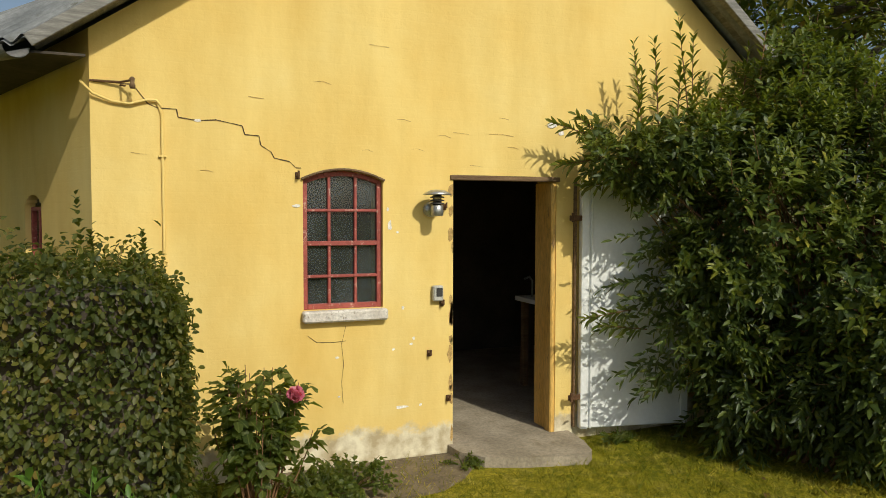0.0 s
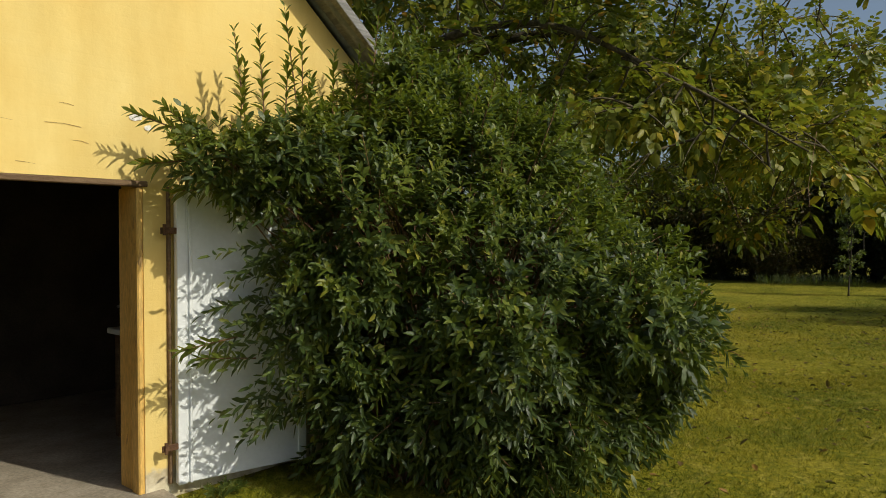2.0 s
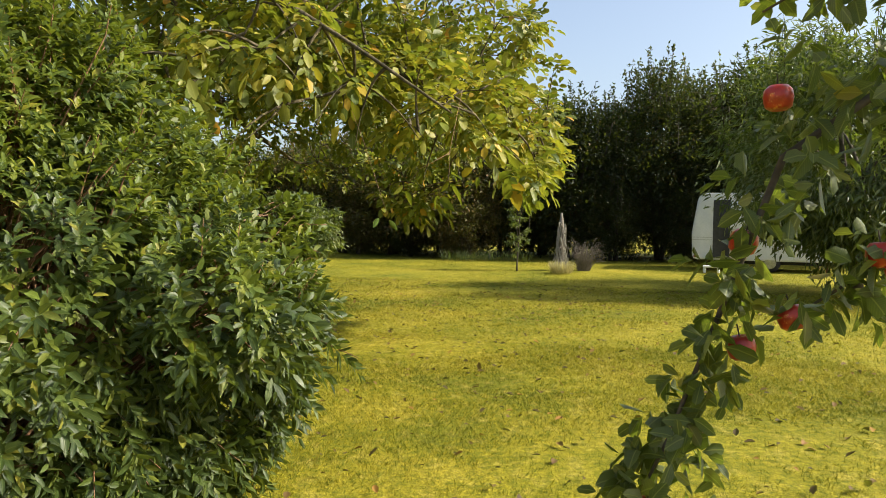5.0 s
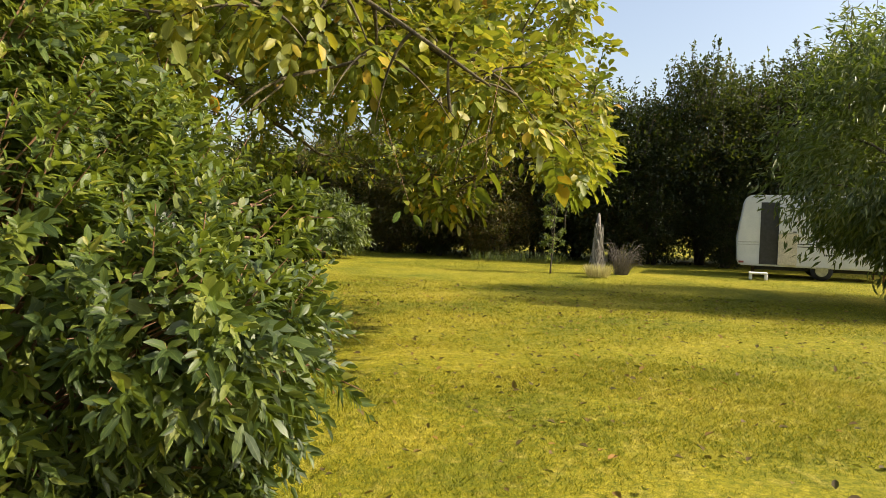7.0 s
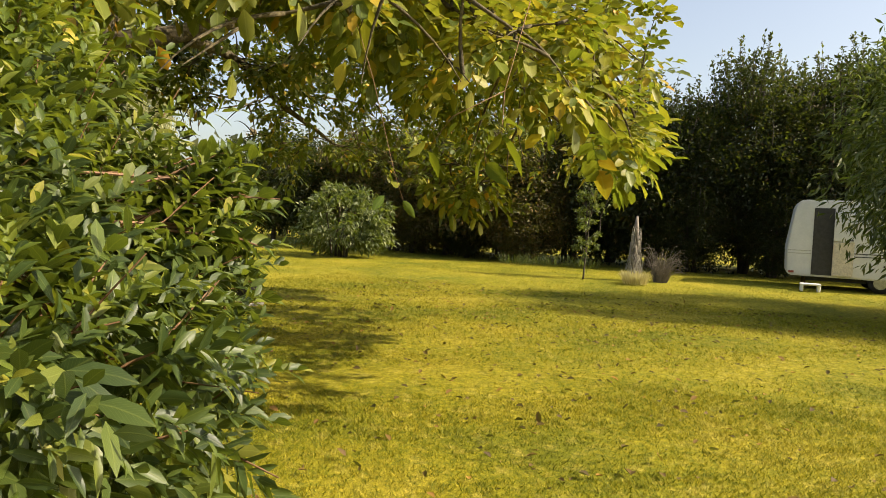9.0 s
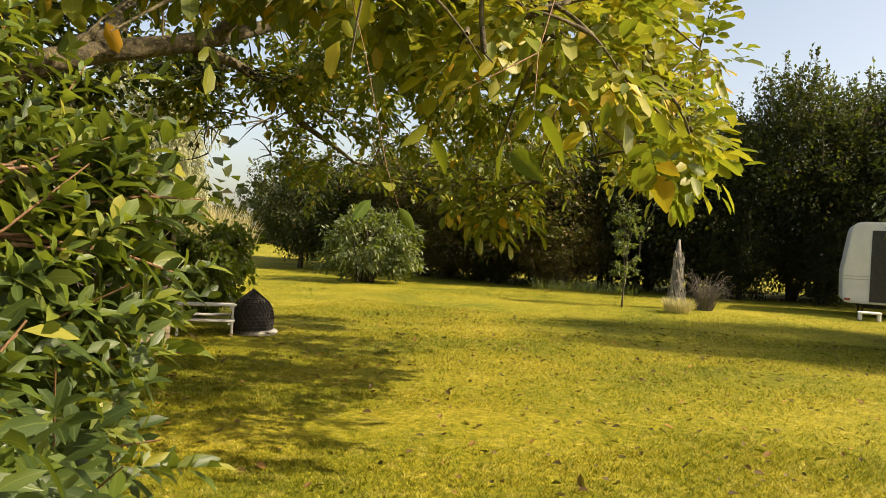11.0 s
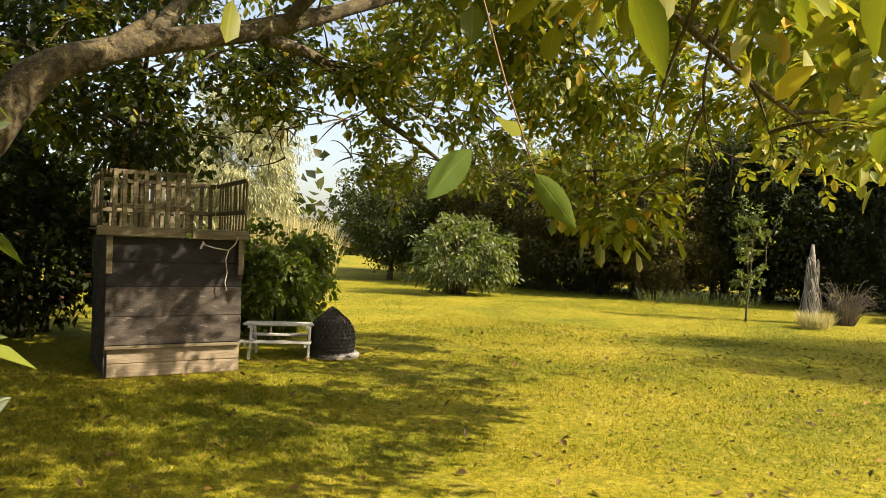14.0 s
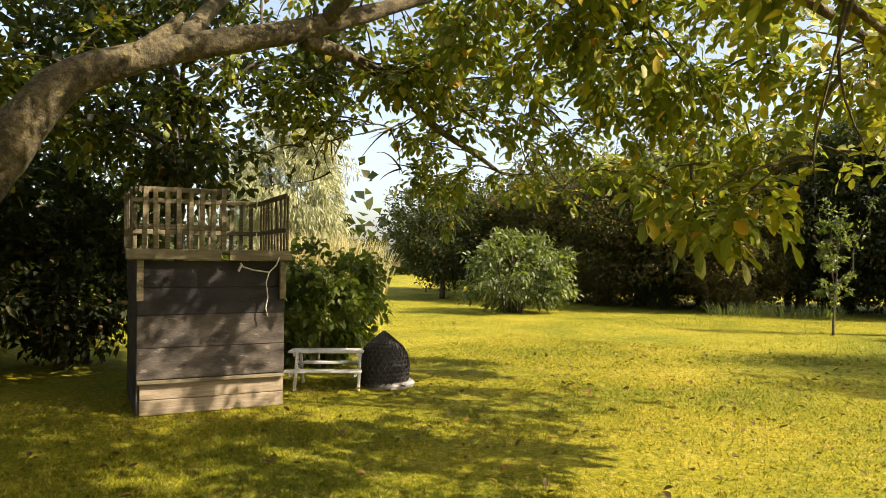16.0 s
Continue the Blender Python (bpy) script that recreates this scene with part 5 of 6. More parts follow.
for o in zip(*[a[keep_] for a in A]):
    part("leaf", fine_leaf("leaf", M_LAUREL, *o), M_LAUREL, shrub)
for b_, w_, r_ in zip(ob - off, ow, oreach):
    if not behind_line(np.array([b_ + w_ * r_]))[0]:
        r_ *= 0.35
    part("shoot", Geo().tube([b_ - w_ * 0.3, b_, b_ + w_ * r_ * 0.5 - np.array([0, 0, 0.05 * r_]), b_ + w_ * r_ - np.array([0, 0, 0.2 * r_])], [0.006, 0.005, 0.004, 0.002], 5), M_TWIG, shrub)
# long upright shoots above the crown, against the gable
for x, y, z0, z1, lx in ((4.12, 4.85, 2.35, 3.02, -0.05), (4.36, 4.8, 2.4, 3.2, -0.12), (4.2, 4.75, 2.4, 2.85, 0.03), (4.6, 4.75, 2.5, 2.95, 0.02), (4.75, 4.7, 2.5, 3.0, 0.06), (4.02, 4.9, 2.3, 3.0, -0.1), (3.95, 4.9, 2.3, 2.8, 0.05), (4.42, 4.85, 2.35, 3.1, 0.0), (4.9, 4.7, 2.6, 3.3, 0.1), (5.1, 4.7, 2.55, 3.25, 0.05), (3.75, 4.9, 2.25, 2.45, -0.3), (3.7, 4.95, 2.3, 2.4, -0.42), (3.65, 4.9, 2.15, 2.1, -0.35), (3.9, 4.9, 2.0, 1.95, -0.4), (3.95, 4.85, 1.05, 1.0, -0.45), (4.0, 4.8, 0.9, 0.95, -0.4), (5.3, 4.6, 2.6, 3.3, 0.0), (4.45, 4.9, 2.4, 2.8, 0.1)):
    b_ = np.array([[x, y, z0]]) - off
    w_ = np.array([[lx, 0, z1 - z0]])
    part("shoot", Geo().tube([b_[0], b_[0] + w_[0] * 0.5, b_[0] + w_[0]], [0.006, 0.005, 0.002], 5), M_TWIG, shrub)
    A = shoots(b_, w_, np.linalg.norm(w_, axis=1), 30, 0.115, 0.28, 0.95, 0.0)
    tagged(part("foliage", leaf_mesh("foliage", M_YOUNG_LIT, *A, droop=0.25, fold=0.2), M_YOUNG_LIT, shrub), kind="stuff")

# ---- walnut tree ----
wal = thing("walnut_tree", "spreading walnut tree with yellowing compound leaves", "tree", (9.45, 10.1, 0))
woff = np.array([9.45, 10.1, 0])


def w_tube(pts, radii, n=12):
    """A limb with knots and uneven girth."""
    pts = [Vector(p) for p in pts]
    fine, fr_ = [], []
    for i in range(len(pts) - 1):
        p0, p1, p2, p3 = pts[max(i - 1, 0)], pts[i], pts[i + 1], pts[min(i + 2, len(pts) - 1)]
        for k in range(5):
            t = k / 5
            q = 0.5 * (2 * p1 + (p2 - p0) * t + (2 * p0 - 5 * p1 + 4 * p2 - p3) * t * t + (3 * p1 - p0 - 3 * p2 + p3) * t ** 3)
            fine.append(q)
            fr_.append((radii[i] * (1 - t) + radii[i + 1] * t) * (1 + 0.1 * noise.noise(q * 2.5)))
    fine.append(pts[-1])
    fr_.append(radii[-1])
    g = Geo().tube([f - Vector(woff) for f in fine], fr_, n)
    for i, v in enumerate(g.v):
        c = fine[min(i // n, len(fine) - 1)] - Vector(woff)
        v = Vector(v)
        g.v[i] = tuple(c + (v - c) * (1 + 0.12 * noise.noise(v * 6)))
    return g


part("trunk", w_tube([(9.4, 10.2, -0.05), (9.42, 10.1, 0.6), (9.5, 9.95, 1.3), (9.77, 9.71, 2.0)], [0.36, 0.29, 0.26, 0.25], 16), M_BARK, wal, "", True)
BOUGHS = {
    "main": ([(9.77, 9.71, 2.0), (9.97, 9.61, 2.33), (10.34, 9.45, 2.93), (10.75, 9.29, 3.2), (11.35, 9.1, 3.46), (12.26, 8.83, 3.77), (13.24, 8.58, 4.2), (14.3, 8.2, 4.7), (15.4, 7.6, 5.0)], [0.23, 0.215, 0.175, 0.15, 0.135, 0.12, 0.1, 0.07, 0.03]),
    "side": ([(12.5, 8.79, 3.75), (13.0, 8.77, 3.75), (13.4, 8.75, 3.69), (13.98, 8.72, 3.5), (14.56, 8.76, 3.22), (15.42, 8.71, 2.95), (16.0, 8.6, 2.7)], [0.085, 0.075, 0.07, 0.06, 0.052, 0.04, 0.015]),
    "south": ([(9.6, 9.85, 1.9), (9.2, 8.8, 3.2), (9.3, 7.2, 4.3), (9.7, 5.6, 4.3), (9.9, 4.2, 3.4), (9.6, 3.0, 2.6)], [0.18, 0.13, 0.08, 0.045, 0.026, 0.01]),
    "southeast": ([(12.7, 8.72, 3.95), (12.9, 7.6, 4.7), (13.1, 6.2, 4.6), (13.4, 5.0, 4.0), (13.8, 4.0, 3.3), (14.4, 3.3, 2.6)], [0.08, 0.07, 0.06, 0.05, 0.035, 0.014]),
    "southwest": ([(9.5, 9.9, 1.8), (8.6, 9.0, 3.0), (8.0, 7.2, 4.0), (7.9, 5.3, 4.0), (8.0, 3.8, 3.2), (8.05, 2.6, 2.4)], [0.15, 0.11, 0.06, 0.035, 0.02, 0.008]),
    "leader": ([(9.5, 10.0, 1.9), (9.3, 10.2, 3.5), (9.4, 9.8, 5.0), (9.9, 9.0, 6.3)], [0.2, 0.16, 0.11, 0.03]),
    "east": ([(11.3, 9.1, 3.5), (12.5, 9.8, 4.6), (14.0, 10.3, 5.3)], [0.1, 0.07, 0.02]),
    "low_south": ([(9.7, 5.6, 4.3), (11.0, 4.6, 3.7), (11.8, 3.6, 2.7), (12.3, 3.0, 2.2)], [0.04, 0.032, 0.02, 0.008]),
}
for lpts, lr in BOUGHS.values():
    part("limb", w_tube(lpts, lr), M_BARK, wal, "rough grey-brown bark with yellow lichen", True)
# stub of a torn branch on the main limb
part("stub", w_tube([(10.9, 9.2, 3.3), (11.15, 9.12, 3.55), (11.3, 9.08, 3.75)], [0.1, 0.07, 0.03]), M_BARK, wal, "torn pale branch stub", True)
nodes_ = np.array([np.array(a) * (1 - t) + np.array(b) * t for lpts, _ in BOUGHS.values() for a, b in zip(lpts[1:], lpts[2:]) for t in np.linspace(0.1, 1, 9)])

# twig ends: a low hem round the outside, an open layer below the limbs and a higher crown
ends = []
CX, CY, RXX, RYY = 11.6, 7.2, 5.4, 5.0


def hem_z(r):
    return 3.75 - 1.55 * r ** 2.2


k = 0
while k < 620:
    a, r = rng.uniform(0, 6.283), rng.uniform(0.05, 1.0) ** 0.5
    x, y = CX + RXX * r * math.cos(a), CY + RYY * r * math.sin(a)
    z = hem_z(r) + rng.exponential(0.42) + rng.uniform(-0.15, 0.1)
    if x < 7.2 and y < 4.6 and z < 2.7:
        continue
    # space cleared to fit the camera's last view, and clear air under the main limb
    cam_dist = math.hypot(x - 7.5, y - 3.1)
    if cam_dist < 4.6 and y > 3.1 + 0.1 * (x - 7.5) and z < 1.6 + 0.42 * cam_dist:
        continue
    if 9.0 < x < 12.9 and 6.0 < y < 10.2 and z < 3.9 + 0.2 * (y - 6):
        continue
    ends.append((x, y, z))
    k += 1
k = 0
while k < 380:
    a, r = rng.uniform(0, 6.283), rng.uniform(0.0, 1.0) ** 0.5
    x, y = CX + (RXX + 0.2) * r * math.cos(a), CY + (RYY + 0.2) * r * math.sin(a)
    z = 4.3 + (2.9 * (1 - r * r) + 0.3) * rng.uniform(0.1, 1.0)
    if x > 9.5 and rng.uniform() < 0.6:
        continue
    ends.append((x, y, z))
    k += 1
ends += [(8.9, 1.9, 2.2), (9.1, 2.1, 2.05), (9.3, 2.6, 2.3), (9.3, 2.3, 2.2), (9.6, 2.1, 2.0), (9.9, 2.4, 2.1), (10.2, 2.2, 2.0), (10.5, 2.4, 1.95), (10.9, 2.6, 2.1), (11.3, 2.8, 2.2), (11.6, 3.3, 2.1), (9.6, 1.8, 2.4), (10.2, 1.9, 2.5), (8.3, 2.3, 2.6), (12.7, 4.5, 1.75), (12.5, 4.7, 1.7), (12.8, 4.2, 1.9), (11.6, 3.6, 2.0), (11.9, 3.9, 1.95), (12.2, 4.7, 1.8), (12.3, 4.4, 1.85), (12.1, 4.9, 2.0), (12.6, 4.2, 2.1), (15.4, 3.4, 2.3), (14.6, 3.0, 2.4), (15.8, 3.9, 2.5), (9.8, 3.5, 1.9), (7.6, 4.0, 2.8), (7.5, 3.6, 2.6), (7.3, 4.4, 2.9)]
# unseen upper crown over the trunk, added to shade the playhouse and shrubs
for _ in range(95):
    ends.append((rng.uniform(8.0, 13.2), rng.uniform(7.0, 11.0), rng.uniform(5.3, 7.2)))
# the crown's lower face towards the lawn, kept above the camera's last view
for _ in range(105):
    x, y = rng.uniform(8.6, 13.2), rng.uniform(2.9, 6.6)
    ends.append((x, y, 1.75 + 0.42 * min(4.7, math.hypot(x - 7.5, y - 3.1)) + rng.exponential(0.5)))
ends = np.array(ends)
ends = ends[ends[:, 1] > np.maximum(2.3, 1.3 + 0.146 * (ends[:, 0] - 3.7))]
tw = Geo()
lp, ld = [], []
ends = ends[np.argsort([np.min(np.linalg.norm(nodes_ - e, axis=1)) for e in ends])]
grown = np.zeros((len(nodes_) + 2 * len(ends), 3))
grown[:len(nodes_)] = nodes_
n_grown = len(nodes_)
for e in ends:
    dist = np.linalg.norm((grown[:n_grown] - e) * np.array([1, 1, 0.8]), axis=1)
    dist[dist < 0.45] += 2.0
    b_ = grown[int(np.argmin(dist + rng.uniform(0, 0.45, n_grown)))]
    span = np.linalg.norm(e - b_)
    mid = b_ * 0.5 + e * 0.5 + np.array([0, 0, 0.12 * span]) + rng.normal(0, 0.11 * span, 3)
    curve = bez(b_ - woff, mid - woff, e - woff, 6)
    tw.tube(curve, [0.016, 0.013, 0.011, 0.009, 0.007, 0.005, 0.003], 5, False)
    for q in (curve[3], curve[5]):
        grown[n_grown] = np.array(q) + woff
        n_grown += 1
    n_ = 14
    for t in 1 - rng.uniform(0, 1, n_) ** 1.4 * min(0.75, 0.35 + 0.25 * span):
        i = min(int(t * 6), 5)
        q = curve[i].lerp(curve[i + 1], t * 6 - i)
        w = (curve[i + 1] - curve[i]).normalized()
        lp.append(np.array(q) + rng.normal(0, 0.03, 3))
        ld.append(unit(np.array(w) * 0.6 + rand_dirs(1)[0] * 0.9 + np.array([0, 0, -0.12])))
tagged(part("twig", tw, M_BARK, wal, "thin crooked twigs", True), kind="stuff")
lp, ld = np.array(lp), np.array(ld)
# the crown's edge towards the lawn and its clear space, fitted to camera views
wp = lp + woff
cam_d = np.hypot(wp[:, 0] - 7.5, wp[:, 1] - 3.1)
shut = (cam_d < 4.7) & (wp[:, 1] > 2.9 + 0.1 * (wp[:, 0] - 7.5)) & (wp[:, 2] < 1.55 + 0.40 * cam_d)
shut |= wp[:, 1] < np.maximum(2.15, 1.2 + 0.146 * (wp[:, 0] - 3.7))
# leaves cleared to keep the camera's view of the reeds and the willow open
rx_, ry_ = wp[:, 0] - 7.0, wp[:, 1] - 2.7
bearing = np.degrees(np.arctan2(ry_, rx_))
shut |= (bearing > 40.5) & (bearing < 54) & (np.hypot(rx_, ry_) > 4) & (wp[:, 2] < 1.47 + 0.18 * np.hypot(rx_, ry_))
far_ = np.hypot(rx_, ry_)
shut |= (bearing > 2) & (bearing < 16) & (far_ > 1.5) & (far_ < 10) & (wp[:, 2] < 1.47 + 0.15 * far_) & (rng.uniform(0, 1, len(wp)) < 0.75)
# a gap cut along the sun's rays, added to light the playhouse
face_n = np.array([-0.446, -0.895, 0.0])
rel_ = wp - np.array([11.10, 9.47, 0.0])
s_ = rel_ @ face_n / float(np.dot(np.array(to_sun), face_n))
hit_ = rel_ - s_[:, None] * np.array(to_sun)
u_, fz_ = hit_ @ np.array(FU), hit_[:, 2]
gap = (s_ > 1.0) & (fz_ > -0.15) & (fz_ < 1.2) & (((u_ > -0.25) & (u_ < 0.62)) | ((u_ > 0.8) & (u_ < 1.6)))
shut |= gap & (rng.uniform(0, 1, len(wp)) < 0.97)
lp, ld = lp[~shut], ld[~shut]
# leaves along the camera's walk are cut away to clear its view
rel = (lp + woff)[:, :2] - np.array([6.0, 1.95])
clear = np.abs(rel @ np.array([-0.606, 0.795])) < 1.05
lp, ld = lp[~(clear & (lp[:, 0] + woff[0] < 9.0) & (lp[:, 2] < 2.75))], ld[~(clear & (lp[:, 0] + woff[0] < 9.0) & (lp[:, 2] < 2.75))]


def compound(p, d, length=0.3, leaflets=5, leaf=0.125):
    """Compound leaves: pairs of leaflets along a stalk and a larger one at its end."""
    k = len(p)
    L = length * rng.uniform(0.7, 1.2, k)
    s = unit(np.cross(d, up))
    nrm = unit(np.cross(s, d) + rand_dirs(k) * 0.35)
    s = unit(np.cross(d, nrm))
    out = []
    stalk = []
    for i in range(leaflets):
        pair = i // 2
        last = i == leaflets - 1
        t = 1.0 if last else 0.45 + 0.3 * pair
        side = 0 if last else (1 if i % 2 else -1)
        q = p + d * (L * t)[:, None] + np.array([0, 0, -0.18]) * (L * t * t)[:, None]
        dd = unit(d * (1.0 if last else 0.5) + s * side * 0.85 + rand_dirs(k) * 0.3 + np.array([0, 0, -0.1]))
        ln = leaf * rng.uniform(0.75, 1.25, k) * (1.3 if last else 0.8 + 0.2 * pair)
        out.append((q, dd, unit(nrm + rand_dirs(k) * 0.3), ln, ln * 0.58 * rng.uniform(0.85, 1.15, k)))
    return [np.concatenate([o[j] for o in out]) for j in range(5)], L


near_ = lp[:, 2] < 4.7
# Sunlight on the south face is put into brighter, yellower leaves.
sun_side = (lp[:, 1] + woff[1] < 4.4) & (rng.uniform(0, 1, len(lp)) < 0.5)
for m_, pick_ in ((M_WALNUT, near_ & ~sun_side), (M_WALNUT_SUN, near_ & sun_side)):
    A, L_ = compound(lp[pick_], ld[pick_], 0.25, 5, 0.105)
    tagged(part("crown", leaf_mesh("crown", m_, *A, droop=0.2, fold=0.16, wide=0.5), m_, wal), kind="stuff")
for m_, pick_ in ((M_WALNUT, ~near_ & ~sun_side), (M_WALNUT_SUN, ~near_ & sun_side)):
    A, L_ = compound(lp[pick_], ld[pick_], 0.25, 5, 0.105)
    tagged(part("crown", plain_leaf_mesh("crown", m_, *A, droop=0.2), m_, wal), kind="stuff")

# single large leaflets in the sprays that hang over the path
sprays = [((9.4, 2.5, 2.05), (0.4, -0.1, -0.5)), ((9.9, 2.5, 1.98), (0.3, -0.2, -0.6)), ((10.4, 2.5, 1.98), (0.2, -0.1, -0.7)), ((12.6, 4.65, 1.85), (0.1, -0.2, -0.8)), ((12.5, 4.8, 1.8), (-0.2, 0.1, -0.8)), ((12.65, 4.5, 1.85), (0.3, -0.2, -0.7))]
for q, w in sprays:
    q = np.array([q]) - woff
    w = unit(np.array([w]))
    B, L1 = compound(q, w, 0.2, 7, 0.115)
    g = Geo().tube([q[0], q[0] + w[0] * L1[0] * 0.5 + np.array([0, 0, -0.02]), q[0] + w[0] * L1[0] + np.array([0, 0, -0.18 * L1[0]])], [0.004, 0.003, 0.002], 5)
    part("leaf_stalk", g, M_FRESH, wal)
    for i in range(7):
        o = [b[i:i + 1] for b in B]
        part("leaf", fine_leaf("leaf", M_WALNUT, *o), M_WALNUT, wal)

# two sprays at head height beside the path: root, way to the tip
hang_a = [((7.835, 3.014, 1.586), (0.013, -0.063, -0.075)), ((7.676, 3.026, 1.602), (-0.075, 0.02, -0.065)), ((7.798, 3.056, 1.658), (0.104, 0.012, 0.019))]
hang_b = [((7.595, 2.461, 1.849), (0.002, -0.1, -0.15)), ((7.636, 2.485, 1.872), (0.054, 0.074, -0.078)), ((7.66, 2.571, 1.771), (-0.008, 0.015, -0.107)), ((7.651, 2.545, 1.746), (-0.061, -0.127, -0.08)), ((7.743, 2.848, 1.804), (0.036, -0.038, -0.107)),
          ((7.727, 2.862, 1.844), (-0.07, 0.056, -0.07)), ((7.678, 2.476, 1.918), (-0.11, -0.12, -0.034)), ((7.668, 2.69, 1.919), (-0.004, 0.044, -0.047)), ((7.762, 2.304, 1.901), (0.018, 0.017, -0.077)), ((7.703, 2.546, 1.955), (-0.016, 0.093, -0.037))]
for roots, line in ((hang_a, [(8.6, 3.9, 3.0), (8.1, 3.35, 2.2), (7.82, 3.06, 1.72), (7.835, 3.014, 1.586)]), (hang_b, [(8.3, 2.6, 2.6), (7.85, 2.55, 2.08), (7.64, 2.48, 1.88), (7.595, 2.461, 1.849)]), (hang_b, [(7.85, 2.55, 2.08), (7.76, 2.75, 1.96), (7.735, 2.85, 1.82)]), (hang_b, [(7.64, 2.48, 1.88), (7.66, 2.56, 1.8), (7.651, 2.545, 1.746)])):
    part("leaf_stalk", Geo().tube([Vector(p) - Vector(woff) for p in line], [0.002, 0.0016, 0.0013, 0.001][:len(line)], 6), M_TWIG, wal, "", True)
# Crown shade on these hanging leaves is put into their darker green.
for q, w in hang_a + hang_b:
    w = np.array([w])
    ln = np.linalg.norm(w, axis=1)
    side = unit(np.cross(w, np.array([[0.8, 0.6, 0.0]])) + rng.normal(0, 0.5, (1, 3)))
    part("leaf", fine_leaf("leaf", M_WALNUT_SHADE, np.array(q) - woff, w, unit(np.cross(side, w) * -1.0), ln, ln * 0.34, 0.12, 0.22), M_WALNUT_SHADE, wal)

# ---- clipped hedge, rose and border plants by the gable ----
hd = thing("hedge", "clipped beech hedge in front of the gable", "hedge", (-0.9, 4.0, 0))
HX0, HX1, HY0, HY1, HZ = -2.6, 0.74, 3.55, 4.45, 1.5
faces_ = [("y", HY0), ("x", HX1), ("z", HZ), ("y", HY1)]
pp, nn_ = [], []
for ax, v in faces_:
    k = {"y": 20000 if v == HY0 else 3000, "x": 7500, "z": 9000}[ax]
    q = np.stack([rng.uniform(HX0, HX1, k), rng.uniform(HY0, HY1, k), rng.uniform(0.02, HZ, k)], 1)
    i = "xyz".index(ax)
    q[:, i] = v
    o = np.zeros(3)
    o[i] = -1 if v == HY0 else 1
    bulge = np.array([0.05 * noise.noise(Vector(c) * 2.2) + 0.03 * noise.noise(Vector(c) * 7) for c in q])
    q += o * (bulge + rng.normal(-0.02, 0.03, k) + (rng.exponential(0.03, k) if ax == "z" else 0))[:, None]
    pp.append(q)
    nn_.append(np.tile(o, (k, 1)))
pp, nn_ = np.concatenate(pp), np.concatenate(nn_)
edge = (pp[:, 2] > HZ - 0.15) & (pp[:, 0] > HX1 - 0.15)
pp[edge] -= np.array([0.06, 0, 0.06])
k = len(pp)
d = unit(nn_ * 0.55 + rand_dirs(k) * 0.75 + np.array([0, 0, -0.3]))
ln = 0.032 * rng.uniform(0.7, 1.35, k)
hoff = np.array([-0.9, 4.0, 0])
tagged(part("foliage", leaf_mesh("foliage", M_HEDGE, pp - hoff, d, unit(nn_ + rand_dirs(k) * 0.6 + up * 0.4), ln, ln * 0.62, droop=0.2, fold=0.15, wide=0.5), M_HEDGE, hd), kind="stuff")
# Plain dark box closes the gaps between the hedge leaves.
part("core", Geo().box(((HX0 + HX1) / 2 + 0.9, 0.0, HZ / 2 - 0.03), (HX1 - HX0 - 0.16, HY1 - HY0 - 0.16, HZ - 0.1), None, 0.06), M_DBARK, hd, "plain dark box filling the inside")
tops = Geo()
for i in range(60):
    x, y = rng.uniform(HX0, HX1 - 0.05), rng.uniform(HY0 + 0.05, HY1 - 0.05)
    tops.tube([(x + 0.9, y - 4.0, HZ - 0.1), (x + 0.9 + rng.uniform(-0.03, 0.03), y - 4.0, HZ + rng.uniform(0.03, 0.1))], [0.003, 0.0015], 4)
tagged(part("twig", tops, M_TWIG, hd), kind="stuff")
# taller sprigs that stand over the hedge
for x, y, z in ((0.32, 4.3, 0.38), (0.6, 4.3, 0.2), (0.36, 4.35, 0.2), (0.2, 4.2, 0.12)):
    A = shoots(np.array([[x, y, HZ - 0.05]]) - hoff, np.array([[-0.08, 0, 1.0]]), np.array([z]), 24, 0.055, 0.6, 1.0, 0.0)
    part("sprig", leaf_mesh("sprig", M_HEDGE, *A), M_HEDGE, hd)

rose = thing("rose_bush", "rose bush with one pink bloom beside the wall", "rose bush", (1.15, 4.45, 0))
stg, bp, bd = Geo(), [], []
for i in range(36):
    a, r = rng.uniform(0, 6.283), rng.uniform(0.05, 0.34)
    z = 0.95 - 0.5 * (r / 0.3) ** 2 * rng.uniform(0.3, 1) - rng.uniform(0, 0.15)
    tip = np.array([r * math.cos(a), 0.8 * r * math.sin(a), z])
    stg.tube(bez((0.04 * math.cos(a), 0.04 * math.sin(a), 0), tip * np.array([0.8, 0.8, 0.5]), tip, 5), [0.007, 0.006, 0.005, 0.004, 0.003, 0.002], 5)
    for t in np.linspace(0.35, 1, 9):
        bp.append(tip * np.array([t, t, 0.25 + 0.75 * t]))
        bd.append(unit(np.array([math.cos(a), math.sin(a), 0.1]) + rand_dirs(1)[0] * 0.9))
part("stem", stg, M_TWIG, rose, "", True)
A, _ = compound(np.array(bp), np.array(bd), 0.08, 5, 0.056)
A[4] = A[3] * 0.7
tagged(part("foliage", leaf_mesh("foliage", M_ROSE, *A, droop=0.2, fold=0.15, wide=0.5), M_ROSE, rose), kind="stuff")
fl_ = np.array([0.17, -0.24, 0.78])
k = 34
dd = unit(rand_dirs(k) * 0.9 + np.array([0.1, -0.6, 0.5]))
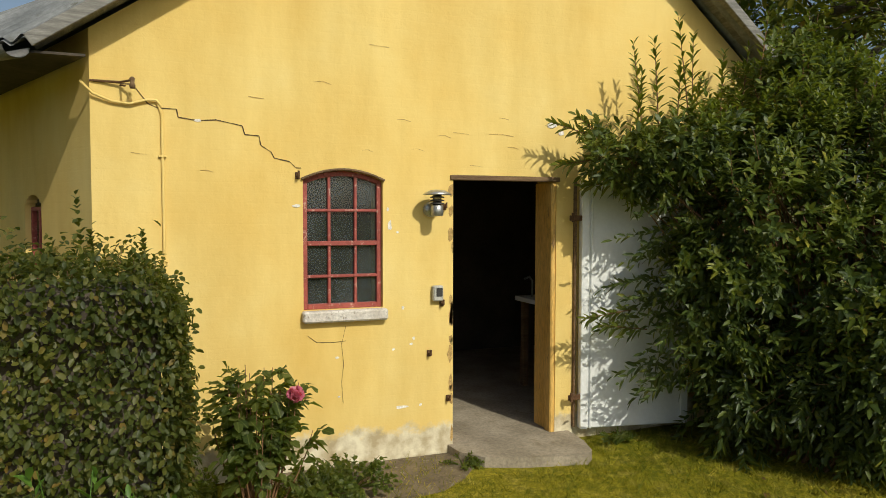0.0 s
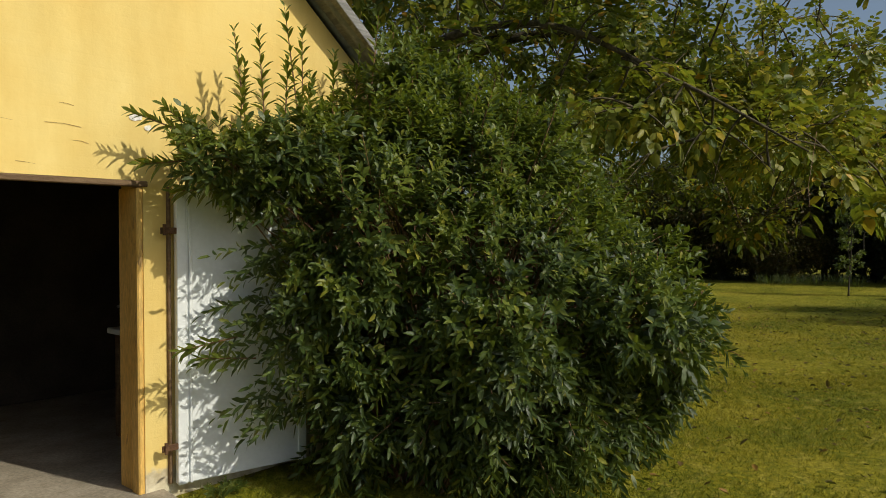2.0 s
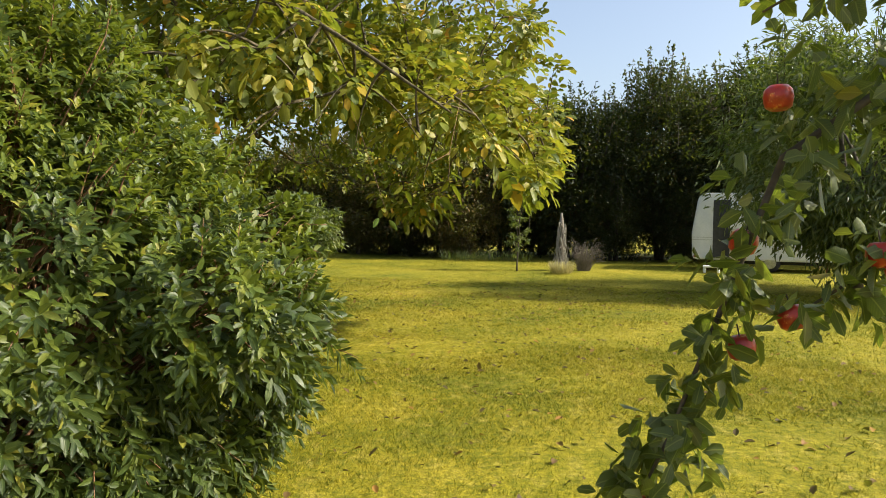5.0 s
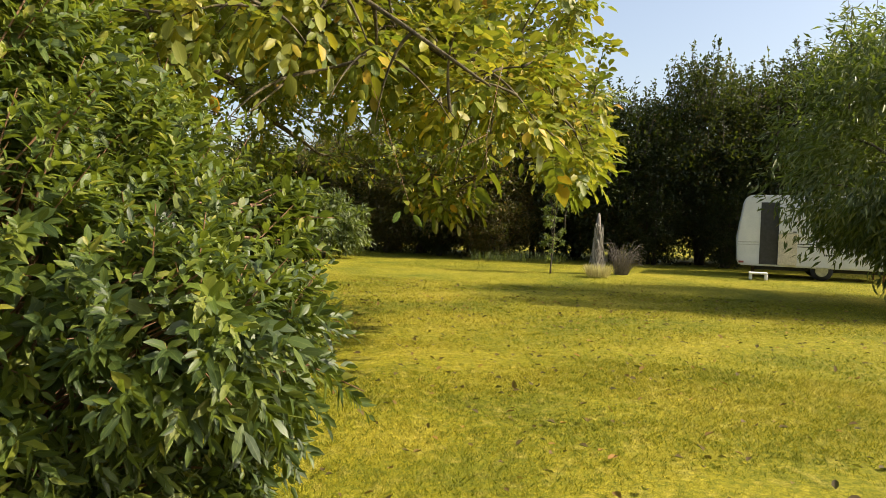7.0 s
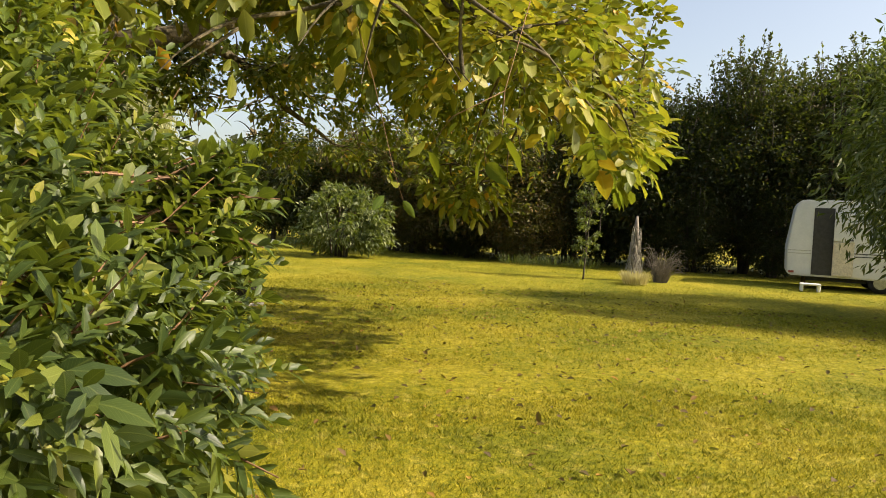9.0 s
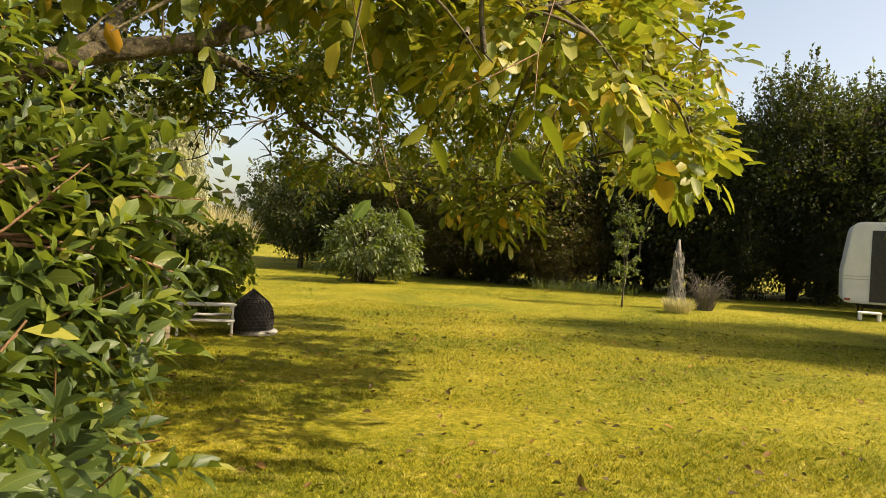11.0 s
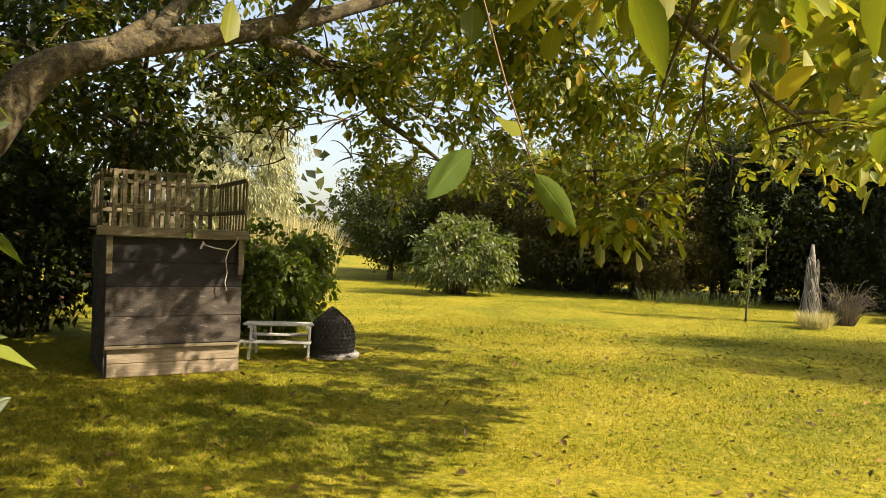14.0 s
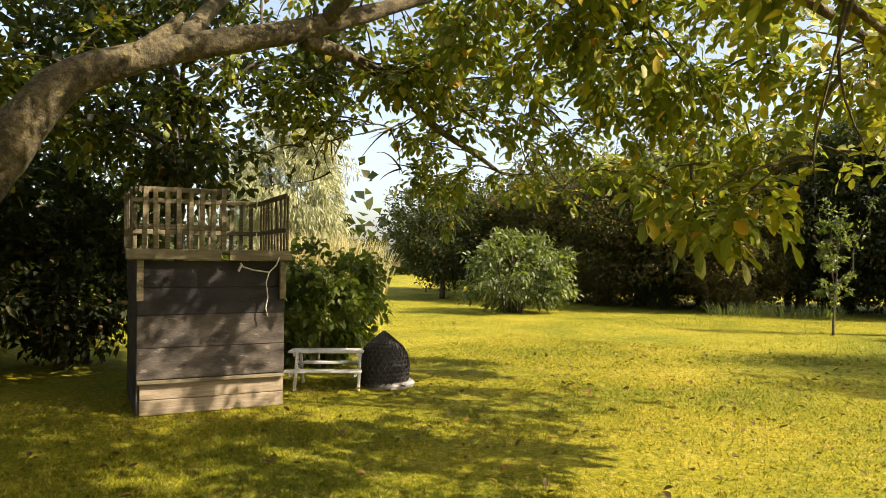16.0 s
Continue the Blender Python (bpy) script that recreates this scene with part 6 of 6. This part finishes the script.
part("rose_bloom", leaf_mesh("rose_bloom", M_PETAL, np.tile(fl_, (k, 1)) + rand_dirs(k) * 0.012, dd, rand_dirs(k), np.full(k, 0.042), np.full(k, 0.045), droop=-0.2, fold=0.5, wide=0.5), M_PETAL, rose, "pink double bloom")


def leafy(name, label, at, r, h, n, leaf, slim, material, group=""):
    """A low leafy plant: many shoots from one root."""
    th = thing(name, label, "plant", at, group)
    a = rng.uniform(0, 6.283, n)
    rr = r * rng.uniform(0.1, 1, n) ** 0.5
    tip = np.stack([rr * np.cos(a), rr * np.sin(a), h * (1 - 0.5 * (rr / r) ** 2) * rng.uniform(0.7, 1.1, n)], 1)
    A = shoots(tip * 0.5, unit(tip * np.array([1, 1, 0.8])), np.linalg.norm(tip, axis=1) * 0.55, 9, leaf, slim, 1.0, 0.15)
    tagged(part("foliage", leaf_mesh("foliage", material, *A, droop=0.25), material, th), kind="stuff")
    g = Geo()
    for t in tip:
        g.tube([(0, 0, 0), t * np.array([0.3, 0.3, 0.5]), t], [0.006, 0.004, 0.002], 4)
    tagged(part("stem", g, material, th), kind="stuff")
    return th


leafy("border_plant", "light green leafy plant in front of the hedge", (0.37, 3.3, 0), 0.2, 0.98, 18, 0.115, 0.34, M_LUSH, "border plants")
leafy("border_plant", "low light green plant at the hedge foot", (0.63, 3.4, 0), 0.18, 0.72, 14, 0.115, 0.34, M_LUSH, "border plants")
leafy("ground_cover", "low rounded green plants at the wall foot", (1.75, 4.75, 0), 0.3, 0.24, 40, 0.05, 0.8, M_ROSE, "plants at the wall foot")
leafy("ground_cover", "low rounded green plants at the wall foot", (1.5, 4.6, 0), 0.28, 0.26, 40, 0.05, 0.8, M_ROSE, "plants at the wall foot")
leafy("ground_cover", "low rounded green plants at the wall foot", (0.95, 4.7, 0), 0.25, 0.3, 30, 0.045, 0.7, M_ROSE, "plants at the wall foot")
leafy("weed_tuft", "small weed tuft beside the threshold", (2.58, 4.93, 0), 0.14, 0.1, 16, 0.04, 0.4, M_ROSE, "weeds by the threshold")
leafy("weed_tuft", "small weed tuft under the white door", (3.85, 4.95, 0), 0.15, 0.16, 18, 0.04, 0.4, M_ROSE, "weeds by the threshold")

# ---- apple tree beside the path ----
ap = thing("apple_tree", "apple tree with red apples on hanging branches", "apple tree", (5.15, -1.9, 0))
aoff = np.array([5.15, -1.9, 0])
part("trunk", Geo().tube([Vector(p) - Vector(aoff) for p in ((5.15, -1.9, -0.03), (5.14, -1.8, 0.7), (5.1, -1.6, 1.5), (5.066, -1.34, 1.948))], [0.13, 0.1, 0.09, 0.07], 12), M_DBARK, ap, "", True)
BR = [[(4.65, -1.0, 1.9), (4.5, -0.3, 2.2), (4.45, 0.3, 2.05), (4.44, 0.7, 1.75), (4.46, 0.82, 1.4), (4.44, 0.92, 1.12), (4.4, 0.98, 0.99)],
      [(4.65, -1.0, 1.9), (4.45, -0.2, 2.4), (4.42, 0.4, 2.25), (4.42, 0.75, 2.05)],
      [(4.65, -1.0, 1.9), (4.6, -0.3, 1.9), (4.45, 0.35, 1.65), (4.46, 0.66, 1.42)],
      [(4.5, -0.3, 2.2), (4.62, 0.0, 2.3), (4.6, 0.35, 2.15), (4.5, 0.5, 1.85)],
      [(4.65, -1.0, 1.9), (4.9, -1.4, 2.6), (5.2, -1.8, 3.0)], [(4.65, -1.0, 1.9), (4.3, -1.5, 2.6), (4.0, -1.9, 2.9)]]
BR = [[(2.338 + (x - 2.338) * 1.18, 0.889 + (y - 0.889) * 1.18, 1.635 + (z - 1.635) * 1.18) for x, y, z in b] for b in BR]
lv_p, lv_d = [], []
bg = Geo()
for br_ in BR:
    bg.tube([Vector(p) - Vector(aoff) for p in br_], [0.017 - 0.014 * i / (len(br_) - 1) for i in range(len(br_))], 7)
    for i in range(1, len(br_) - 1):
        for t in np.linspace(0, 1, 12):
            q = np.array(br_[i]) * (1 - t) + np.array(br_[i + 1]) * t
            for _ in range(2):
                lv_p.append(q + rng.normal(0, 0.045 if br_ is BR[0] else 0.065, 3) - aoff)
                lv_d.append(unit(rand_dirs(1)[0] + np.array([0, 0.1, -0.25])))
part("branch", bg, M_DBARK, ap, "", True)
k = len(lv_p)
lv_p, lv_d = np.array(lv_p), np.array(lv_d)
A = shoots(lv_p, lv_d, rng.uniform(0.05, 0.11, k), 5, 0.072, 0.56, 1.1)
tagged(part("foliage", leaf_mesh("foliage", M_APPLE, *A, droop=0.3, fold=0.2, wide=0.5), M_APPLE, ap), kind="stuff")
for q in ((4.38, 0.96, 0.98), (4.46, 0.77, 1.34), (4.47, 0.67, 1.41), (4.48, 0.77, 1.57), (4.47, 0.71, 1.88), (4.45, 0.51, 1.55), (4.44, 0.48, 1.53)):
    g = Geo().lathe((0, 0, 0), [(0.007, -0.024), (0.021, -0.032), (0.032, -0.024), (0.037, 0.0), (0.034, 0.019), (0.023, 0.03), (0.013, 0.029), (0.005, 0.021)], 16)
    q = Vector((2.338, 0.889, 1.635)).lerp(Vector(q), 1.18)
    f = part("apple", g, M_FRUIT, ap, "ripe red apple", True, Matrix.Translation(q - Vector(aoff)) @ pose(0, 0, 0, random.uniform(-15, 15), random.uniform(-15, 15), 0))
    part("stalk", Geo().tube([(0, 0, 0.02), (0.003, 0.002, 0.06)], 0.002, 5), M_DBARK, f)

# ---- trees and shrubs about the lawn ----
pt = tree("peach_tree", "round tree with drooping narrow leaves beside the caravan", "tree", (20.6, -2.7, 0), 5.6, 3.0, 0.7, 0.2, 32000, M_PEACH, 0.12, 140, None, 0.7, 0.24, "", 0.3, 0, 1, True, 26)
tree("orchard_tree", "small round-headed tree at the end of the lawn", "tree", (30.6, 20.9, 0), 4.8, 2.3, 0.7, 0.15, 12000, M_BELT, 0.11, 80, None, 0.2, 0.6)
tree("arching_shrub", "light green arching shrub standing in the lawn", "shrub", (25.4, 14.2, 0), 2.35, 1.55, 0.1, 0.19, 5200, M_SAGE, 0.04, 56, None, 0.6, 0.38, "", 0.3, 0, 6)
tree("sapling", "slender young tree standing at the lawn edge", "sapling", (24.15, 5.75, 0), 2.5, 0.36, 0.3, 0.1, 1100, M_SAGE, 0.025, 34, None, 0.1, 0.5, "", 0.35, 0, 1, True, 3)
tree("leafy_shrub", "broad-leaved green shrub behind the picnic table", "shrub", (14.55, 10.65, 0), 1.6, 0.88, 0.1, 0.1, 4600, M_ROSE, 0.03, 60, None, 0.5, 0.75, "", 0.2, 0, 5, False)
tree("leafy_shrub", "broad-leaved green shrub behind the playhouse", "shrub", (13.9, 11.2, 0), 1.6, 0.9, 0.1, 0.1, 3800, M_ROSE, 0.03, 50, None, 0.5, 0.75, "", 0.2, 0, 5, False)
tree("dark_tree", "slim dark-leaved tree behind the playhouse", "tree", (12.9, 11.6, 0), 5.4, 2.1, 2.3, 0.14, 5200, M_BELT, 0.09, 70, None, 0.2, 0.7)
tree("willow", "pale silvery willow far behind the playhouse", "tree", (30.6, 30.3, 0), 8.4, 2.9, 0.8, 0.32, 24000, M_WILLOW, 0.25, 150, None, 1.2, 0.22)
# Sun and walnut shade are put into the choice of leaf tone.
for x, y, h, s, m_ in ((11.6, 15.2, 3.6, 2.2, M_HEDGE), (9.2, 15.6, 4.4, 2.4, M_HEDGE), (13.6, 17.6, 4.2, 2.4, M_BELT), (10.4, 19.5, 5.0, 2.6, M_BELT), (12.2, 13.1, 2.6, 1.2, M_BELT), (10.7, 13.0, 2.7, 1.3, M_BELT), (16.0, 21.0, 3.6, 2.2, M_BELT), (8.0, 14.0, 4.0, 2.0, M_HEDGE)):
    tree("garden_shrub", "dense shrub behind the playhouse, toned for sun and shade", "shrub", (x, y, 0), h, s, 0.1, 0.14, 5200, m_, 0.06, 60, None, 0.2, 0.6, "shrubs behind the playhouse", 0.4, 0, 3)

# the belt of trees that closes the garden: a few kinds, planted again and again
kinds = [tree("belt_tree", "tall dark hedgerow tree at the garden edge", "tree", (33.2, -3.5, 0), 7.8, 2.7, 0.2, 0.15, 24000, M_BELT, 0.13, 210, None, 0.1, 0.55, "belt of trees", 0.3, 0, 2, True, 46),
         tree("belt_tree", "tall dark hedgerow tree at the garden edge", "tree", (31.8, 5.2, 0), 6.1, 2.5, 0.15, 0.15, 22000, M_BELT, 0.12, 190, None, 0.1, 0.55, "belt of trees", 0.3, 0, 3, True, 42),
         tree("belt_tree", "russet-tinged hedgerow tree at the garden edge", "tree", (30.4, 10.2, 0), 4.9, 2.3, 0.15, 0.14, 20000, M_RUSSET, 0.1, 170, None, 0.1, 0.55, "belt of trees", 0.3, 0, 3, True, 36)]
for i, (x, y, kd, sc) in enumerate(((33.8, -9.5, 0, 1.1), (33.6, -6.5, 0, 0.95), (32.8, -0.5, 0, 0.85), (32.4, 2.2, 0, 0.93), (34.6, 1.2, 2, 1.35), (31.4, 8.0, 1, 0.88), (31.0, 12.6, 2, 1.0), (31.6, 15.2, 2, 0.95), (32.8, 17.6, 2, 1.0),
                                  (34.6, 19.6, 2, 0.95), (36.0, 22.4, 1, 0.8), (33.8, 7.0, 1, 0.95), (33.6, 11.4, 1, 0.8), (34.6, 15.6, 1, 0.78), (33.2, 13.6, 2, 1.0), (38.0, 26.0, 2, 0.95), (34.8, -13.0, 0, 1.0), (36.0, 4.2, 0, 0.8), (35.8, -2.0, 0, 1.0), (29.6, 9.0, 2, 0.5), (30.0, 11.6, 1, 0.42), (30.9, 3.6, 1, 0.55), (31.3, 1.0, 1, 0.5), (30.5, 14.0, 2, 0.5), (31.9, 16.4, 1, 0.45))):
    c = copy_thing(kinds[kd], pose(x, y, 0, 0, 0, 67 * i))
    c.scale = (sc * rng.uniform(0.9, 1.15), sc * rng.uniform(0.9, 1.15), sc)

# far woods beyond the garden
fw = np.stack([rng.uniform(-60, 90, 5000), rng.uniform(55, 70, 5000), rng.exponential(2.2, 5000)], 1)
far = part("far_woods", flake_mesh("far_woods", M_BELT, fw, rand_dirs(5000), rand_dirs(5000), np.full(5000, 1.6), np.full(5000, 1.2)), M_BELT)
tagged(far, "far dark line of woods beyond the garden", "woods", "", "stuff")


def tuft(name, label, category, at, r, h, n, material, lean=0.35, group="", w=0.006):
    """Long grass: narrow bent blades."""
    th = thing(name, label, category, at, group)
    a = rng.uniform(0, 6.283, n)
    rr = r * rng.uniform(0, 1, n) ** 0.5
    p = np.stack([rr * np.cos(a), rr * np.sin(a), np.zeros(n)], 1)
    d = unit(np.stack([np.cos(a) * lean * rng.uniform(0, 1.2, n), np.sin(a) * lean * rng.uniform(0, 1.2, n), np.ones(n)], 1) + rand_dirs(n) * 0.12)
    ln = h * rng.uniform(0.5, 1.1, n)
    part("grass_clump", leaf_mesh("grass_clump", material, p, d, rand_dirs(n), ln, np.full(n, w * 2.2), droop=0.35, fold=0.1), material, th)
    return th


tuft("dry_grass", "pale dry grass tuft at the post's foot", "grass", (23.7, 4.35, 0), 0.3, 0.55, 420, M_STRAW, 0.5)
tuft("reed_bed", "tall pale dry reeds behind the shrubs", "reeds", (18.9, 15.6, 0), 0.95, 2.8, 2400, M_STRAW, 0.12, "", 0.012)
tuft("reed_bed", "tall pale dry reeds behind the shrubs", "reeds", (19.8, 15.5, 0), 0.8, 2.6, 1800, M_STRAW, 0.12, "", 0.012)
for x, y in ((28.3, 8.4), (28.0, 9.0), (28.6, 7.7), (28.8, 6.8)):
    tuft("long_grass", "unmown grass along the garden edge", "grass", (x, y, 0), 0.5, 0.6, 130, M_PEACH, 0.5, "unmown grass")

post = thing("netted_post", "pale leaning post wrapped in torn netting", "post", (24.75, 4.55, 0))
part("post", Geo().tube([(-0.05, 0, -0.02), (0.0, 0, 0.7), (0.1, 0.02, 1.45), (0.13, 0.02, 1.78)], [0.1, 0.09, 0.075, 0.03], 10), M_DRYTWIG, post, "", True)
g = Geo()
for i in range(60):
    a0, z0 = rng.uniform(0, 6.28), rng.uniform(0.1, 1.3)
    pts = [((0.13 + 0.05 * t * t * (z0 < 0.9)) * math.cos(a0 + t) + 0.07 * z0, (0.13 + 0.05 * t * t * (z0 < 0.9)) * math.sin(a0 + t), max(0.02, z0 + 0.25 * math.sin(3 * t) - 0.12 * t)) for t in np.linspace(0, 1.5, 7)]
    g.tube(pts, 0.009, 4, False)
part("netting", g, M_NETTING, post, "pale torn netting")
dead = thing("dead_brush", "grey dead brushwood beside the post", "brushwood", (25.0, 3.9, 0))
g = Geo()
for i in range(150):
    a = rng.uniform(0, 6.28)
    r, h = rng.uniform(0.1, 0.75), rng.uniform(0.4, 1.15)
    g.tube(bez((0.25 * r * math.cos(a), 0.25 * r * math.sin(a), 0), (0.5 * r * math.cos(a), 0.5 * r * math.sin(a), h), (r * math.cos(a), r * math.sin(a), h * rng.uniform(0.5, 1)), 4), [0.009, 0.007, 0.006, 0.004, 0.002], 4, False)
part("twig", g, M_DRYTWIG, dead)

# ---- soil, grass and fallen leaves ----
soil = part("bare_soil", Geo().prism([(1.2, 5.2), (1.45, 4.78), (1.75, 4.62), (2.05, 4.52), (2.3, 4.56), (2.5, 4.7), (2.62, 4.85), (2.62, 5.2)], 0.0, 0.02), M_SOIL)
tagged(soil, "bare stony soil along the wall foot", "soil", "", "structure")


def inside_building(x, y):
    return (y > 5.15) & (x < 5.8) & (x > XL - SKEW * (y - 5.2))


def blades(n, x0, x1, y0, y1, h, w, keep=None):
    p = np.stack([rng.uniform(x0, x1, n), rng.uniform(y0, y1, n), np.zeros(n)], 1)
    ok = ~inside_building(p[:, 0], p[:, 1])
    ok &= ~((p[:, 0] > 2.5) & (p[:, 0] < 3.6) & (p[:, 1] > 4.68) & (p[:, 1] < 5.6))
    if keep is not None:
        ok &= keep(p)
    p = p[ok]
    n = len(p)
    d = unit(rand_dirs(n) * np.array([0.8, 0.8, 0.1]) + up * 0.75)
    s = unit(np.cross(d, rand_dirs(n))) * w
    x_, y_ = p[:, 0], p[:, 1]
    clump = np.sin(37 * x_ + 2.1 * np.sin(29 * y_)) * np.sin(41 * y_ + 1.7 * np.sin(23 * x_)) + 0.6 * np.sin(13 * x_ + 3 * np.sin(7 * y_)) * np.sin(11 * y_ + 2)
    ln = (h * rng.uniform(0.5, 1.4, n) * (1.0 + 0.5 * clump))[:, None]
    v = np.stack([p - s, p + s, p + d * ln], 1).reshape(-1, 3)
    return v


def near_path(p):
    return (p[:, 1] < 9.5) & (p[:, 1] > 0.28 * (p[:, 0] - 3) - 3.5)


V = np.concatenate([blades(330000, 2.0, 12.0, -1.5, 8.5, 0.026, 0.0032, near_path), blades(150000, 9.0, 20.0, -3.0, 11.0, 0.027, 0.005), blades(60000, 14.0, 31.0, -4.0, 20.0, 0.028, 0.008), blades(9000, 0.9, 5.0, 3.5, 5.2, 0.06, 0.003)])
gr = part("grass", array_mesh("grass", V, [np.arange(len(V)).reshape(-1, 3)], M_BLADE), M_BLADE)
tagged(gr, "short sunlit lawn grass with dry tips", "grass", "", "stuff")
k = 1700
p = np.stack([rng.uniform(4, 20, k), rng.uniform(-1, 9, k), np.full(k, 0.028)], 1)
ok = ~inside_building(p[:, 0], p[:, 1])
p = p[ok]
k = len(p)
ln = rng.uniform(0.03, 0.085, k)
lf = part("fallen_leaves", leaf_mesh("fallen_leaves", M_LITTER, p, unit(rand_dirs(k) * np.array([1, 1, 0.25])), unit(rand_dirs(k) * 0.5 + up), ln, ln * 0.6, droop=-0.15, fold=0.35), M_LITTER)
tagged(lf, "brown curled leaves scattered over the lawn", "fallen leaves", "", "stuff")
